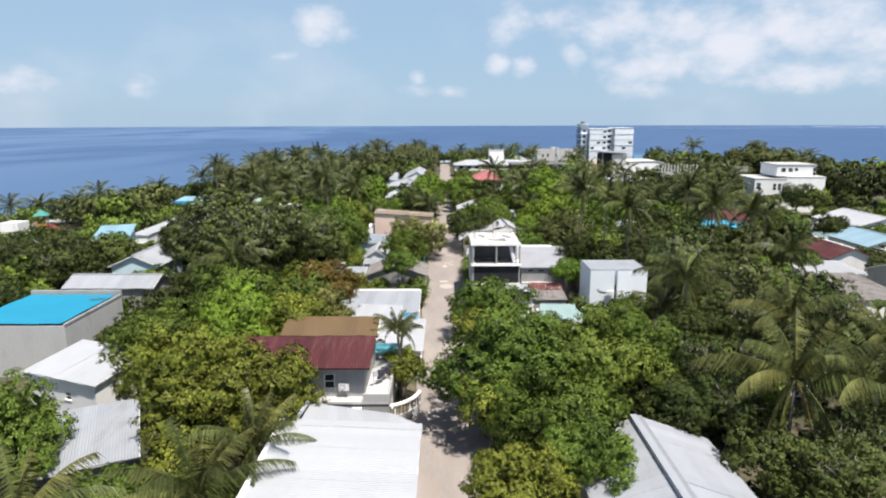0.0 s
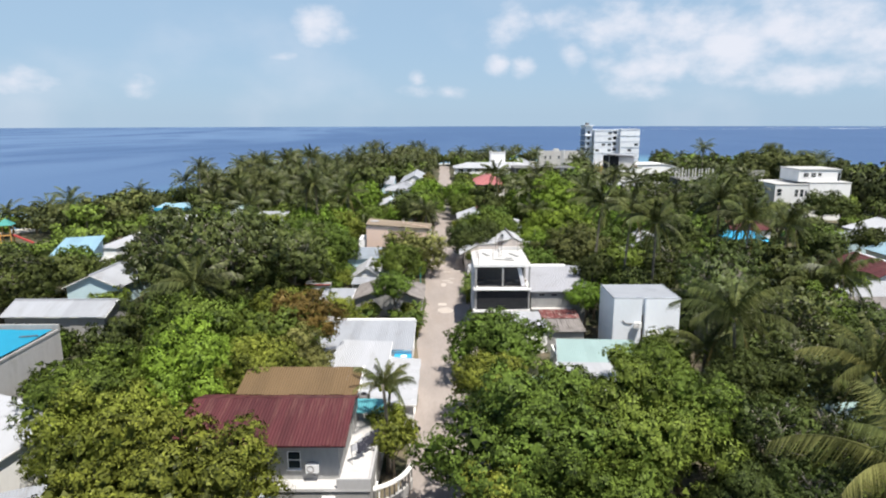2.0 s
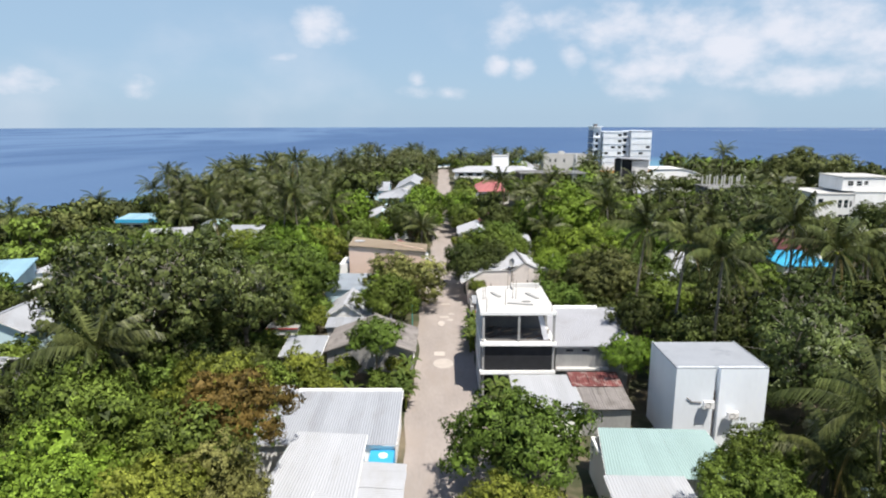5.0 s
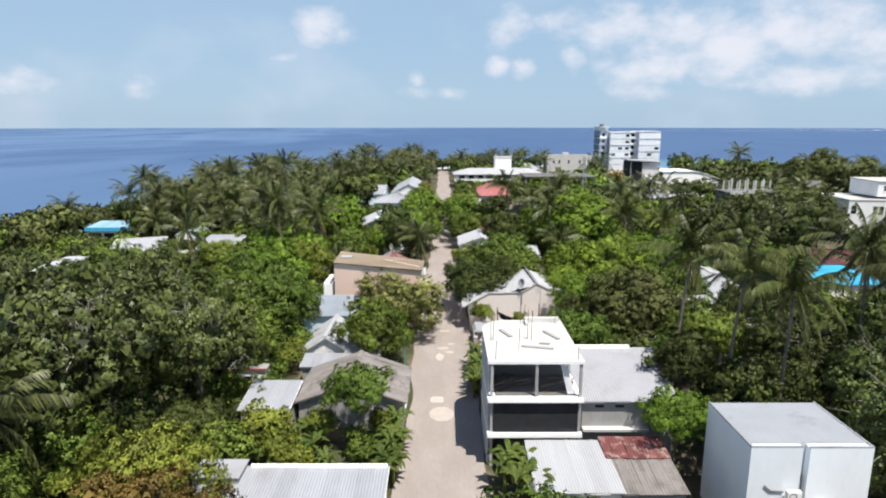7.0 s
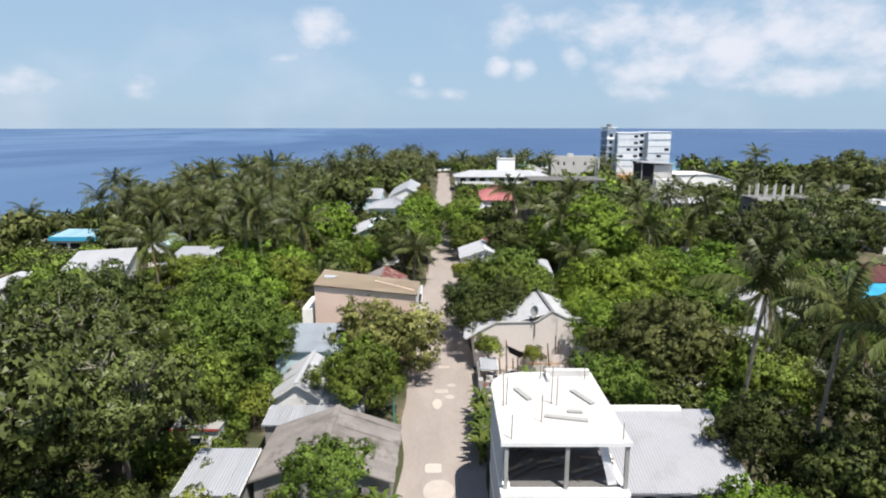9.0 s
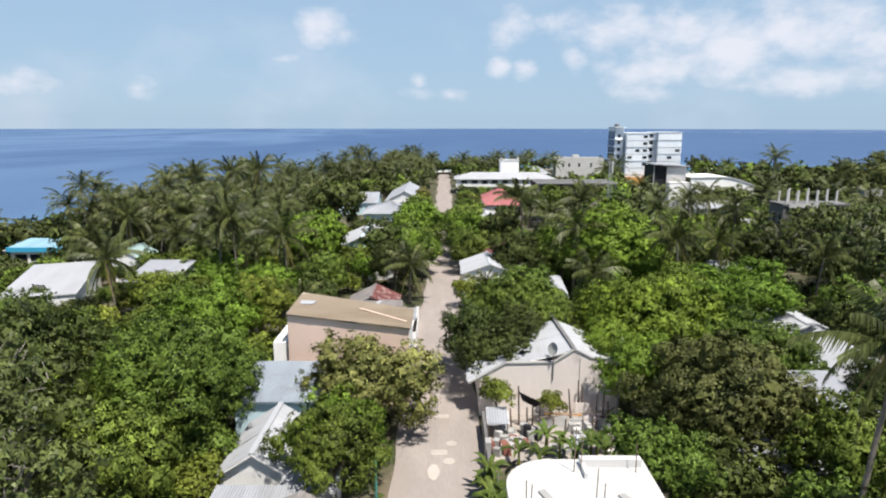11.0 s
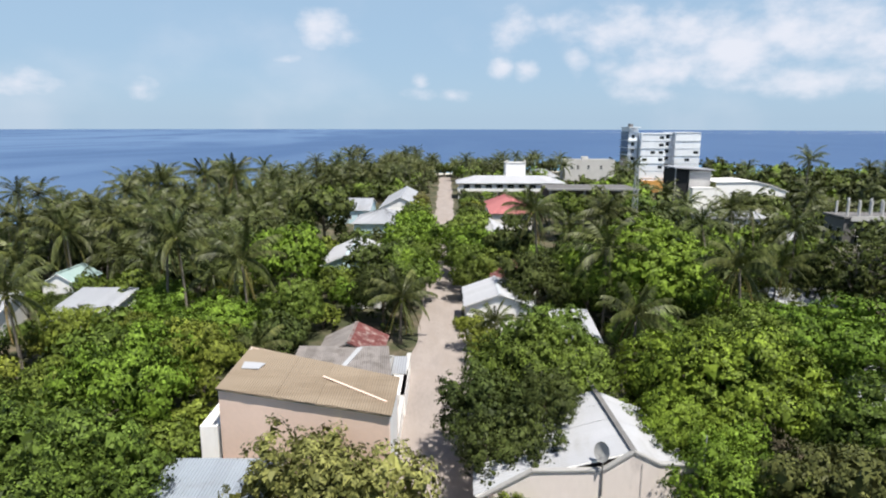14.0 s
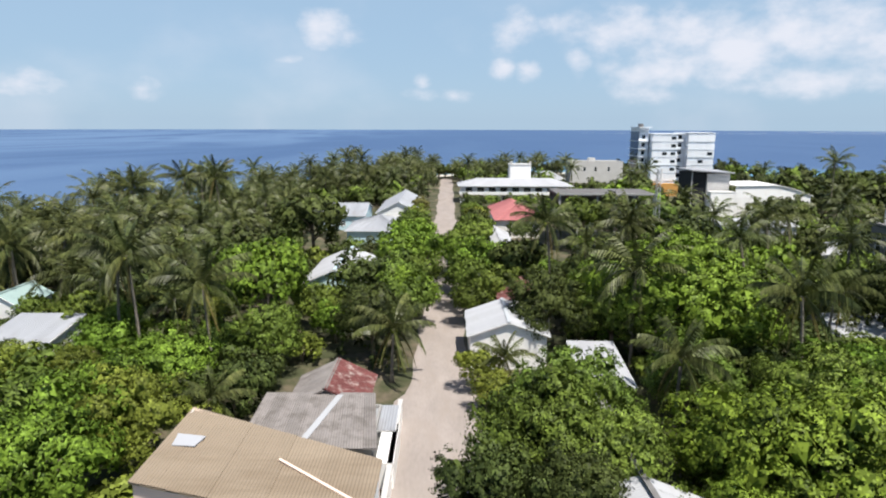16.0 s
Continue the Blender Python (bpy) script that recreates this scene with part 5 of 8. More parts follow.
    for k, (x, y, h) in enumerate(((7.7, 117.6, 3.7), (8.3, 116.8, 2.0), (8.8, 117.2, 2.6), (6.9, 116.4, 2.2), (12.4, 118.4, 3.0), (13.0, 118.3, 3.9), (13.3, 118.1, 3.4), (14.2, 116.8, 3.2), (14.9, 117.2, 3.0), (15.4, 117.0, 2.6), (15.6, 114.6, 2.4), (11.2, 115.2, 1.8), (9.6, 114.0, 1.6), (13.4, 114.2, 2.6))):
        p = thing("yard_post", x, y, 0, k * 30, "weathered timber post in the littered yard", "post", "yard posts")
        part("post", Geo().tube([(0, 0, -0.1), (random.uniform(-.25, .25), random.uniform(-.25, .25), h)], (0.085, 0.065), 6), M_POST if k % 3 else M_STEEL, p)
    p = thing("yard_fence", 9.4, 116.7, 0, 0, "rough rail fence of timber and scrap sheet", "fence")
    part("rail", Geo().beam((0, 0, 1.15), (6.2, 0.6, 1.5), 0.10, 0.08), M_WOOD, p), part("rail", Geo().beam((4.2, -0.4, 0.7), (6.4, 0.2, 2.0), 0.09, 0.07), M_POST, p)
    part("rail", Geo().beam((0.4, 0.5, 1.25), (3.6, 0.2, 1.3), 0.12, 0.10), M_ORANGE, p, "orange board")
    for k in range(5):
        part("panel", Geo().box(1.25 * k, 1.25 * k + 1.1, 0.1, 0.15, 0.05, 1.0 + 0.25 * (k % 2)), (M_CONC, M_SLAB, M_SLAB, M_PINKISH, M_GREYROOF)[k], p)
    part("panel", Geo().box(3.2, 4.4, 1.2, 1.26, 0.3, 1.9), M_PINKISH, p, "pink sheet"), part("panel", Geo().box(4.0, 5.8, 0.7, 0.76, 0.5, 1.0), M_LILAC, p, "lilac cloth")
    for k, (x, y, z, m, lab) in enumerate(((5.6, 113.0, 0.9, M_REDBRICK, "stack of red-brown bricks and tins"), (6.2, 115.2, 0.8, M_SLAB, "white plastic drum and sacks"), (12.2, 114.2, 0.6, M_PALEWALL, "heap of grey sheets and pots"), (10.4, 113.2, 0.5, M_CONC, "heap of broken concrete"),
                                           (14.4, 113.2, 0.8, M_PINKISH, "stack of faded boards"), (8.6, 115.4, 0.9, M_NETSHADE, "crumpled heap of dark tarpaulin"), (12.8, 116.0, 0.7, M_SLAB, "pale sacks and buckets"), (7.2, 114.0, 0.6, M_REDBRICK, "low pile of bricks"))):
        p = thing("scrap_heap", x, y, 0, k * 23, lab, "scrap heap", "scrap heaps")
        for j in range(7):
            a = j * 1.1
            part("piece", Geo().box(-0.3, 0.3, -0.22, 0.22, 0, z * random.uniform(0.5, 1.2)), m if j % 2 else M_CONC, p, at=pose((0.4 + 0.08 * j) * math.cos(a), (0.4 + 0.06 * j) * math.sin(a), 0, random.uniform(-10, 10), random.uniform(-10, 10), j * 37))
    p = thing("sheet_cover", 5.6, 115.9, 0, 0, "leaning pale grey metal sheet on posts", "canopy")
    roof_field(p, (-0.9, -1.0, 1.5), (0.9, -1.0, 1.5), (0.9, 1.0, 2.0), (-0.9, 1.0, 2.0), M_GREYROOF)
    for dx, dy, h in ((-0.8, -0.9, 1.5), (0.8, -0.9, 1.5), (-0.8, 0.9, 1.95), (0.8, 0.9, 1.95)):
        part("post", Geo().tube([(dx, dy, 0), (dx, dy, h)], (0.05, 0.05), 6), M_POST, p)
    p = thing("sun_shade", 8.4, 117.0, 2.3, 0, "torn black cloth tied to leaning poles", "sun shade")
    part("cloth", Geo().add([(-0.8, 0.4, 0.9), (1.1, -0.5, 0.25), (0.6, 0.3, -0.5), (-0.5, 0.6, 0.0)], [(0, 1, 2, 3)]), M_NETSHADE, p)
    part("pole", Geo().tube([(-0.8, 0.4, -2.3), (-0.8, 0.4, 1.0)], (0.05, 0.04), 6), M_POST, p), part("pole", Geo().tube([(0.9, -0.5, -2.3), (0.9, -0.5, 0.4)], (0.05, 0.04), 6), M_POST, p)
    t = thing("yard_wall", 4.45, 99.0, 0, 0, "low dark stained street wall", "wall")
    part("wall", Geo().box(-0.12, 0.12, 0, 17.8, 0, 1.7), M_CONCSHADE, t)
    part("pier", Geo().box(-0.2, 0.25, 11.5, 12.3, 0, 2.2), M_CONC, t)
    # white gabled house further on, and roofs round it
    gable_house("house", 4.0, 158.2, 8.0, 8.4, 3.9, 5.3, M_WHITE, M_WHITEROOF, "white house with a shallow white gabled roof", over=0.35, front=((1.0, 2.0, 1.0, 2.2),), group="street houses", trim_mat=M_PALEWALL)
    gable_house("house", 8.2, 169.6, 6.0, 6.4, 4.1, 5.6, M_WHITE, M_RUST, "house with pale and rusty roof", over=0.3, group="street houses")
    shed_house("house", 13.4, 146.2, 4.0, 9.6, 3.6, 4.0, M_WHITE, M_WHITEROOF, "low white-roofed house in the trees", over=0.3, group="street houses", turn=-3)
    keep(3.5, 14, 156, 176), keep(12, 19, 145, 158)
    t = thing("house", 0, 0, 0, 0, "tree-shaded house with white and dark roof planes", "house", "village houses")
    # second block's walls are coloured dark for the shade they stand in
    box_walls(t, 37.0, 43.0, 116.0, 128.0, 3.4, M_WHITE), box_walls(t, 29.4, 33.0, 108.0, 116.0, 4.6, M_CONCSHADE)
    roof_field(t, (36.4, 128.5, 3.4), (36.4, 115.4, 3.4), (40, 115.4, 5.2), (40, 128.5, 5.2), M_WHITEROOF), roof_field(t, (43.6, 115.4, 3.4), (43.6, 128.5, 3.4), (40, 128.5, 5.2), (40, 115.4, 5.2), M_WHITEROOF)
    roof_field(t, (29.0, 107.6, 4.8), (33.4, 107.6, 4.8), (33.4, 116.4, 5.6), (29.0, 116.4, 5.6), M_GREYROOF)
    shed_house("shed", 22.4, 106.4, 8.0, 3.6, 2.5, 2.8, M_CONC, M_WHITEROOF, "low pale shed roof behind the houses", over=0.2, group="sheds")
    gable_house("house", 36.0, 130.5, 8.0, 9.0, 3.6, 5.0, M_WHITE, M_WHITEROOF, "white-roofed house among palms", group="village houses")
    keep(28, 45, 105, 140)


def far_east():
    t = gable_house("house", 66.6, 102.5, 7.6, 11.0, 3.2, 4.8, M_WHITE, M_REDROOF, "house with a rust-red gabled roof", trim_mat=M_WHITE, group="village houses", front=((1, 2.2, 1, 2.2),))
    shed_house("house", 57.0, 92.5, 9.0, 7.0, 2.9, 3.3, M_WHITE, M_WHITEROOF, "yard building with white walls", over=0.2, group="village houses")
    shed_house("house", 53.0, 78.6, 9.6, 12.0, 2.8, 3.4, M_WHITE, M_OLDROOF, "low house with a faded beige roof", over=0.3, group="village houses")
    gable_house("house", 80.0, 112.5, 10.0, 12.0, 3.2, 4.8, M_WHITE, M_DULLBLUE, "house with pale blue-grey gabled roof", group="village houses")
    gable_house("house", 68.0, 86.0, 12.0, 9.0, 3.2, 4.8, M_CONC, M_GREYROOF, "grey house with a sheet metal roof", ridge="x", group="village houses")
    gable_house("house", 90.0, 131.5, 14.0, 15.0, 3.6, 5.6, M_WHITE, M_WHITEROOF, "large hall with a white roof", group="village houses")
    shed_house("house", 79.0, 133.5, 10.5, 9.0, 2.8, 3.2, M_PALEBLUE, M_GREYROOF, "long blue-grey roofed building", over=0.2, group="village houses")
    shed_house("house", 58.6, 132.2, 8.5, 11.0, 2.8, 3.2, M_WHITE, M_POOL, "low house with a bright turquoise roof", group="village houses")
    gable_house("house", 63.5, 143.5, 8.5, 6.0, 3.6, 5.2, M_WHITE, M_REDROOF, "house with dark red roof", ridge="x", group="village houses")
    keep(52, 64, 77, 101), keep(64, 76, 100, 116), keep(79, 91, 111, 126), keep(67, 81, 85, 96), keep(89, 106, 130, 148), keep(78, 91, 132, 144), keep(59, 73, 131, 151)
    # white concrete building with an upper storey
    t = thing("white_building", 87.0, 179.0, 0, -4, "white concrete building of two and three storeys", "building")
    box_walls(t, 4.2, 13.0, 0, 14.0, 9.6, M_WHITE, front=((0.5, 1.8, 6.6, 8.6), (5.2, 6.2, 6.4, 8.4), (6.6, 7.6, 6.4, 8.4), (7.9, 8.5, 6.6, 8.2), (5.6, 6.6, 3.0, 4.8), (7.0, 8.0, 3.0, 4.8)), thick=0.25)
    part("roof_slab", Geo().box(4.1, 13.1, -0.1, 14.1, 9.6, 9.9), M_SLAB, t)
    box_walls(t, 13.2, 24.0, 0, 14.0, 10.2, M_WHITE, front=((3.5, 4.6, 4.0, 6.0), (7.5, 8.6, 4.0, 6.0)), thick=0.25)
    part("roof_slab", Geo().box(13.1, 24.1, -0.1, 14.1, 10.2, 10.45), M_SLAB, t)
    box_walls(t, 10.6, 21.6, 1.2, 12.0, 3.2, M_WHITE, front=((1.2, 2.6, 1.2, 2.4), (3.2, 4.6, 1.2, 2.4), (5.0, 6.0, 1.4, 2.4), (10.2, 11.0, 0.2, 2.6)), z0=10.45, thick=0.25)
    part("upper_slab", Geo().box(10.4, 21.8, 1.0, 12.2, 13.65, 13.9), M_SLAB, t)
    keep(84, 116, 166, 196)
    # unfinished columns rising above the trees
    t = thing("unfinished_building", 66.2, 184.4, 0, 0, "unfinished dark concrete building with bare columns", "building")
    box_walls(t, 0, 13.0, 0, 5.2, 10.6, M_CONCSHADE, front=((2, 4, 6.4, 9.2), (6.5, 8.5, 6.4, 9.2)), west=((1, 2.2, 6.4, 9.2), (3.2, 4.4, 6.4, 9.2)))
    part("roof_slab", Geo().box(-0.3, 13.3, -0.3, 5.5, 10.8, 11.1), M_CONCSHADE, t)
    part("slab_edge", Geo().box(0.8, 6.4, -0.45, -0.3, 10.4, 11.2), M_SLAB, t, "pale strip along the slab edge")
    for k in range(6):
        for y in (0.5, 4.0):
            part("column", Geo().box(0.6 + 1.9 * k + 0.1 * y, 0.88 + 1.9 * k + 0.1 * y, y, y + 0.28, 11.1, 13.5 + 0.35 * math.sin(3 * k + y)), M_SLAB, t)
    keep(65, 80, 184, 190)
    gable_house("house", 64.6, 200.5, 5.6, 5.6, 4.0, 5.3, M_WHITE, M_WHITEROOF, "small white house with a white gabled roof among trees", ridge="x", group="village houses")
    shed_house("house", 58.4, 221.5, 15.0, 6.0, 5.3, 5.9, M_PALEWALL, M_WHITEROOF, "long low house with a pale sheet roof among trees", over=0.3, group="village houses")
    flat_house("house", 103.2, 216.0, 4.2, 5.0, 10.4, M_CONC, M_CONC, "narrow grey concrete house among trees", 0.3, front=((0.8, 3.2, 6.0, 9.0),), group="village houses")
    keep(64, 71, 200, 207), keep(58, 74, 221, 228)
    gable_house("house", 44.0, 161.0, 7.0, 6.5, 3.0, 4.4, M_WHITE, M_WHITEROOF, "small house with a pale metal roof", ridge="x", group="village houses")
    shed_house("shed", 35.0, 135.0, 4.0, 4.0, 3.0, 3.4, M_WHITE, M_WHITEROOF, "small white shed among the trees", over=0.2, group="sheds")


def north_end():
    # tower block
    t = thing("tower_block", 72.9, 326.2, 0, 0, "eight-storey white apartment tower with shaded balconies", "building")
    H = 2.85
    for x0, x1, y0, n, nm in ((0, 4.6, 3.0, 8, "stair_tower"), (4.2, 13.6, 0.0, 8, "middle_block"), (17.4, 27.2, 0.0, 8, "end_block"), (13.6, 17.4, 3.2, 8, "link_block")):
        top = n * H + (2.4 if nm == "stair_tower" else 0.4 if nm == "end_block" else 0)
        body = part(nm, Geo().box(x0 + 0.5, x1 - 0.5 if nm != "link_block" else x1 + 0.5, y0 + 1.4, 15.0, 0, top - 0.3), M_COOLWHITE, t)
        part("top_slab", Geo().box(x0, x1, y0, 15.2, top - 0.3, top), M_COOLWHITE, body)
        for k in range(n):
            z = k * H
            part("slab_band", Geo().box(x0, x1, y0, 15.2, z - 0.1, z + 0.12), M_COOLWHITE, body)
            if nm == "link_block":
                part("window", Geo().box(x0 + 0.8, x1 - 0.8, y0 + 1.32, y0 + 1.4, z + 0.8, z + 2.2), M_GLASS, body)
                part("balustrade", Geo().box(x0, x1, y0, y0 + 0.15, z + 0.12, z + 0.8), M_COOLWHITE, body)
                continue
            if nm == "stair_tower":
                part("window", Geo().box(x0 + 1.6, x0 + 2.8, y0 + 1.34, y0 + 1.4, z + 0.8, z + 2.2), M_GLASS, body)
                continue
            part("balustrade", Geo().box(x0, x1, y0 + 0.02, y0 + 0.2, z + 0.12, z + (1.9 if (k + (nm == "end_block")) % 2 else 2.35)), M_COOLWHITE, body)
            wx = (x1 - x0) / 3
            for j in range(3):
                if (3 * j + 2 * k + len(nm)) % 5 == 0 or (nm == "middle_block" and j == 2 and k > 2):
                    part("window", Geo().box(x0 + 0.7 + wx * j, x0 + wx * (j + 1) - 0.7, y0 - 0.02, y0 + 0.02, z + 0.7, z + 1.8), M_GLASS, body)
                part("blank_panel", Geo().box(x0 + 0.2 + wx * j, x0 + wx * (j + 1) - 0.1, y0 + 0.3, y0 + 0.5, z + 0.12, z + H - 0.1), M_COOLWHITE, body)
    part("roof_tank", Geo().tube([(2.0, 8, 25.1), (2.0, 8, 26.4)], (1.0, 1.0), 12), M_CONCSHADE, t)
    part("stair_side", Geo().box(0.45, 0.6, 4.6, 15.0, 0, 23.5), M_GLASS, t, "dark glazed side")
    part("base_wall", Geo().box(3, 27, -1.5, 0, 0, 4.6), M_ORANGE, t, "orange ground floor wall")
    # grey hall and white hall in front of it
    t = thing("tall_shed", 68.6, 266.0, 0, 0, "tall grey concrete shed with an overhanging flat roof", "shed")
    # the bay is a solid black block standing for its inner shade
    part("body", Geo().box(4.6, 10.8, 0.6, 11, 0, 12.6), M_PALECONC, t), part("open_bay", Geo().box(0.6, 4.6, 1.2, 11, 0, 12.8), M_NETSHADE, t, "solid black block for the shade of an open bay")
    part("bay_post", Geo().box(0.3, 0.6, 0.6, 0.9, 0, 13.2), M_CONC, t)
    part("roof", Geo().add([(-0.2, -0.4, 13.4), (11.6, -0.4, 12.7), (11.6, 11.6, 12.7), (-0.2, 11.6, 13.4), (-0.2, -0.4, 13.7), (11.6, -0.4, 13.0), (11.6, 11.6, 13.0), (-0.2, 11.6, 13.7)], [(0, 3, 2, 1), (4, 5, 6, 7), (0, 1, 5, 4), (1, 2, 6, 5), (2, 3, 7, 6), (3, 0, 4, 7)]), M_PALESHEET, t)
    t = thing("assembly_hall", 73.0, 263.0, 0, 0, "long white hall with a shallow white roof falling at one end", "hall")
    box_walls(t, 0, 6.6, 0, 2.6, 7.8, M_WHITE)
    part("roof_slab", Geo().box(-0.1, 6.7, -0.1, 2.7, 7.8, 8.0), M_WHITE, t)
    box_walls(t, 6.7, 27.0, 0, 13.0, 6.4, M_WHITE, front=((3, 4.2, 3.2, 4.6), (8, 9.2, 3.2, 4.6), (13, 14.2, 3.2, 4.6)))
    arch = [(6.5, 9.7), (17.0, 9.9), (19.0, 9.7), (22.0, 9.0), (25.0, 8.0), (27.6, 7.0)]
    g = Geo()
    for x, z in arch:
        g.v += [(x, -0.3, z), (x, 13.3, z), (x, -0.3, z - 0.2), (x, 13.3, z - 0.2)]
    for i in range(len(arch) - 1):
        a, b = 4 * i, 4 * i + 4
        g.f += [(a, b, b + 1, a + 1), (a + 2, a + 3, b + 3, b + 2), (a, a + 2, b + 2, b), (a + 1, b + 1, b + 3, a + 3)]
    part("roof", g, M_WHITE, t)
    ring = [(6.7, 6.4)] + [(min(max(x, 6.7), 27.0), z - 0.21) for x, z in arch] + [(27.0, 6.4)]
    m = len(ring)
    part("tympanum", Geo().add([(x, 0.0, z) for x, z in ring] + [(x, 0.25, z) for x, z in ring], [tuple(range(m))[::-1], tuple(range(m, 2 * m))] + [(i, m + i, m + (i + 1) % m, (i + 1) % m) for i in range(m)]), M_WHITE, t, "white wall below the shallow roof")
    keep(60, 102, 240, 279), keep(72, 101, 310, 344)
    # long white two-storey hall with verandas
    t = thing("guest_house", 5.6, 301.0, 0, 0, "long two-storey white guest house with a hipped white roof", "building")
    box_walls(t, 0.8, 36.6, 1.4, 12.5, 2.8, M_PINKISH, front=tuple((1.6 + 3.9 * k, 3.4 + 3.9 * k, 0.9, 2.4) for k in range(9)))
    box_walls(t, 0.8, 36.6, 1.4, 12.5, 2.7, M_WHITE, front=tuple((1.2 + 3.9 * k, 3.6 + 3.9 * k, 0.2, 2.2) for k in range(9)), z0=3.0)
    part("floor_slab", Geo().box(0, 37.4, 0, 12.6, 2.8, 3.0), M_WHITE, t)
    part("balustrade", Geo().box(0, 37.4, 0, 0.15, 3.0, 3.85), M_WHITE, t, "white veranda balustrade")
    for k in range(10):
        part("post", Geo().box(0.2 + 4.08 * k, 0.45 + 4.08 * k, 0.2, 0.45, 0, 5.7), M_WHITE, t)
    a, b, c, d = (-0.6, -0.6, 5.7), (38.0, -0.6, 5.7), (38.0, 13.2, 5.7), (-0.6, 13.2, 5.7)
    r0, r1 = (6.0, 6.3, 7.9), (31.5, 6.3, 7.9)
    for f in ((a, b, r1, r0), (b, c, r1, r1), (c, d, r0, r1), (d, a, r0, r0)):
        roof_field(t, *f, M_WHITEROOF, sheet=2.4, pitch=0.6)
    box_walls(t, 17.6, 24.8, 9, 15.5, 5.6, M_WHITE, z0=6.6)
    part("tank_roof", Geo().box(17.4, 25.0, 8.8, 15.7, 12.2, 12.4), M_SLAB, t)
    for x in (17.6, 24.2):
        part("corner_post", Geo().box(x, x + 0.6, 9, 9.6, 12.4, 13.4), M_SLAB, t)
    hip_house("pavilion", 36.0, 345.0, 13, 10, 4.2, 7.4, M_WHITE, M_WHITEROOF, "small white pavilion with hipped roof")
    t = flat_house("school_building", 57.5, 378.0, 24, 10, 9.2, M_SLAB, M_SLAB, "cream flat-roofed school building", 0.6, front=((3, 4.2, 5.2, 7.2), (6, 7.2, 5.2, 7.2), (11, 12.2, 5.2, 7.2), (17, 18.2, 5.2, 7.2)), category="building")
    part("roof_room", Geo().box(9, 12, 3, 6, 9.2, 11.2), M_SLAB, t)
    keep(4, 48, 268, 317), keep(34, 51, 344, 357), keep(50, 84, 335, 390)
    # half-built flat roof and the pink roof
    t = thing("unfinished_hall", 25.5, 230.0, 0, 0, "half-built hall with a thin dark flat roof", "building")
    part("roof_slab", Geo().box(0, 21.5, 0, 12, 10.5, 10.85), M_CONCSHADE, t), part("edge", Geo().box(-0.1, 21.6, -0.15, 0, 10.6, 11.0), M_CONC, t)
    for k in range(6):
        part("column", Geo().box(0.4 + 4.1 * k, 0.8 + 4.1 * k, 0.3, 0.7, 0, 10.5), M_CONC, t)
    # floating dark strip put in for the shade beneath the roof
    part("back_wall", Geo().box(0.2, 21.2, 11.5, 11.8, 7.5, 10.5), M_CONCSHADE, t)
    hip_house("house", 12.8, 236.0, 10, 24, 4.2, 7.0, M_WHITE, M_PINKROOF, "house with a faded pink-red hipped roof", group="street houses")
    gable_house("house", 9.0, 210.0, 5.0, 16.0, 3.2, 4.4, M_WHITE, M_WHITEROOF, "small white-roofed house by the street", group="street houses")
    keep(8, 26, 205, 262), keep(25, 48, 230, 242)


def radio_mast():
    t = thing("radio_mast", 36.5, 199.0, 0, 0, "slender lattice steel radio mast", "mast")
    n, top = 16, 18.4
    for k in range(3):
        a = 2.0944 * k
        part("leg", Geo().tube([(0.9 * math.cos(a), 0.9 * math.sin(a), 0), (0.35 * math.cos(a), 0.35 * math.sin(a), top)], (0.07, 0.05), 6), M_GALV, t)
    for i in range(n):
        r0, r1 = 0.9 - 0.55 * i / n, 0.9 - 0.55 * (i + 1) / n
        for k in range(3):
            a, b = 2.0944 * k, 2.0944 * (k + 1)
            part("brace", Geo().beam((r0 * math.cos(a), r0 * math.sin(a), top * i / n), (r1 * math.cos(b), r1 * math.sin(b), top * (i + 1) / n), 0.05, 0.05), M_GALV, t)
    part("antenna", Geo().tube([(0.5, 0, top - 2.5), (0.5, 0, top)], (0.12, 0.12), 6), M_WHITE, t)
    keep(34, 39, 196, 202)


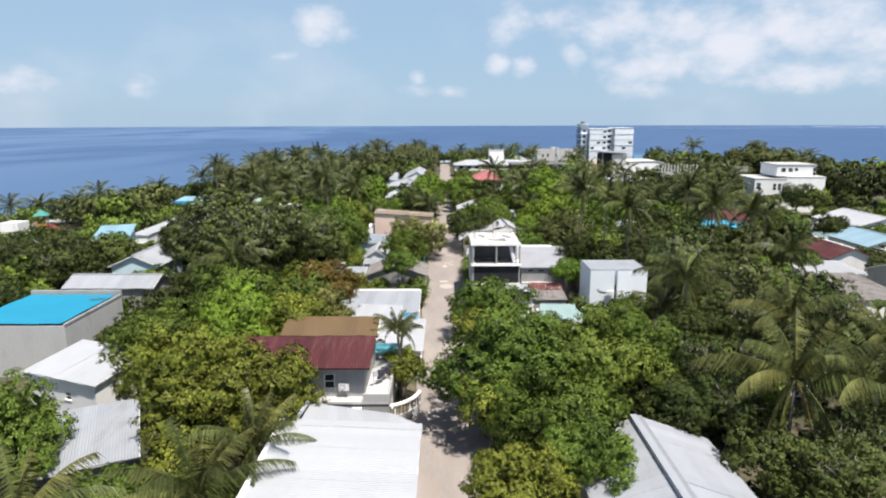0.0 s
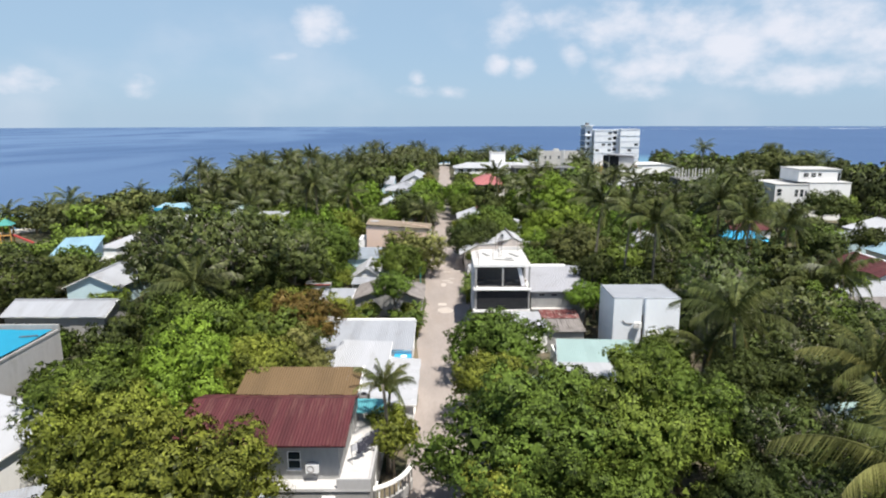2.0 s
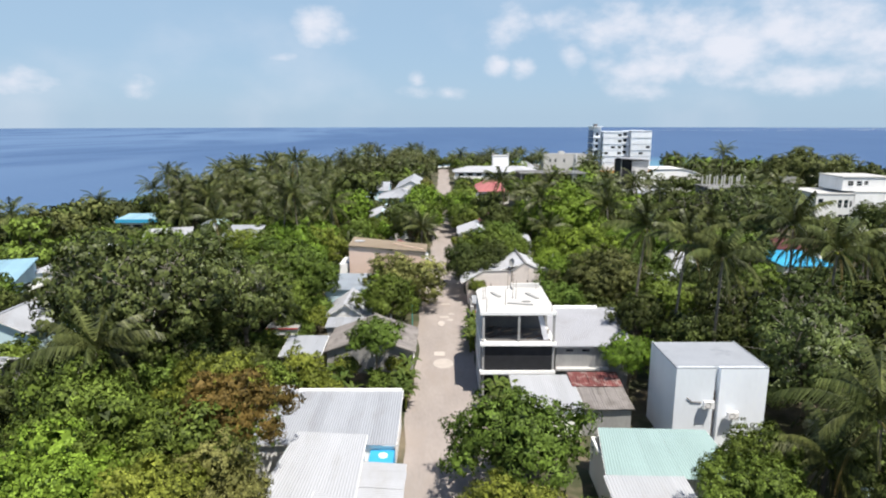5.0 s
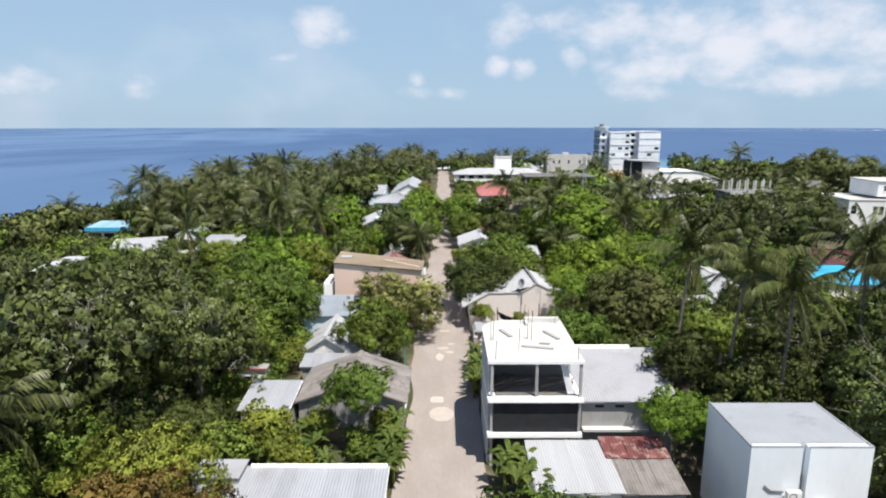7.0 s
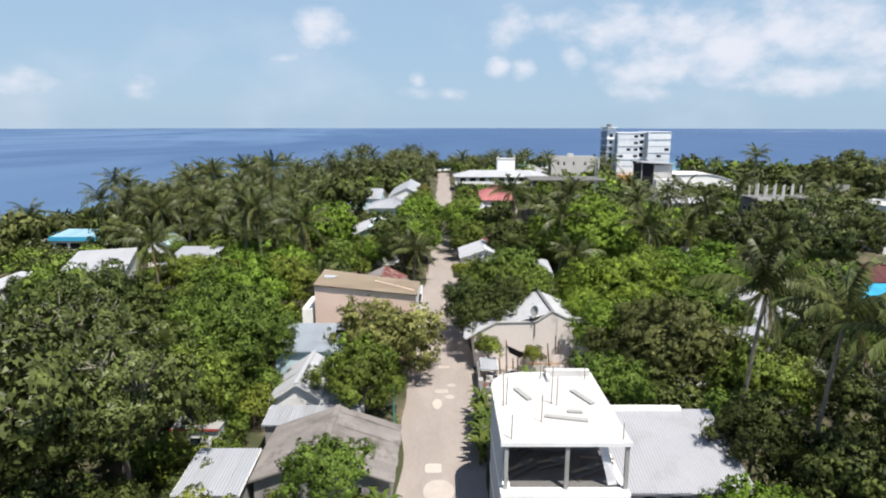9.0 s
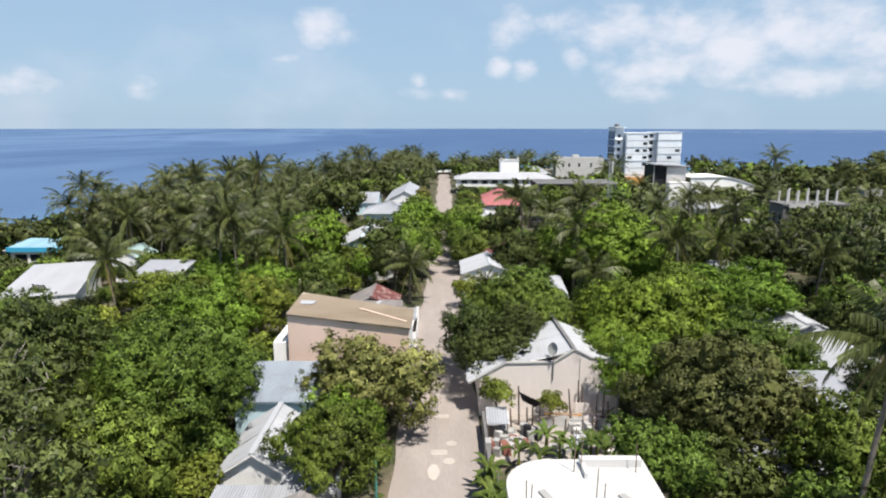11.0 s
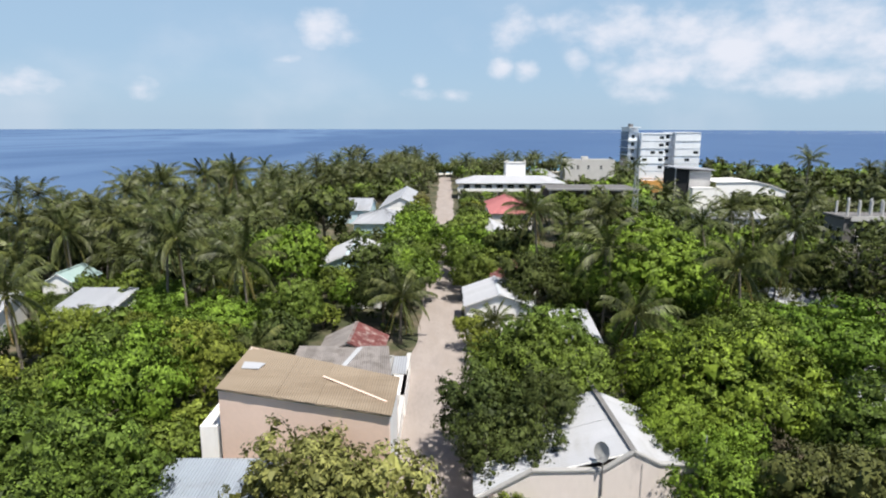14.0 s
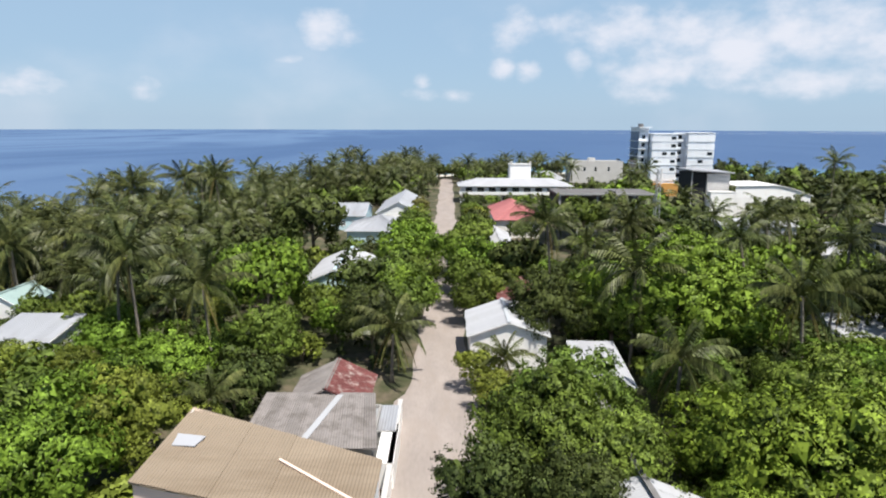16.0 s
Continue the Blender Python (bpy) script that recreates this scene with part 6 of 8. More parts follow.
def street_furniture():
    t = thing("street_lamp", 4.6, 127.2, 0, 0, "thin grey street lamp with a curved arm over the street", "street lamp", "street lamps")
    part("pole", Geo().tube([(0, 0, -0.1), (0, 0, 3.6), (-0.1, 0, 4.1), (-0.6, 0, 4.5), (-1.5, 0, 4.8)], (0.07, 0.055, 0.05, 0.045, 0.04), 7), M_GALV, t, smooth=True)
    part("lamp_head", Geo().blob((-1.75, 0, 4.82), 0.32, 0.1, 0.06), M_WHITE, t, smooth=True)
    t = thing("steel_post", -3.3, 103.6, 0, 0, "green painted steel post beside the street", "post")
    part("post", Geo().tube([(0, 0, -0.1), (0, 0, 4.6)], (0.08, 0.07), 8), M_GREENPOST, t), part("cap", Geo().tube([(0, 0, 4.6), (0, 0, 4.68)], (0.11, 0.09), 8), M_GREENPOST, t)
    for x, y, h in ((16.6, 118.6, 7.8), (-2.9, 126.0, 4.0), (4.7, 105.0, 3.0)):
        t = thing("utility_pole", x, y, 0, 0, "thin grey steel pole", "pole", "thin poles")
        part("pole", Geo().tube([(0, 0, -0.1), (0, 0, h)], (0.05, 0.035), 6), M_GALV, t)
    for x, y, n, rng0 in ((4.0, 99.5, 7, 1), (4.1, 103.5, 8, 2)):
        rng = random.Random(rng0)
        for k in range(n):
            banana(x + rng.uniform(-0.3, 0.4), y + 0.55 * k, rng.uniform(0.9, 1.9), k + rng0)
    rng = random.Random(5)
    for k in range(26):
        banana(-13.0 + 10.4 * rng.random(), 84.2 + 6.2 * rng.random(), rng.uniform(0.6, 1.9), k)
    for k in range(10):
        banana(-3.4 + rng.uniform(-.5, .6), 84 + 0.85 * k, rng.uniform(1.0, 1.8), k)
    for k in range(9):
        banana(5.0 + 5.0 * rng.random(), 80.0 + 5.0 * rng.random() + 1.2, rng.uniform(1.2, 2.4), k)
    for k in range(8):
        banana(6.0 + 8.5 * rng.random(), 109.5 + 3 * rng.random(), rng.uniform(1.0, 1.8), k)
    for k in range(12):
        banana(52.0 + 12 * rng.random(), 72.0 + 5 * rng.random(), rng.uniform(1.8, 3.0), k)
    for k in range(8):
        banana(-33 + 8 * rng.random(), 82.0 + 3 * rng.random(), rng.uniform(1.8, 2.8), k)


west_houses()
far_west()
concrete_frame()
east_houses()
far_east()
north_end()
radio_mast()


# ---- plants ----
def unit(rng, n):
    v = rng.normal(size=(n, 3))
    return v / np.linalg.norm(v, axis=1)[:, None]


def leaf_arrays(c, nrm, length, width, rng, corners=4):
    """One pointed leaf at each centre, facing along its normal: a folded blade of four corners, or a plain one of three."""
    n = len(c)
    ax = np.cross(nrm, unit(rng, n))
    ax /= np.linalg.norm(ax, axis=1)[:, None] + 1e-9
    ax[:, 2] -= 0.25
    side = np.cross(nrm, ax)
    side /= np.linalg.norm(side, axis=1)[:, None] + 1e-9
    ln = (length * rng.uniform(0.7, 1.3, n))[:, None]
    wd = (width * rng.uniform(0.75, 1.25, n))[:, None]
    base, tip = c - ax * ln * 0.5, c + ax * ln * 0.5 - nrm * ln * 0.10
    mid = c - ax * ln * 0.08 + nrm * wd * 0.22
    if corners == 4:
        return np.stack([base, mid - side * wd * 0.5, tip, mid + side * wd * 0.5], 1).reshape(-1, 3)
    low = c - ax * ln * 0.32
    return np.stack([low - side * wd * 0.55, tip, low + side * wd * 0.55], 1).reshape(-1, 3)


def cloud_mesh(name, verts, corners, material, normals=None):
    """Loose leaves, each of the given number of corners in a row, shaded along the given normals."""
    me = bpy.data.meshes.new(name)
    n = len(verts) // corners
    me.vertices.add(len(verts))
    me.vertices.foreach_set("co", verts.ravel())
    me.loops.add(len(verts))
    me.loops.foreach_set("vertex_index", np.arange(len(verts), dtype=np.int32))
    me.polygons.add(n)
    me.polygons.foreach_set("loop_start", (np.arange(n) * corners).astype(np.int32))
    me.update(calc_edges=True)
    me.materials.append(material)
    if normals is not None:
        me.polygons.foreach_set("use_smooth", np.ones(n, dtype=bool))
        me.normals_split_custom_set_from_vertices(normals)
    return me


def crown_leaves(seed, R, H, lobes, leaves, leaf, open_=0.0, clumps=7, tuft=0.075, fill=14):
    """A crown of billowing boughs over an uneven dome; each bough carries smaller tufts, and each tuft its leaves."""
    rng = np.random.default_rng(seed)
    k = np.arange(lobes) + 0.5
    z = 1 - 1.34 * k / lobes
    a = 2.39996 * k + rng.uniform(0, 6.28)
    d = np.stack([np.sqrt(1 - z * z) * np.cos(a), np.sqrt(1 - z * z) * np.sin(a), z], 1) + rng.normal(scale=0.13, size=(lobes, 3))
    d /= np.linalg.norm(d, axis=1)[:, None]
    ph = rng.uniform(0, 6.28, 4)
    th = np.arctan2(d[:, 1], d[:, 0])
    bulge = 1 + 0.17 * np.sin(2 * th + ph[0]) + 0.12 * np.sin(3 * th + ph[1]) + 0.09 * np.sin(5 * d[:, 2] + ph[2])
    c = d * np.array([R, R, H]) * (rng.uniform(0.42, 0.96, lobes) * bulge)[:, None]
    r = R * rng.uniform(0.14, 0.30, lobes) * (1.1 - 0.12 * d[:, 2]) * (40 / lobes) ** 0.15
    inner = rng.choice(lobes, lobes // 3, replace=False)
    c = np.concatenate([c, c[inner] * 0.55]); r = np.concatenate([r, r[inner]]); d = np.concatenate([d, d[inner]])
    # tufts spread evenly over the outside of the boughs
    n = lobes * clumps
    m = n * 4
    own = rng.choice(len(r), m, p=r ** 2 / (r ** 2).sum())
    td = unit(rng, m) + 0.45 * d[own] + np.array([0, 0, 0.25])
    td /= np.linalg.norm(td, axis=1)[:, None]
    tc = c[own] + td * (r[own] * rng.uniform(0.80, 1.0, m))[:, None] * np.array([1, 1, 0.85])
    buried = (np.linalg.norm(tc[:, None] - c[None], axis=2) < r[None] * 0.74).any(1)
    own, td, tc = own[~buried], td[~buried], tc[~buried]
    n = min(n, len(tc))
    took = np.zeros(n, dtype=int)
    gap = np.full(len(tc), 1e9)
    for i in range(n):
        took[i] = int(np.argmax(gap * rng.uniform(0.75, 1.0, len(gap)))) if i else 0
        gap = np.minimum(gap, ((tc - tc[took[i]]) ** 2).sum(1))
    own, td, tc = own[took], td[took], tc[took]
    tr = R * tuft * rng.uniform(0.7, 1.35, n)
    pick = rng.choice(n, leaves, p=tr ** 2 / (tr ** 2).sum())
    out = unit(rng, leaves) + 0.7 * td[pick] + np.array([0, 0, 0.3])
    out /= np.linalg.norm(out, axis=1)[:, None]
    pos = tc[pick] + out * (tr[pick] * (0.45 + 0.95 * rng.random(leaves) ** 1.4))[:, None] * np.array([1.1, 1.1, 0.8])
    nrm = 0.8 * out + 0.45 * td[pick] + 0.30 * unit(rng, leaves)
    nrm /= np.linalg.norm(nrm, axis=1)[:, None]
    v = leaf_arrays(pos, nrm, leaf, leaf * 0.62, rng, 3)
    shade = 0.60 * out + 0.55 * td[pick] + 0.45 * d[own[pick]] + 0.34 * unit(rng, leaves)
    # loose inner foliage fills the boughs
    k = np.repeat(np.arange(len(r)), fill)
    way = unit(rng, len(k)) + 0.3 * d[k]
    way /= np.linalg.norm(way, axis=1)[:, None]
    core = c[k] + way * (r[k] * rng.uniform(0.30, 0.74 - open_, len(k)))[:, None] * np.array([1, 1, 0.85])
    w = leaf_arrays(core, way, r[k] * (0.62 - open_), r[k] * (0.50 - open_), rng, 3)
    normals = np.concatenate([shade, way])
    normals /= np.linalg.norm(normals, axis=1)[:, None]
    return np.concatenate([v, w]), np.repeat(normals, 3, 0)


def crown_mesh(name, *args):
    v, normals = crown_leaves(*args)
    return cloud_mesh(name, v, 3, L_MANGO, normals)


NEAR = [crown_mesh("crown", 11 + s, 5.0, 3.6, 50, 10000, 0.285, 0.0, 7, 0.085, 16) for s in range(6)]
BIG = [crown_mesh("crown", 21 + s, 5.0, 3.6, 74, 19000, 0.22, 0.0, 8, 0.066, 18) for s in range(3)]
OPEN = [crown_mesh("crown", 31 + s, 5.0, 3.9, 56, 10500, 0.29, 0.10, 6, 0.075, 9) for s in range(3)]
MID = [crown_mesh("crown", 51 + s, 5.0, 3.5, 34, 2800, 0.56, 0.0, 6, 0.11, 13) for s in range(4)]
FAR = [crown_mesh("crown", 71 + s, 5.0, 3.3, 22, 1500, 0.80, 0.0, 6, 0.13, 10) for s in range(4)]


BUSH = [crown_mesh("crown", 81 + s, 5.0, 3.3, 12, 520, 1.25, 0.0, 6, 0.17, 8) for s in range(3)]


def trunk_mesh(seed):
    rng = random.Random(seed)
    g = Geo()
    p = [(0, 0, -0.2), (0.05, 0.05, 1.2), (rng.uniform(-.2, .2), rng.uniform(-.2, .2), 2.6), (rng.uniform(-.3, .3), rng.uniform(-.3, .3), 4.2)]
    g.tube(p, (0.34, 0.26, 0.22, 0.16), 8)
    for k in range(5):
        a = 1.2566 * k + rng.uniform(-.4, .4)
        s = Vector(p[2]) + Vector((0, 0, rng.uniform(-0.5, 1.0)))
        e = s + Vector((math.cos(a) * 2.4, math.sin(a) * 2.4, rng.uniform(1.0, 2.2)))
        m = s.lerp(e, 0.5) + Vector((0, 0, 0.3))
        g.tube([s, m, e], (0.15, 0.10, 0.04), 6)
    return g.mesh("trunk", M_BARK, True)


def limb_mesh(seed):
    """Pale limbs that reach through an open crown."""
    rng = random.Random(seed)
    g = Geo()
    for k in range(22):
        a, e = 2.4 * k + rng.uniform(-.3, .3), rng.uniform(0.15, 1.25)
        tip = Vector((math.cos(a) * math.cos(e) * 4.9, math.sin(a) * math.cos(e) * 4.9, math.sin(e) * 3.7)) * rng.uniform(0.8, 1.0)
        m = tip * 0.5 + Vector((rng.uniform(-.9, .9), rng.uniform(-.9, .9), rng.uniform(-0.3, 0.5)))
        m2 = m.lerp(tip, 0.55) + Vector((rng.uniform(-.5, .5), rng.uniform(-.5, .5), rng.uniform(-0.1, 0.3)))
        g.tube([(0, 0, -2.6), m, m2, tip], (0.13, 0.07, 0.04, 0.02), 5)
        for j in range(2):
            t2 = m.lerp(tip, 0.4) + Vector((rng.uniform(-1.4, 1.4), rng.uniform(-1.4, 1.4), rng.uniform(0.4, 1.3)))
            g.tube([m.lerp(tip, 0.3), t2], (0.04, 0.015), 4)
    return g.mesh("branchwork", M_PALEBARK, True)


TRUNKS = [trunk_mesh(s) for s in range(4)]
BOUGHS = [limb_mesh(s) for s in range(2)]
WOODS = []


def wood(x, y, R, top, leaf):
    """Notes one crown of the distant woods, which are built together later."""
    WOODS.append((x, y, R, top, leaf))
    TREES.append((x, y, R))


def build_woods():
    rng = np.random.default_rng(5)
    banks = [crown_leaves(91 + s, 5.0, 3.3, 16, 640, 1.02, 0.0, 6, 0.14, 8) if s < 4 else crown_leaves(91 + s, 5.0, 3.3, 12, 330, 1.4, 0.0, 5, 0.17, 7) for s in range(8)]
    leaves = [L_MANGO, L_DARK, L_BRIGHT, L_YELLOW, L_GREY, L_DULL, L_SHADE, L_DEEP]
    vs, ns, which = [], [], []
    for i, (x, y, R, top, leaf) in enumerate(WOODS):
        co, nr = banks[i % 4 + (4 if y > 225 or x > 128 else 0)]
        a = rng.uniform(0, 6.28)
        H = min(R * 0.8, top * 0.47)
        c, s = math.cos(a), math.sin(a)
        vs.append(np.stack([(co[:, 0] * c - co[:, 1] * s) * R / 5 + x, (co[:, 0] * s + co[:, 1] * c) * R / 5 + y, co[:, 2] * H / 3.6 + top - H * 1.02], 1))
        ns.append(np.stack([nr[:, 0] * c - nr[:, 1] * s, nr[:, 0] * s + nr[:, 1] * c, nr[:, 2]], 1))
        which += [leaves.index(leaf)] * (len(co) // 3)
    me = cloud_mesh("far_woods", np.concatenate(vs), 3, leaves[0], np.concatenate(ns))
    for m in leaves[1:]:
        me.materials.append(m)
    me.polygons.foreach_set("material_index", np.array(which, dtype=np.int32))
    ob = tagged(new("far_woods", me), "distant mixed woods with uneven green crowns", "woods", "", "stuff")
    # a short trunk below each crown
    trunks = Geo()
    for x, y, R, top, leaf in WOODS:
        trunks.tube([(x, y, -0.1), (x, y, top * 0.6)], (0.3, 0.18), 5)
    part("trunks", trunks, M_BARK, ob, "grey trunks below the crowns")


tree_count = [0]
TREES = []
LEAF_WORDS = {L_MANGO: "deep green", L_DARK: "dark green", L_BRIGHT: "bright green", L_YELLOW: "yellow-green", L_BROWN: "bronze-tinged", L_OLIVE: "olive", L_GREY: "grey-green", L_DULL: "dull green", L_SHADE: "dull olive", L_DEEP: "very dark green"}


def tree(x, y, R, top, leaf=None, level="near", name="mango_tree", label=""):
    """A broad tree: trunk with limbs, and a crown of radius R whose top is at the given height."""
    k = tree_count[0] = tree_count[0] + 1
    rng = random.Random(k * 7 + 3)
    leaf = leaf or L_MANGO
    if level == "near" and (y > 165 or R < 2.7):
        level = "far" if y > 205 else "mid"
    H = min(R * 0.80, top * 0.47)
    if level == "near" and (R > 5.4 or y < 64):
        level = "big"
    bank = {"near": NEAR, "big": BIG, "open": OPEN, "mid": MID, "far": FAR, "bush": BUSH}[level]
    t = thing(name, x, y, 0, rng.uniform(0, 360), label or f"broad {LEAF_WORDS[leaf]} leafy tree with a dense rounded crown", "tree", "island trees")
    tr = part("trunk", TRUNKS[k % 4], None, t, at=Matrix.Diagonal((R / 5, R / 5, max(0.3, (top - H) / 4.4), 1)))
    cr = part("crown", bank[k % len(bank)], None, t, at=Matrix.Translation((0, 0, top - H * 1.02)) @ Matrix.Diagonal((R / 5, R / 5 * rng.uniform(0.9, 1.1), H / 3.6, 1)))
    if level == "open":
        part("branchwork", BOUGHS[k % 2], None, t, "pale grey limbs showing through the leaves", at=Matrix.Translation((0, 0, top - H * 1.02)) @ Matrix.Diagonal((R / 5, R / 5, H / 3.6, 1)))
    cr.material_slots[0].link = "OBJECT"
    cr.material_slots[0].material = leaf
    TREES.append((x, y, R))
    return t


def frond_mesh(seed, L, lift, droop, pairs, leaf_len, wide, early=0.5, fold=0.66):
    """A feather-shaped palm frond: arched midrib with two rows of hanging leaflets."""
    rng = random.Random(seed)
    pts, ang, p = [], radians(lift), Vector((0, 0, 0))
    n = 10
    for i in range(n + 1):
        pts.append(p.copy())
        p = p + Vector((math.cos(ang), 0, math.sin(ang))) * (L / n)
        ang -= radians(droop) / n * (early + (1 - early) * 2 * i / n)
    g = Geo()
    g.tube(pts, [0.045 * (1 - 0.85 * i / n) for i in range(n + 1)], 4)
    for j in range(pairs):
        u = 0.12 + 0.86 * (j + 0.5) / pairs
        i = min(int(u * n), n - 1)
        b = pts[i].lerp(pts[i + 1], u * n - i)
        d = (pts[i + 1] - pts[i]).normalized()
        up = Vector((0, 1, 0)).cross(d) * -1
        if up.z < 0:
            up = -up
        long_ = leaf_len * (0.45 + 0.75 * math.sin(math.pi * (0.15 + 0.8 * u)))
        for s in (-1, 1):
            way = (Vector((0, s, 0)) * fold + d * 0.62 + Vector((0, 0, -rng.uniform(0.45, 1.15)))).normalized()
            tip = b + way * long_ * rng.uniform(0.85, 1.15) + Vector((0, 0, -0.22 * long_))
            w = d * wide * 0.5
            g.add([b - w, b + w, tip], [(0, 1, 2) if s < 0 else (0, 2, 1)])
    return g.mesh("frond", L_PALM)


FRONDS = [frond_mesh(1, 4.0, 80, 40, 42, 0.74, 0.085), frond_mesh(2, 4.8, 56, 70, 52, 0.90, 0.075, 0.5, 0.58), frond_mesh(3, 5.1, 32, 84, 54, 0.96, 0.075, 0.5, 0.55),
          frond_mesh(4, 5.0, 4, 82, 52, 0.86, 0.075, 1.3, 0.42), frond_mesh(5, 4.7, -46, 36, 44, 0.60, 0.085, 1.9, 0.24)]
COARSE = [frond_mesh(6, 4.0, 80, 40, 28, 0.74, 0.15), frond_mesh(7, 4.8, 56, 66, 32, 0.88, 0.15), frond_mesh(8, 5.1, 32, 78, 34, 0.92, 0.15),
          frond_mesh(9, 5.0, 4, 80, 32, 0.84, 0.15, 1.3, 0.5), frond_mesh(10, 4.7, -44, 38, 28, 0.62, 0.16, 1.9, 0.28)]


def palm_trunk(h, lean, seed):
    rng = random.Random(seed)
    a = rng.uniform(0, 6.28)
    pts = [(lean * u * u * math.cos(a) * h, lean * u * u * math.sin(a) * h, h * u - (0.2 if u == 0 else 0)) for u in (0, 0.1, 0.3, 0.5, 0.75, 1.0)]
    return pts, Geo().tube(pts, (0.30, 0.21, 0.16, 0.14, 0.125, 0.13), 8)


COCONUT = Geo().blob((0, 0, 0), 0.14, 0.14, 0.17, 6, 4).mesh("coconut", L_YELLOW, True)


def palm(x, y, top, seed, size=1.0, lean=0.06, dry=2, n=24):
    """Coconut palm whose fronds are parts; dry fronds hang below the crown."""
    rng = random.Random(seed)
    h = top - 1.6 * size
    pts, g = palm_trunk(h, lean, seed)
    t = thing("coconut_palm", x - pts[-1][0], y - pts[-1][1], 0, 0, "tall coconut palm with arching green and yellowing fronds", "palm tree", "coconut palms")
    part("trunk", g, M_PALMBARK, t, smooth=True)
    hx, hy, hz = pts[-1]
    for k in range(n):
        which = 0 if k < 3 else 1 if k < 8 else 2 if k < 13 else 3 if k < 17 else 4
        s = size * rng.uniform(0.88, 1.1)
        f = part("frond", (FRONDS if y < 75 else COARSE)[which], None, t, at=pose(hx, hy, hz, rng.uniform(-18, 18), rng.uniform(-7, 7), 137.5 * k + rng.uniform(-14, 14)) @ Matrix.Diagonal((s, s, s, 1)))
        if which == 4 or (y < 60 and k % 3 == 0 and n > 12):
            f.material_slots[0].link = "OBJECT"
            f.material_slots[0].material = L_PALMLIT
        if k >= n - dry:
            f.material_slots[0].link = "OBJECT"
            f.material_slots[0].material = L_PALMDRY
            tagged(f, "dry yellow-brown hanging frond")
    for k in range(5):
        a = k * 1.26 + rng.random()
        part("coconut", COCONUT, None, t, at=Matrix.Translation((hx + 0.27 * math.cos(a), hy + 0.27 * math.sin(a), hz - 0.22 - 0.12 * (k % 2))))
    TREES.append((x, y, 2.5))
    return t


def far_palm_crown(seed):
    """Crown of a distant palm: arched fronds with two rows of drooping leaflets."""
    rng = random.Random(seed)
    g = Geo()
    for k in range(22):
        lift = (78, 56, 34, 8, -28, -46)[min(5, k // 4)] + rng.uniform(-9, 9)
        hang = k > 15
        a0 = radians(137.5 * k + rng.uniform(-15, 15))
        ca, sa = math.cos(a0), math.sin(a0)
        ang, L, n = radians(lift), rng.uniform(3.6, 4.7), 17
        x = z = 0.0
        side = Vector((-sa, ca, 0))
        last = Vector((0, 0, 0))
        for i in range(n + 1):
            c = Vector((x * ca, x * sa, z))
            ahead = Vector((math.cos(ang) * ca, math.cos(ang) * sa, math.sin(ang)))
            if i:
                long_ = 1.1 * math.sin(math.pi * (0.16 + 0.76 * i / n)) * rng.uniform(0.85, 1.15)
                for s in (-1, 1):
                    tip = c + side * s * long_ * (0.34 if hang else 0.58) + ahead * long_ * 0.62 - Vector((0, 0, long_ * rng.uniform(0.35, 0.85)))
                    g.add([c - ahead * 0.10, c + ahead * 0.10, tip], [(0, 1, 2) if s < 0 else (0, 2, 1)])
                g.add([last - side * 0.035, last + side * 0.035, c + side * 0.03, c - side * 0.03], [(0, 1, 2, 3)])
            last = c
            x, z = x + math.cos(ang) * L / n, z + math.sin(ang) * L / n
            ang -= radians(52 if hang else 78) / n * (1.7 - 1.4 * i / n if hang else 0.5 + i / n)
    return g.mesh("crown", L_PALM)


FARPALM = [far_palm_crown(s) for s in range(5)]
FARTRUNK = [palm_trunk(10.0, 0.08 * s, 40 + s) for s in range(3)]
FARTRUNK = [(p, g.mesh("trunk", M_PALMBARK, True)) for p, g in FARTRUNK]


def far_palm(x, y, top, seed, size=1.0):
    rng = random.Random(seed)
    pts, me = FARTRUNK[seed % 3]
    k = (top - 1.6) / 10.0
    t = thing("coconut_palm", x, y, 0, rng.uniform(0, 360), "coconut palm with a feathery dark green crown", "palm tree", "coconut palms")
    part("trunk", me, None, t, at=Matrix.Diagonal((1, 1, k, 1)))
    part("crown", FARPALM[seed % 5], None, t, at=Matrix.Translation((pts[-1][0], pts[-1][1], pts[-1][2] * k)) @ Matrix.Diagonal((size, size, size, 1)))
    TREES.append((x, y, 2.2))
    return t


def banana_mesh(seed, n):
    rng = random.Random(seed)
    g = Geo()
    for k in range(n):
        a = radians(137.5 * k + rng.uniform(-20, 20))
        ca, sa = math.cos(a), math.sin(a)
        ang, L, p = radians(rng.uniform(38, 75)), rng.uniform(1.5, 2.2), Vector((0.08, 0, 0))
        rows = []
        for i in range(8):
            w = 0.19 * math.sin(math.pi * (0.06 + 0.92 * i / 7)) + 0.02
            c = Vector((p.x * ca, p.x * sa, p.z))
            s = Vector((-sa, ca, 0)) * w
            rows.append((c - s + Vector((0, 0, 0.12 * w)), c, c + s + Vector((0, 0, 0.12 * w))))
            p = p + Vector((math.cos(ang), 0, math.sin(ang))) * (L / 7)
            ang -= radians(15 + 6 * i) * rng.uniform(0.6, 1.1) * 0.6
        for r0, r1 in zip(rows, rows[1:]):
            g.add([r0[0], r0[1], r1[1], r1[0]], [(0, 1, 2, 3)])
            g.add([r0[1], r0[2], r1[2], r1[1]], [(0, 1, 2, 3)])
    return g.mesh("leaves", L_BANANA)


BANANAS = [banana_mesh(s, 9) for s in range(3)]


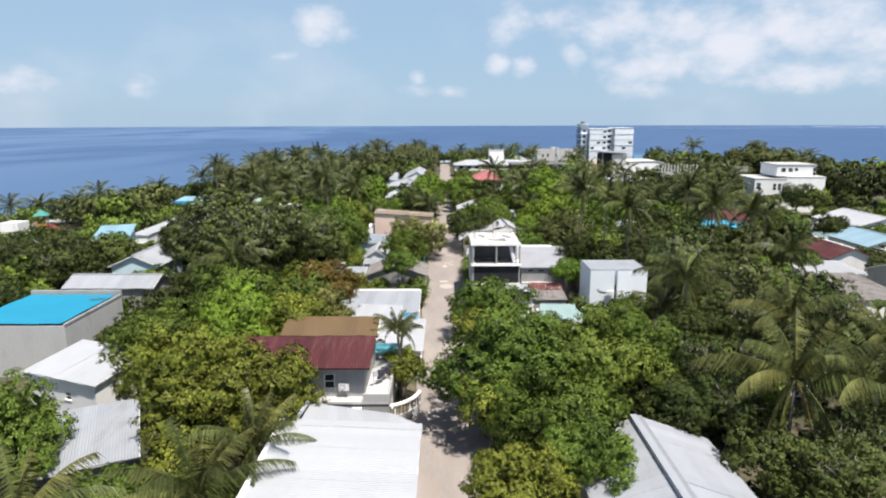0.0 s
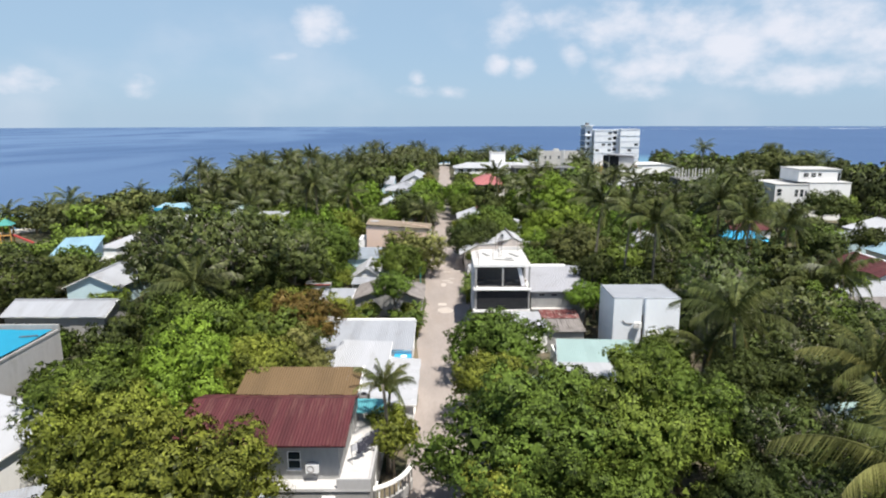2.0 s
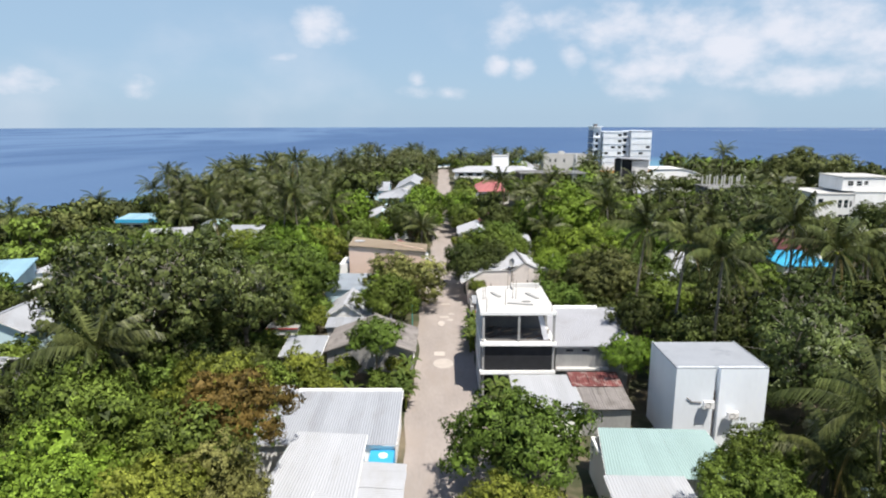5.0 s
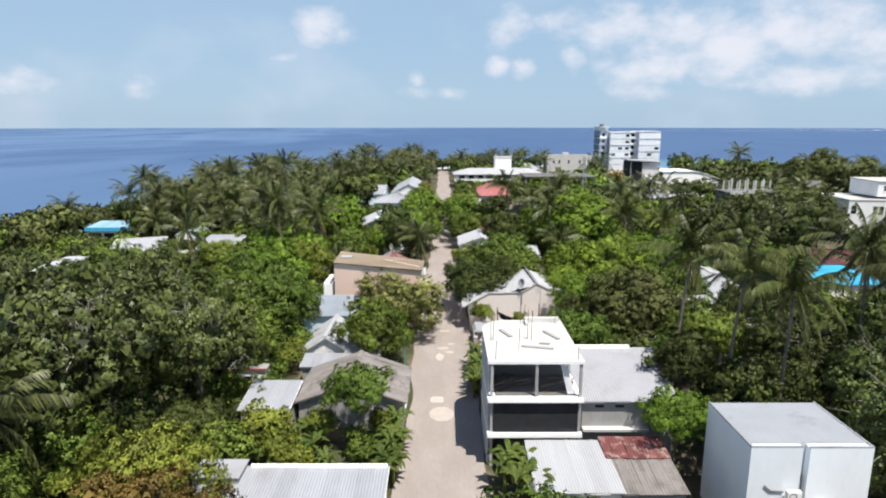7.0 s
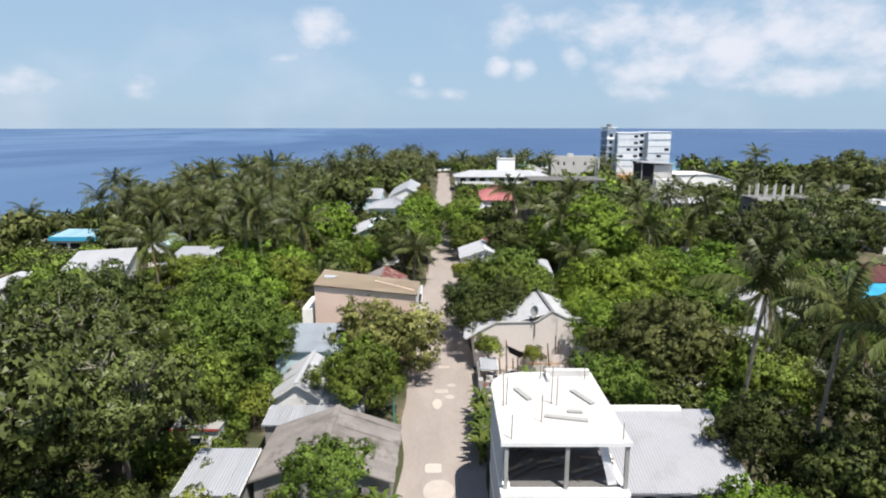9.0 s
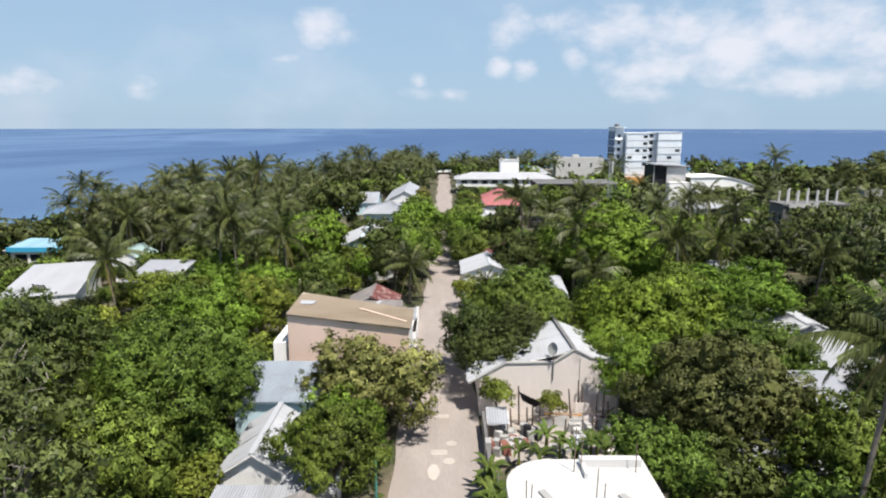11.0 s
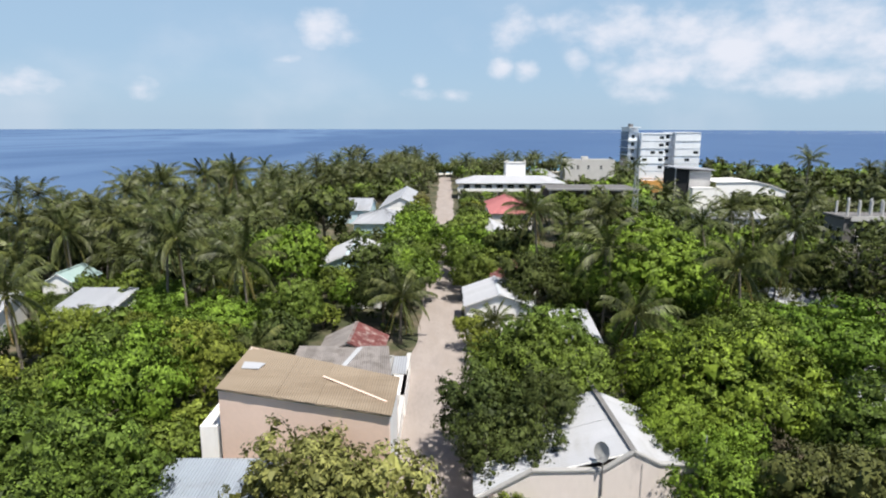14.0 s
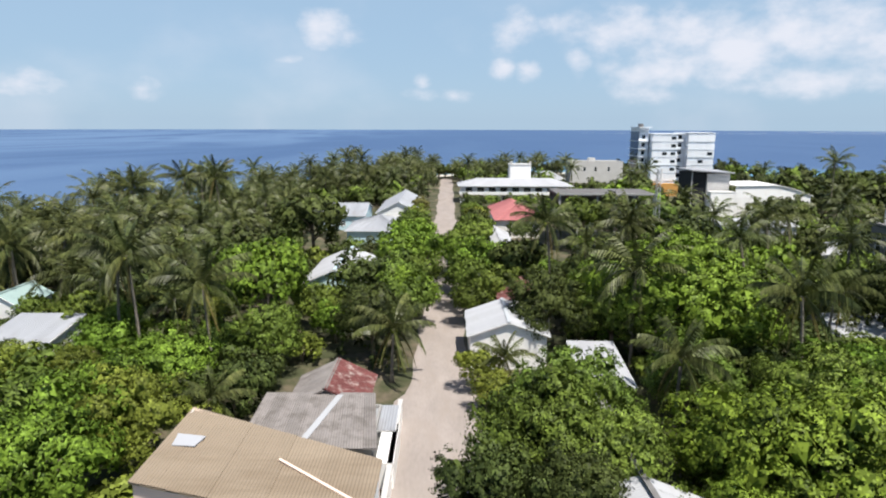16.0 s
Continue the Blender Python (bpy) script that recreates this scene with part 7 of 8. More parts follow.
def banana(x, y, h, seed):
    t = thing("banana_plant", x, y, 0, seed * 67, "banana plant with broad arching bright green leaves", "banana plant", "banana plants")
    part("stem", Geo().tube([(0, 0, -0.1), (0.03, 0, h * 0.5), (0.0, 0, h)], (0.13, 0.11, 0.07), 7), L_YELLOW, t, smooth=True)
    k = 0.55 + 0.2 * h
    part("leaves", BANANAS[seed % 3], None, t, at=Matrix.Translation((0, 0, h - 0.1)) @ Matrix.Diagonal((k, k, k, 1)))
    return t


# planted by hand along the street
def street_planting():
    M, D, B, Y, O, G = L_MANGO, L_DARK, L_BRIGHT, L_YELLOW, L_BROWN, L_GREY
    # east side, from the first houses on
    tree(7.0, 50.0, 7.0, 10.0, M), tree(13.2, 50.6, 5.6, 9.6, M), tree(8.4, 41.6, 4.6, 8.0, M), tree(3.9, 45.0, 2.6, 6.4, Y), tree(9.4, 57.6, 4.4, 7.0, M), tree(4.4, 61.5, 3.4, 7.0, Y)
    tree(6.0, 70.8, 5.0, 8.0, M), tree(17.4, 52.0, 3.5, 8.8, M), tree(19.4, 63.4, 3.7, 7.2, M), tree(21.6, 68.5, 3.0, 6.4, M)
    tree(4.6, 33.5, 3.3, 6.6, Y), tree(9.8, 37.0, 3.2, 7.2, M), tree(18.2, 86.0, 2.8, 7.0, B), tree(14.2, 102.5, 3.4, 8.0, M)
    tree(8.0, 133.4, 4.8, 9.2, M), tree(4.4, 128.4, 4.0, 7.4, D), tree(8.6, 127.0, 3.0, 8.4, D), tree(5.9, 122.6, 3.1, 7.2, D), tree(17.2, 124.6, 3.2, 7.6, B), tree(18.0, 118.4, 3.6, 7.6, B), tree(11.6, 131.6, 3.6, 8.4, M), tree(10.9, 139.0, 4.6, 9.0, M), tree(22.4, 112.0, 6.2, 9.6, L_SHADE), tree(28.2, 104.6, 4.3, 8.2, M), tree(23.0, 130.3, 6.8, 10.4, B)
    tree(29.5, 139.5, 6.0, 8.8, M), tree(36.0, 140.0, 7.6, 9.8, B), tree(30.5, 122.5, 5.6, 8.6, M), tree(26.0, 161.0, 9.0, 13.6, B), tree(19.6, 161.0, 4.0, 8.4, M)
    tree(22.5, 147.0, 4.2, 7.4, M), tree(6.8, 186.0, 4.6, 8.6, B), tree(8.2, 176.5, 3.8, 7.2, M), tree(34.0, 186.0, 8.2, 12.6, D), tree(6.5, 209.0, 4.0, 8.4, M)
    tree(6.0, 148.5, 2.2, 4.0, Y), tree(17.6, 171.0, 3.6, 7.4, M), tree(22.0, 173.0, 5.2, 9.4, D)
    tree(4.6, 172.6, 2.6, 5.6, M), tree(5.0, 196.0, 3.6, 8.0, M), tree(7.4, 222.0, 3.6, 8.6, D), tree(7.8, 236.0, 3.4, 8.2, M), tree(8.2, 252.0, 3.6, 8.0, D)
    tree(-6.2, 218.0, 3.4, 7.6, B), tree(-6.4, 234.0, 3.4, 6.6, M), tree(-3.8, 168.5, 3.6, 7.4, M), tree(5.7, 117.9, 1.5, 4.2, Y, "near", "yard_bush"), tree(10.5, 117.9, 1.2, 3.0, Y, "near", "yard_bush")
    tree(29.0, 223.0, 5.0, 10.9, M), tree(37.0, 224.0, 5.4, 11.0, D), tree(44.0, 223.0, 5.0, 10.8, M), tree(95.0, 163.0, 5.2, 9.6, D), tree(103.0, 168.0, 4.4, 8.0, M)
    # crowns that hang over the street further on
    tree(-3.0, 172.5, 3.8, 7.6, B), tree(-2.6, 183.5, 3.6, 7.4, M), tree(-2.0, 195.5, 3.8, 8.2, B), tree(-4.4, 211.0, 3.6, 8.2, B), tree(-6.0, 226.0, 3.2, 7.2, M), tree(4.6, 179.0, 3.8, 8.0, M), tree(5.2, 187.5, 4.2, 9.4, B), tree(4.4, 200.5, 3.8, 8.6, M), tree(7.0, 214.5, 3.8, 8.6, M)
    tree(7.6, 229.0, 3.4, 8.4, Y), tree(-6.0, 248.0, 3.0, 6.4, Y), tree(-6.0, 262.0, 3.0, 6.6, L_OLIVE), tree(-20.7, 168.5, 6.0, 12.0, B), tree(-23.9, 211.0, 7.0, 13.0, D), tree(-9.3, 178.0, 4.4, 8.4, D), tree(4.6, 152.6, 2.0, 4.4, Y), tree(12.6, 163.5, 4.6, 9.2, D)
    # west side
    tree(-16.0, 45.0, 5.6, 9.2, Y), tree(-27.6, 57.0, 4.4, 9.0, M), tree(-21.0, 60.8, 5.2, 9.8, B), tree(-25.0, 71.5, 5.4, 9.4, M)
    tree(-15.8, 67.4, 4.9, 9.6, M), tree(-13.9, 69.0, 3.3, 10.4, O), tree(-12.6, 62.4, 3.6, 8.4, L_OLIVE), tree(-14.6, 59.4, 3.2, 9.2, Y), tree(-17.5, 76.5, 4.2, 8.8, Y), tree(-30.6, 38.6, 4.8, 8.0, M), tree(-21.4, 35.2, 2.7, 4.4, M), tree(-18.2, 38.4, 2.6, 4.6, Y), tree(-26.6, 34.2, 2.4, 3.4, D), tree(-18.6, 34.4, 2.2, 3.2, D), tree(-3.5, 53.4, 2.0, 5.0, Y), tree(-4.2, 56.6, 1.6, 4.6, Y)
    tree(-23.6, 51.0, 4.6, 8.4, Y), tree(-6.2, 104.8, 3.5, 7.6, M), tree(-6.4, 109.0, 4.0, 6.9, B), tree(-5.4, 117.2, 5.4, 8.1, L_OLIVE), tree(-6.2, 89.8, 2.7, 7.5, M)
    tree(-13.4, 88.5, 2.0, 4.4, Y), tree(-19.0, 88.0, 3.0, 5.4, D), tree(-16.2, 86.0, 2.6, 4.2, M), tree(-20.6, 84.0, 3.0, 4.8, D), tree(-17.4, 82.4, 2.4, 3.8, D), tree(-22.0, 118.0, 6.0, 9.6, M), tree(-20.5, 104.5, 4.4, 8.0, M)
    tree(-24.0, 131.0, 5.4, 9.2, B), tree(-20.5, 137.0, 4.4, 8.4, Y), tree(-23.0, 147.0, 5.2, 8.2, B), tree(-17.4, 157.0, 4.2, 7.2, M)
    tree(-6.6, 161.0, 4.4, 8.6, D), tree(-5.6, 178.0, 4.0, 8.2, M), tree(-6.0, 190.0, 4.4, 8.8, B), tree(-5.2, 205.5, 4.0, 8.0, B), tree(-24.5, 184.0, 4.6, 9.0, B), tree(-17.6, 180.6, 2.6, 3.6, M), tree(-13.4, 180.4, 2.4, 3.2, Y), tree(-10.6, 182.4, 2.2, 3.4, M)
    tree(-28.0, 89.0, 7.6, 15.0, G, "open", "breadfruit_tree"), tree(-20.5, 93.5, 5.4, 12.0, G, "open", "breadfruit_tree"), tree(-38.0, 97.0, 7.2, 13.5, G, "open", "breadfruit_tree")
    tree(-31.0, 106.0, 7.0, 11.6, G, "open", "breadfruit_tree"), tree(-20.0, 112.0, 5.6, 10.4, M), tree(-18.4, 97.4, 2.1, 3.0, Y), tree(-17.0, 101.6, 2.0, 3.4, M), tree(-15.8, 105.4, 2.0, 3.8, Y), tree(-16.8, 109.4, 2.4, 4.4, M), tree(-16.4, 93.6, 1.8, 3.2, D), tree(-20.8, 97.6, 2.0, 3.2, M), tree(-15.4, 97.6, 1.7, 3.0, M), tree(-24.0, 88.4, 3.2, 6.2, D, "open"), tree(-26.4, 83.6, 3.4, 5.8, M), tree(-4.4, 91.6, 1.3, 2.6, Y), tree(-9.6, 91.2, 1.5, 2.8, Y), tree(-12.2, 87.2, 2.0, 3.6, Y), tree(-10.4, 85.6, 1.7, 2.9, Y), tree(-5.6, 87.0, 1.5, 2.8, M), tree(-36.0, 117.0, 6.6, 11.8, D), tree(-41.5, 121.0, 5.0, 11.4, M), tree(-45.0, 108.0, 6.0, 10.0, G, "open", "breadfruit_tree")
    tree(-31.0, 80.0, 4.8, 9.0, D), tree(-61.0, 95.0, 6.4, 8.8, D, "open"), tree(-58.0, 73.5, 4.6, 7.0, D, "open"), tree(-66.0, 80.0, 6.0, 8.0, M, "open")
    tree(36.0, 73.0, 6.2, 9.0, G, "open", "breadfruit_tree"), tree(27.0, 60.5, 3.4, 8.0, D), tree(33.0, 82.0, 5.8, 10.4, G, "open", "breadfruit_tree"), tree(41.0, 62.0, 5.5, 8.6, D, "open")
    tree(27.5, 91.0, 4.4, 7.4, D), tree(37.5, 90.0, 5.4, 10.2, D, "open"), tree(33.5, 97.5, 4.4, 9.6, D, "open"), tree(45.0, 101.0, 4.6, 9.0, D, "open"), tree(44.0, 81.0, 4.0, 7.0, M, "open"), tree(24.0, 58.0, 3.2, 7.2, D)
    # dark crowns between the outer houses; the nearest are also coloured for deep shade
    tree(22.5, 50.0, 3.6, 7.6, D, "open"), tree(18.6, 44.6, 3.2, 6.4, D), tree(22.4, 44.0, 2.8, 6.6, D, "open"), tree(26.6, 51.0, 3.4, 6.8, D, "open"), tree(29.0, 40.0, 3.4, 5.6, G, "open", "breadfruit_tree"), tree(25.4, 36.0, 3.0, 5.4, D, "open"), tree(34.0, 52.0, 3.8, 7.4, G, "open", "breadfruit_tree"), tree(31.0, 63.0, 4.2, 7.8, G, "open", "breadfruit_tree")
    tree(36.0, 112.4, 4.0, 8.4, D), tree(43.0, 111.0, 4.2, 7.6, M), tree(72.0, 97.0, 3.0, 4.4, D, "mid"), tree(60.0, 99.6, 3.2, 5.4, M, "mid"), tree(77.0, 107.0, 3.0, 4.4, D, "mid"), tree(86.0, 126.0, 3.6, 5.0, D, "mid"), tree(94.0, 128.0, 3.4, 4.6, M, "mid"), tree(102.0, 127.0, 3.6, 5.0, D, "mid")
    tree(-66.0, 97.0, 5.2, 8.6, D, "open"), tree(-59.0, 90.0, 4.2, 7.6, D, "open"), tree(-73.0, 103.0, 5.0, 7.8, D, "open"), tree(-62.0, 112.0, 4.0, 6.4, M, "mid"), tree(-58.0, 104.0, 4.0, 7.0, D, "mid")
    tree(56.0, 116.0, 4.4, 6.0, D, "mid"), tree(62.0, 154.0, 7.0, 13.0, G, "open", "breadfruit_tree"), tree(53.5, 160.0, 6.0, 11.6, D, "open"), tree(70.0, 158.0, 6.6, 13.0, D, "open"), tree(70.0, 121.0, 4.4, 7.6, D, "mid"), tree(74.0, 129.0, 4.0, 7.0, M, "mid"), tree(52.0, 110.0, 4.6, 8.0, D, "mid"), tree(83.0, 128.0, 4.0, 7.2, D, "mid")
    tree(51.0, 119.0, 3.2, 5.0, Y, "mid"), tree(46.0, 128.0, 4.6, 8.4, D, "mid"), tree(50.0, 136.0, 4.6, 8.6, M, "mid"), tree(57.0, 140.0, 4.0, 7.6, D, "mid")
    for x, y, r, top, leaf in ((-33.4, 156.0, 3.2, 6.2, B), (-33.8, 150.6, 3.0, 5.4, Y), (-38.4, 148.2, 3.7, 6.7, Y), (-41.4, 147.8, 2.2, 4.2, Y), (-45.6, 149.6, 1.9, 4.2, M), (-45.0, 155.5, 1.8, 4.0, D), (-46.2, 144.2, 2.4, 3.9, D), (-50.6, 142.0, 2.8, 4.0, M), (-55.4, 140.4, 3.0, 4.2, M), (-60.0, 142.6, 3.0, 4.4, D),
                               (-48.4, 168.0, 2.4, 5.2, M), (-49.0, 163.0, 1.9, 4.0, D), (-52.6, 164.4, 1.7, 3.6, M), (-34.4, 161.5, 3.0, 6.4, B), (-14.9, 171.4, 3.0, 5.6, M), (-11.6, 166.0, 2.8, 5.0, B), (-16.6, 176.8, 2.4, 4.2, D), (-12.6, 172.6, 2.2, 4.0, D)):
        tree(x, y, r, top, leaf)
    tree(18.0, 229.0, 3.4, 5.2, D, "mid"), tree(24.0, 228.0, 4.0, 9.6, M, "mid")


street_planting()
for i, (px, py, pt, ps) in enumerate(((26.6, 43.0, 9.5, 1.45), (33.2, 55.6, 9.8, 1.2), (31.7, 41.3, 9.4, 1.3), (-27.6, 78.0, 10.4, 1.1), (22.0, 94.5, 17.2, 0.95), (25.0, 91.0, 16.5, 0.92), (27.2, 88.0, 15.6, 0.98), (39.6, 98.5, 17.2, 1.1), (42.0, 94.0, 15.2, 1.1), (53.9, 106.0, 12.6, 1.1), (49.0, 90.0, 7.4, 1.1), (25.3, 66.8, 6.8, 0.9), (26.7, 65.0, 11.0, 1.2),
                                      (50.0, 113.0, 12.0, 1.1), (66.0, 124.0, 9.0, 1.0), )):
    palm(px, py, pt, 100 + i, ps, dry=3 if i < 3 else 2)
palm(-4.3, 54.8, 8.1, 301, 0.58, dry=1, n=15), palm(-4.0, 57.4, 6.6, 302, 0.5, dry=0, n=12)
for i, (px, py, pt, ps) in enumerate(((-14.8, 33.0, 6.2, 1.2), (-24.5, 31.0, 5.4, 1.2), (-12.9, 38.0, 6.2, 1.0), (-3.7, 155.0, 7.2, 1.0), (-22.1, 154.3, 12.0, 1.1), (-30.2, 156.2, 14.4, 1.1), (-32.4, 158.6, 13.4, 1.05), (-58.0, 212.0, 15.6, 1.2), (-53.5, 225.0, 16.2, 1.2), (-44.0, 217.0, 17.2, 1.2), (-53.4, 172.3, 12.0, 1.15), (-41.8, 143.4, 10.8, 1.1), (32.4, 148.8, 12.6, 1.1), (19.8, 142.4, 9.0, 0.95), (14.5, 176.0, 14.8, 1.05),
                                      (44.0, 162.0, 9.5, 1.0), (52.0, 148.0, 10.0, 1.0), (7.0, 152.5, 4.6, 0.7), (-16.5, 140.5, 6.0, 0.7))):
    palm(px, py, pt, 200 + i, ps)
street_furniture()


# ---- wild growth between the houses ----
def free(x, y, r, margin=0.55):
    if -3.2 - r * margin < x < 4.6 + r * margin and y > 25:
        return False
    for x0, x1, y0, y1 in FOOT:
        if x0 - r * margin < x < x1 + r * margin and y0 - r * margin - 1.5 < y < y1 + r * margin:
            return False
    return True


def clear_of_trees(x, y, r, k):
    return all((x - a) ** 2 + (y - b) ** 2 > (k * (r + q)) ** 2 for a, b, q in TREES)


def inside(x, y, shore):
    hit = False
    n = len(shore)
    for i in range(n):
        a, b = shore[i], shore[(i + 1) % n]
        if (a.y > y) != (b.y > y) and x < (b.x - a.x) * (y - a.y) / (b.y - a.y) + a.x:
            hit = not hit
    return hit


def wild_growth():
    rng = random.Random(77)
    shore = island_outline()
    mid = Vector((60, 150))
    inner = [mid + (p - mid) * 0.975 for p in shore]

    def in_lane(x, y):
        return any(x0 - 2 < x < x1 + 2 and y0 - 20 < y < y0 + 1 for x0, x1, y0, y1 in FOOT)

    def in_yard(x, y):
        return 44 < x < 61 and 110 < y < 131

    def sow(n, x0, x1, y0, y1, rr, tops, leaves, level, palms=0.0, spacing=0.62, palm_top=(9, 13)):
        for _ in range(n * 8):
            if n <= 0:
                return
            x, y = rng.uniform(x0, x1), rng.uniform(y0, y1)
            r = rng.uniform(*rr)
            as_palm = rng.random() < palms
            if as_palm:
                r = 1.8
            low = in_lane(x, y)
            if low:
                r, as_palm = min(r, 2.6), False
            if not inside(x, y, inner) or not free(x, y, r, 0.45) or not clear_of_trees(x, y, r, spacing):
                continue
            n -= 1
            if as_palm:
                if y < 150 and abs(x) < 52:
                    palm(x, y, rng.uniform(*palm_top) * (0.5 if in_yard(x, y) else 1) - (0 if in_yard(x, y) else 2), rng.randrange(1000), rng.uniform(0.95, 1.2))
                else:
                    far_palm(x, y, rng.uniform(*palm_top) * (0.5 if in_yard(x, y) else 1), rng.randrange(1000), rng.uniform(1.1, 1.4))
            elif y > 205 or x > 75 or x < -60:
                wood(x, y, r, min(rng.uniform(*tops), 4.2 if low else 99), rng.choice(leaves))
            else:
                tree(x, y, min(r, 2.4) if in_yard(x, y) else r, min(rng.uniform(*tops), 4.2 if low or in_yard(x, y) else 99), rng.choice(leaves), level, "broadleaf_tree")

    M, D, B, Y, G, S = L_MANGO, L_DARK, L_BRIGHT, L_YELLOW, L_GREY, L_DULL
    # leaf picks lean dark, for low growth and for shade between big crowns
    sow(34, -46, -16, 26, 100, (2.8, 4.6), (3.6, 6.2), (M, D, D, M), "mid", 0.0, 0.66)
    sow(34, -46, -16, 100, 160, (3.0, 5.4), (4.2, 7.0), (M, D, M, B), "mid", 0.0, 0.66)
    sow(36, 19, 56, 22, 100, (2.6, 4.4), (3.8, 6.4), (M, D, D, G), "mid", 0.12, 0.62)
    sow(30, 18, 56, 100, 165, (3.0, 5.4), (4.2, 7.0), (M, D, D, D), "mid", 0.0, 0.66)
    sow(60, -96, -44, 40, 160, (3.0, 5.0), (4.0, 6.5), (M, D, M, S), "far", 0.08, 0.5, (6, 9))
    sow(64, -92, -18, 150, 250, (3.4, 6.0), (5.5, 8.6), (M, D, D, S), "far", 0.0, 0.60)
    sow(38, -92, -18, 150, 250, (3.0, 5.2), (5.0, 8.0), (M, D), "far", 1.0, 0.52, (7.5, 11.5))
    sow(60, -84, -6, 205, 400, (3.0, 5.2), (5.0, 8.0), (M, D, S), "far", 0.0, 0.55)
    sow(80, -84, -6, 205, 400, (3.0, 5.2), (5.0, 8.0), (M, D, S), "far", 1.0, 0.44, (8.0, 12.0))
    sow(44, -14, 70, 345, 428, (3.5, 5.5), (6.0, 9.0), (M, D, S), "far", 0.5, 0.46, (8, 12))
    sow(80, 9, 70, 150, 330, (3.6, 7.0), (5.0, 10.5), (M, D, B, D), "far", 0.0, 0.62)
    sow(22, 9, 70, 150, 330, (3.2, 5.8), (6.0, 10.0), (M, D, B, D), "far", 1.0, 0.42, (10, 13.5))
    sow(90, 46, 130, 60, 240, (3.4, 6.4), (5.5, 9.5), (M, D, G, D), "far", 0.25, 0.5, (9, 12.5))
    sow(80, 60, 230, 240, 415, (4.0, 7.0), (6.0, 9.5), (M, D, S, S), "far", 0.15, 0.45, (10, 13))
    sow(50, 110, 260, 80, 300, (4.0, 7.0), (7.0, 11.0), (D, D, S), "far", 0.1, 0.46)
    for k in range(9):
        wood(121 + 8.5 * (k % 3) + rng.uniform(-2, 2), 252 + 9 * (k // 3) + rng.uniform(-2, 2), rng.uniform(5, 7), rng.uniform(8.0, 10.5), S)
    for k in range(8):
        wood(122 + 9 * (k % 4), 178 + 10 * (k // 4), rng.uniform(6, 8), rng.uniform(11.5, 14.0), L_DEEP)
    for k in range(7):
        wood(80.6 + 2.0 * k, 251 + rng.uniform(-2, 2), rng.uniform(3.0, 3.6), rng.uniform(6.6, 7.8) if k < 6 else 5.4, rng.choice((D, D, M)))
        wood(69 + 4.6 * k, 243 + rng.uniform(-2, 2), rng.uniform(2.4, 3.4), rng.uniform(3.6, 4.6), rng.choice((M, D)))
        wood(69.6 + 2.6 * k, 180 + rng.uniform(-1, 2), rng.uniform(3.4, 4.2), rng.uniform(10.6, 11.5), rng.choice((D, G)))
    for x, y, R, top in ((55.5, 214.0, 4.0, 6.4), (60.5, 215.0, 3.0, 5.2), (66.0, 213.5, 2.6, 4.6), (72.5, 214.0, 3.2, 5.0), (78.0, 218.0, 4.0, 6.6), (62.6, 195.0, 2.6, 4.4), (58.6, 199.0, 4.2, 7.4), (66.8, 195.6, 2.4, 3.8), (72.6, 202.5, 3.2, 6.2), (77.0, 206.0, 4.0, 7.0)):
        wood(x, y, R, top, rng.choice((M, D, D)))
    far_palm(87.0, 226.0, 9.2, 5, 1.2)
    for x, y, R, top, leaf in ((-91.0, 161.0, 6.0, 8.4, L_SHADE), (-82.0, 163.0, 5.6, 8.0, L_SHADE), (-86.0, 177.0, 6.2, 9.2, L_SHADE), (-97.0, 164.0, 4.6, 6.6, S), (-64.0, 186.0, 5.4, 8.0, D), (-90.0, 168.0, 5.0, 8.0, S)):
        wood(x, y, R, top, leaf)
    for k in range(14):
        wood(104 + 8 * (k % 7) + rng.uniform(-2, 2), 292 + 12 * (k // 7) + rng.uniform(-3, 3), rng.uniform(5, 7), rng.uniform(9.0, 11.5), rng.choice((D, S, M)))
    far_palm(107.4, 266.0, 17.5, 3, 1.4)
    for k, (x, y, h) in enumerate(((-113, 158, 6.6), (-107, 162, 6.2), (-100, 169, 6.8), (-116, 146, 5.8))):
        far_palm(x, y, h, k, 1.25)
    # scrub along the western shore
    for p in shore[4:54]:
        q = mid + (p - mid) * rng.uniform(0.97, 1.0)
        wood(q.x, q.y, rng.uniform(3.4, 5.6), rng.uniform(4.5, 7.5), rng.choice((S, S, D, L_SHADE)))
        q = mid + (p.lerp(shore[shore.index(p) + 1], 0.5) - mid) * rng.uniform(0.96, 1.0)
        wood(q.x, q.y, rng.uniform(3.0, 4.8), rng.uniform(4.0, 7.0), rng.choice((S, M, D, L_SHADE)))
    # tall shore palms on the west side
    for k in range(34):
        y = 185 + 6.0 * k
        x = -66 + max(0, y - 250) * 0.35 + rng.uniform(-4, 12)
        far_palm(x, y, rng.uniform(8.5, 15.5) if k % 3 else rng.uniform(14.0, 16.5), k, rng.uniform(1.0, 1.3))
    for k in range(16):
        far_palm(-62 + 3.3 * (k % 8) + rng.uniform(-1.5, 1.5), 178 + 14 * (k // 8) + rng.uniform(-5, 5), rng.uniform(9.0, 13.0), 40 + k, rng.uniform(1.2, 1.45))
    # growth that closes the street's far end and lines the last houses
    for k in range(7):
        wood(-9 + 3.2 * k, 399 + 3 * math.sin(2.1 * k), rng.uniform(2.8, 4.0), rng.uniform(6.0, 8.5), rng.choice((M, D, S)))
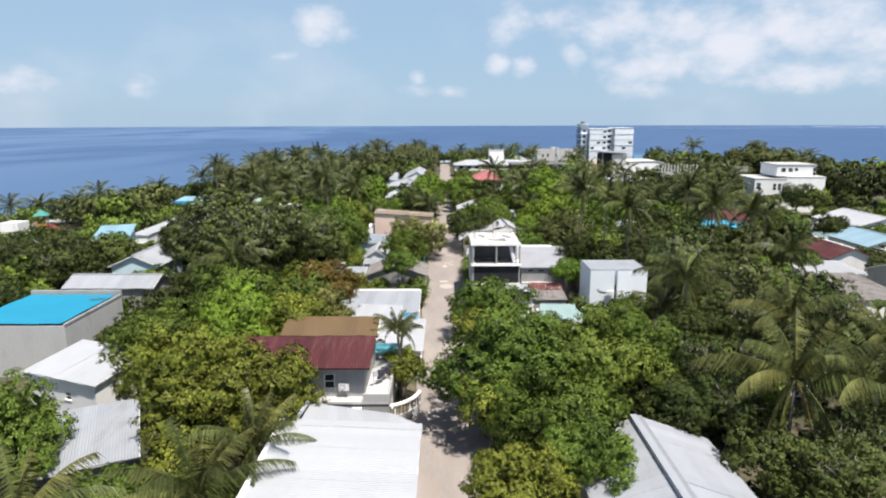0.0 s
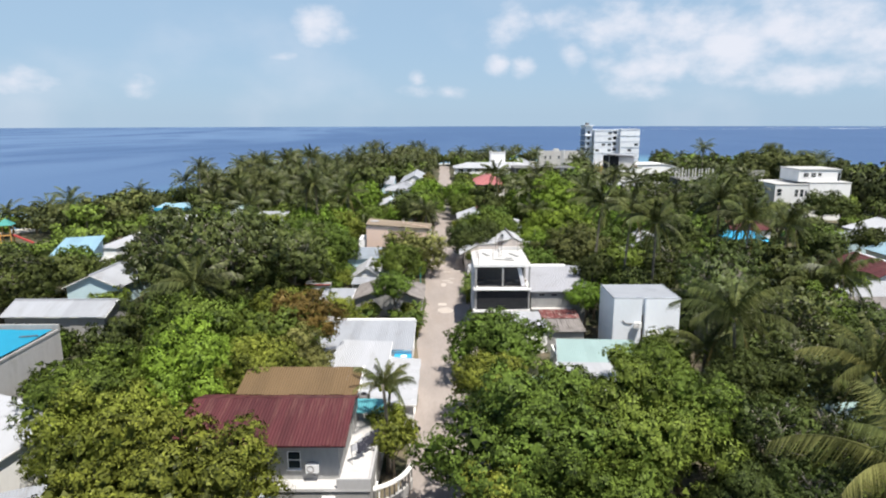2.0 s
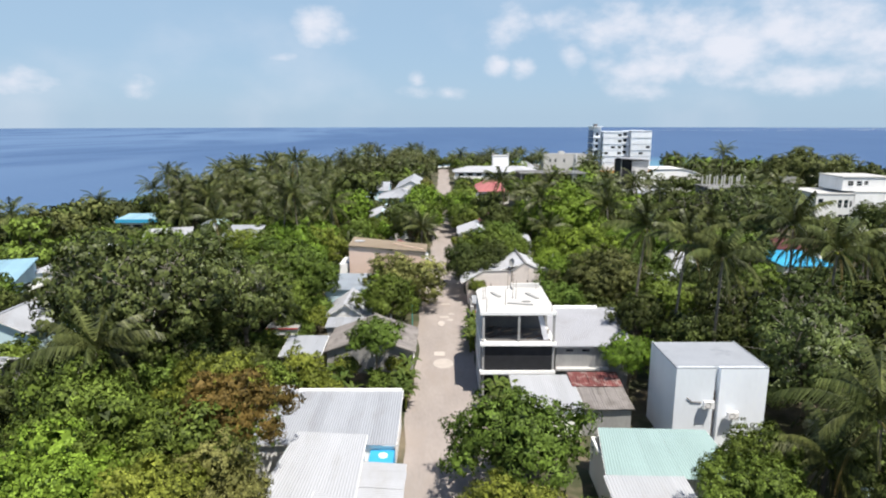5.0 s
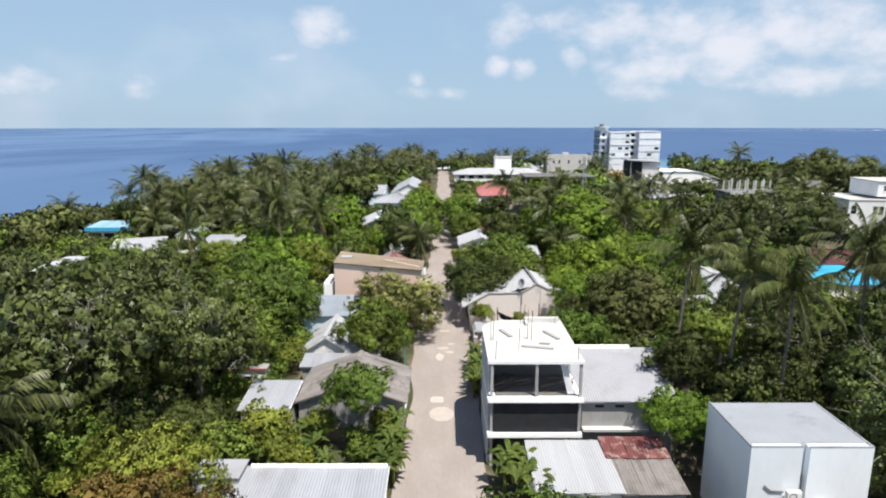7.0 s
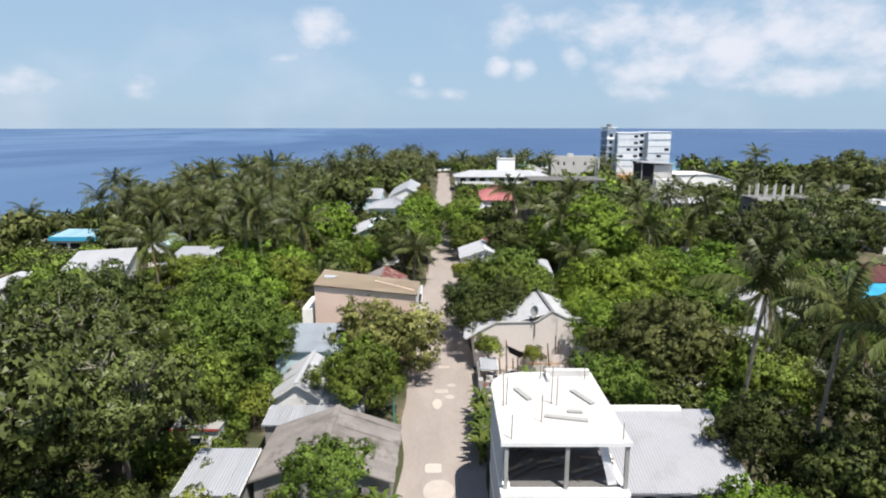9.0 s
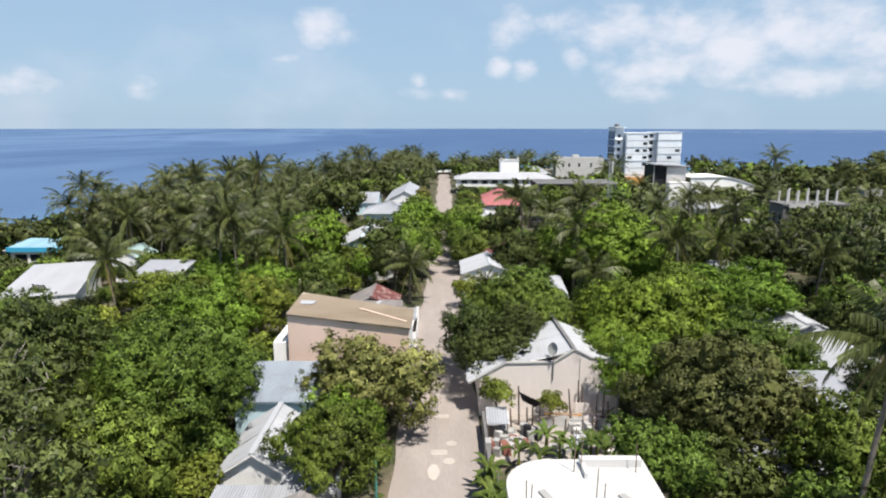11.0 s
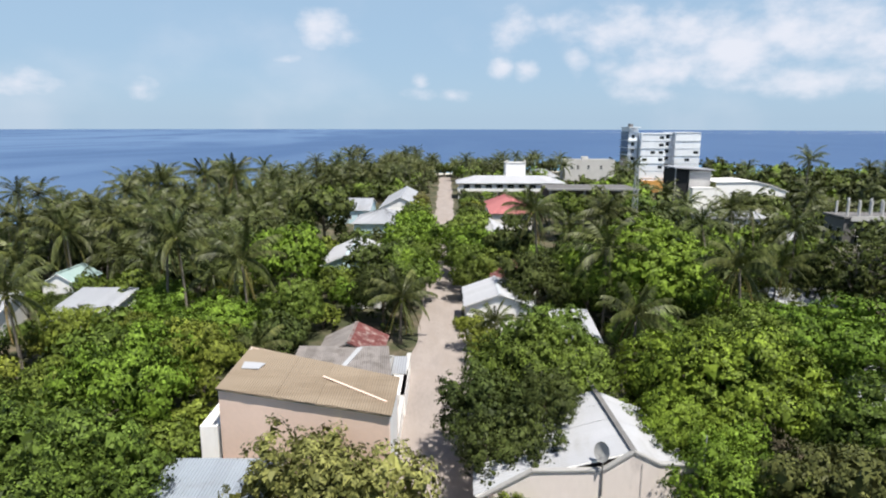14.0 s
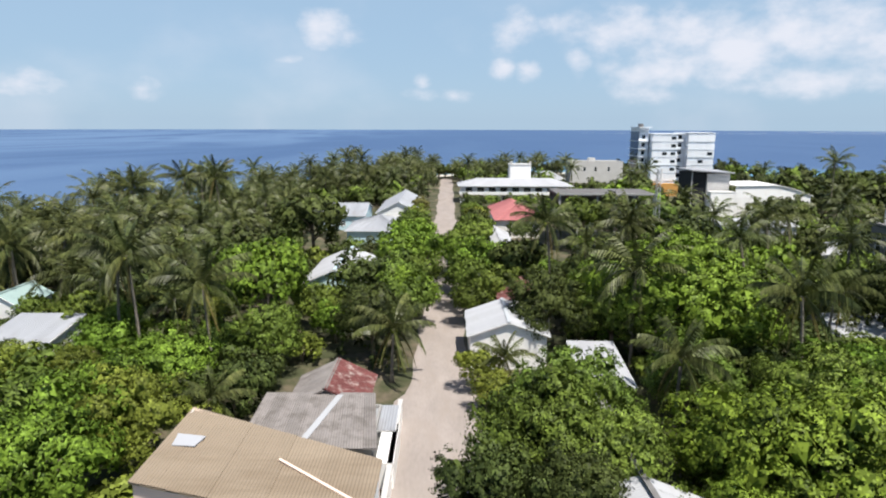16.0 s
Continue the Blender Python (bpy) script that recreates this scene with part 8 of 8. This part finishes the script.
    for k in range(16):
        wood(-8.5 - 2.6 * k, 291 + 5 * math.sin(1.7 * k), rng.uniform(3.2, 4.6), rng.uniform(5.0, 7.0), rng.choice((M, D, D)))
    for k in range(12):
        far_palm(-8 - 3.4 * k, 300 + 9 * math.sin(2.3 * k) + 4 * (k % 3), rng.uniform(10.0, 13.5), k, rng.uniform(1.1, 1.35))
    for k in range(6):
        wood(9.0 + 6.2 * k, 290 + rng.uniform(-4, 2), rng.uniform(2.6, 3.4), rng.uniform(3.4, 4.6), rng.choice((M, D)))
    # low bushes that close the yards before the houses
    for _ in range(1500):
        x, y = rng.choice((rng.uniform(-66, -13), rng.uniform(17, 58))), rng.uniform(100, 205)
        r = rng.uniform(1.5, 2.7)
        if free(x, y, r, 0.35) and clear_of_trees(x, y, r, 0.62):
            tree(x, y, r, rng.uniform(2.2, 3.9), rng.choice((M, D, B, Y)), "bush", "bush", "low leafy bush in a yard")
    # shrubs along yard edges and under the trees
    for k in range(60):
        x = rng.choice((rng.uniform(-44, -14), rng.uniform(18, 44), rng.uniform(-3.4, -2.6), rng.uniform(4.6, 5.4)))
        y = rng.uniform(30, 170)
        r = rng.uniform(0.9, 2.0)
        if free(x, y, r, 0.2) or abs(x - 5) < 0.5:
            if free(x, y, 0.4, 0.0):
                tree(x, y, r, r * rng.uniform(1.2, 1.7), rng.choice((M, Y, B, D)), "bush", "shrub", "low leafy shrub at a yard edge")


def undergrowth():
    """Knee- to head-high weeds and saplings that cover the soil wherever nothing is built."""
    rng = np.random.default_rng(9)
    shore = island_outline()
    pts, size = [], []
    while len(pts) < 5200:
        x, y = rng.uniform(-92, 150), rng.uniform(22, 300)
        if rng.random() < (y - 120) / 260 or not free(x, y, 0.6, 1.0) or not inside(x, y, shore):
            continue
        pts.append((x, y)), size.append(rng.uniform(0.5, 1.7))
    base = np.repeat(np.array(pts), 9, 0)
    k = np.repeat(np.array(size), 9)
    n = len(base)
    off = unit(rng, n) * (k * 0.75)[:, None]
    pos = np.stack([base[:, 0] + off[:, 0], base[:, 1] + off[:, 1], np.abs(off[:, 2]) + 0.15 * k], 1)
    nrm = off / np.linalg.norm(off, axis=1)[:, None] + np.array([0, 0, 0.8]) + 0.4 * unit(rng, n)
    nrm /= np.linalg.norm(nrm, axis=1)[:, None]
    v = leaf_arrays(pos, nrm, 0.85, 0.42, rng)
    me = cloud_mesh("undergrowth", v, 4, L_DARK)
    tagged(new("undergrowth", me), "dark green weeds and saplings covering the soil", "undergrowth", "", "stuff")


wild_growth()
tree(30.6, 105.0, 2.8, 7.2, L_DARK), tree(20.9, 92.0, 2.8, 9.2, L_DARK), tree(24.2, 88.6, 2.6, 8.4, L_DARK)
tree(115.0, 228.0, 12.6, 18.4, L_SHADE, "big", "banyan_tree", "huge spreading dull green tree standing over the houses")
build_woods()
undergrowth()
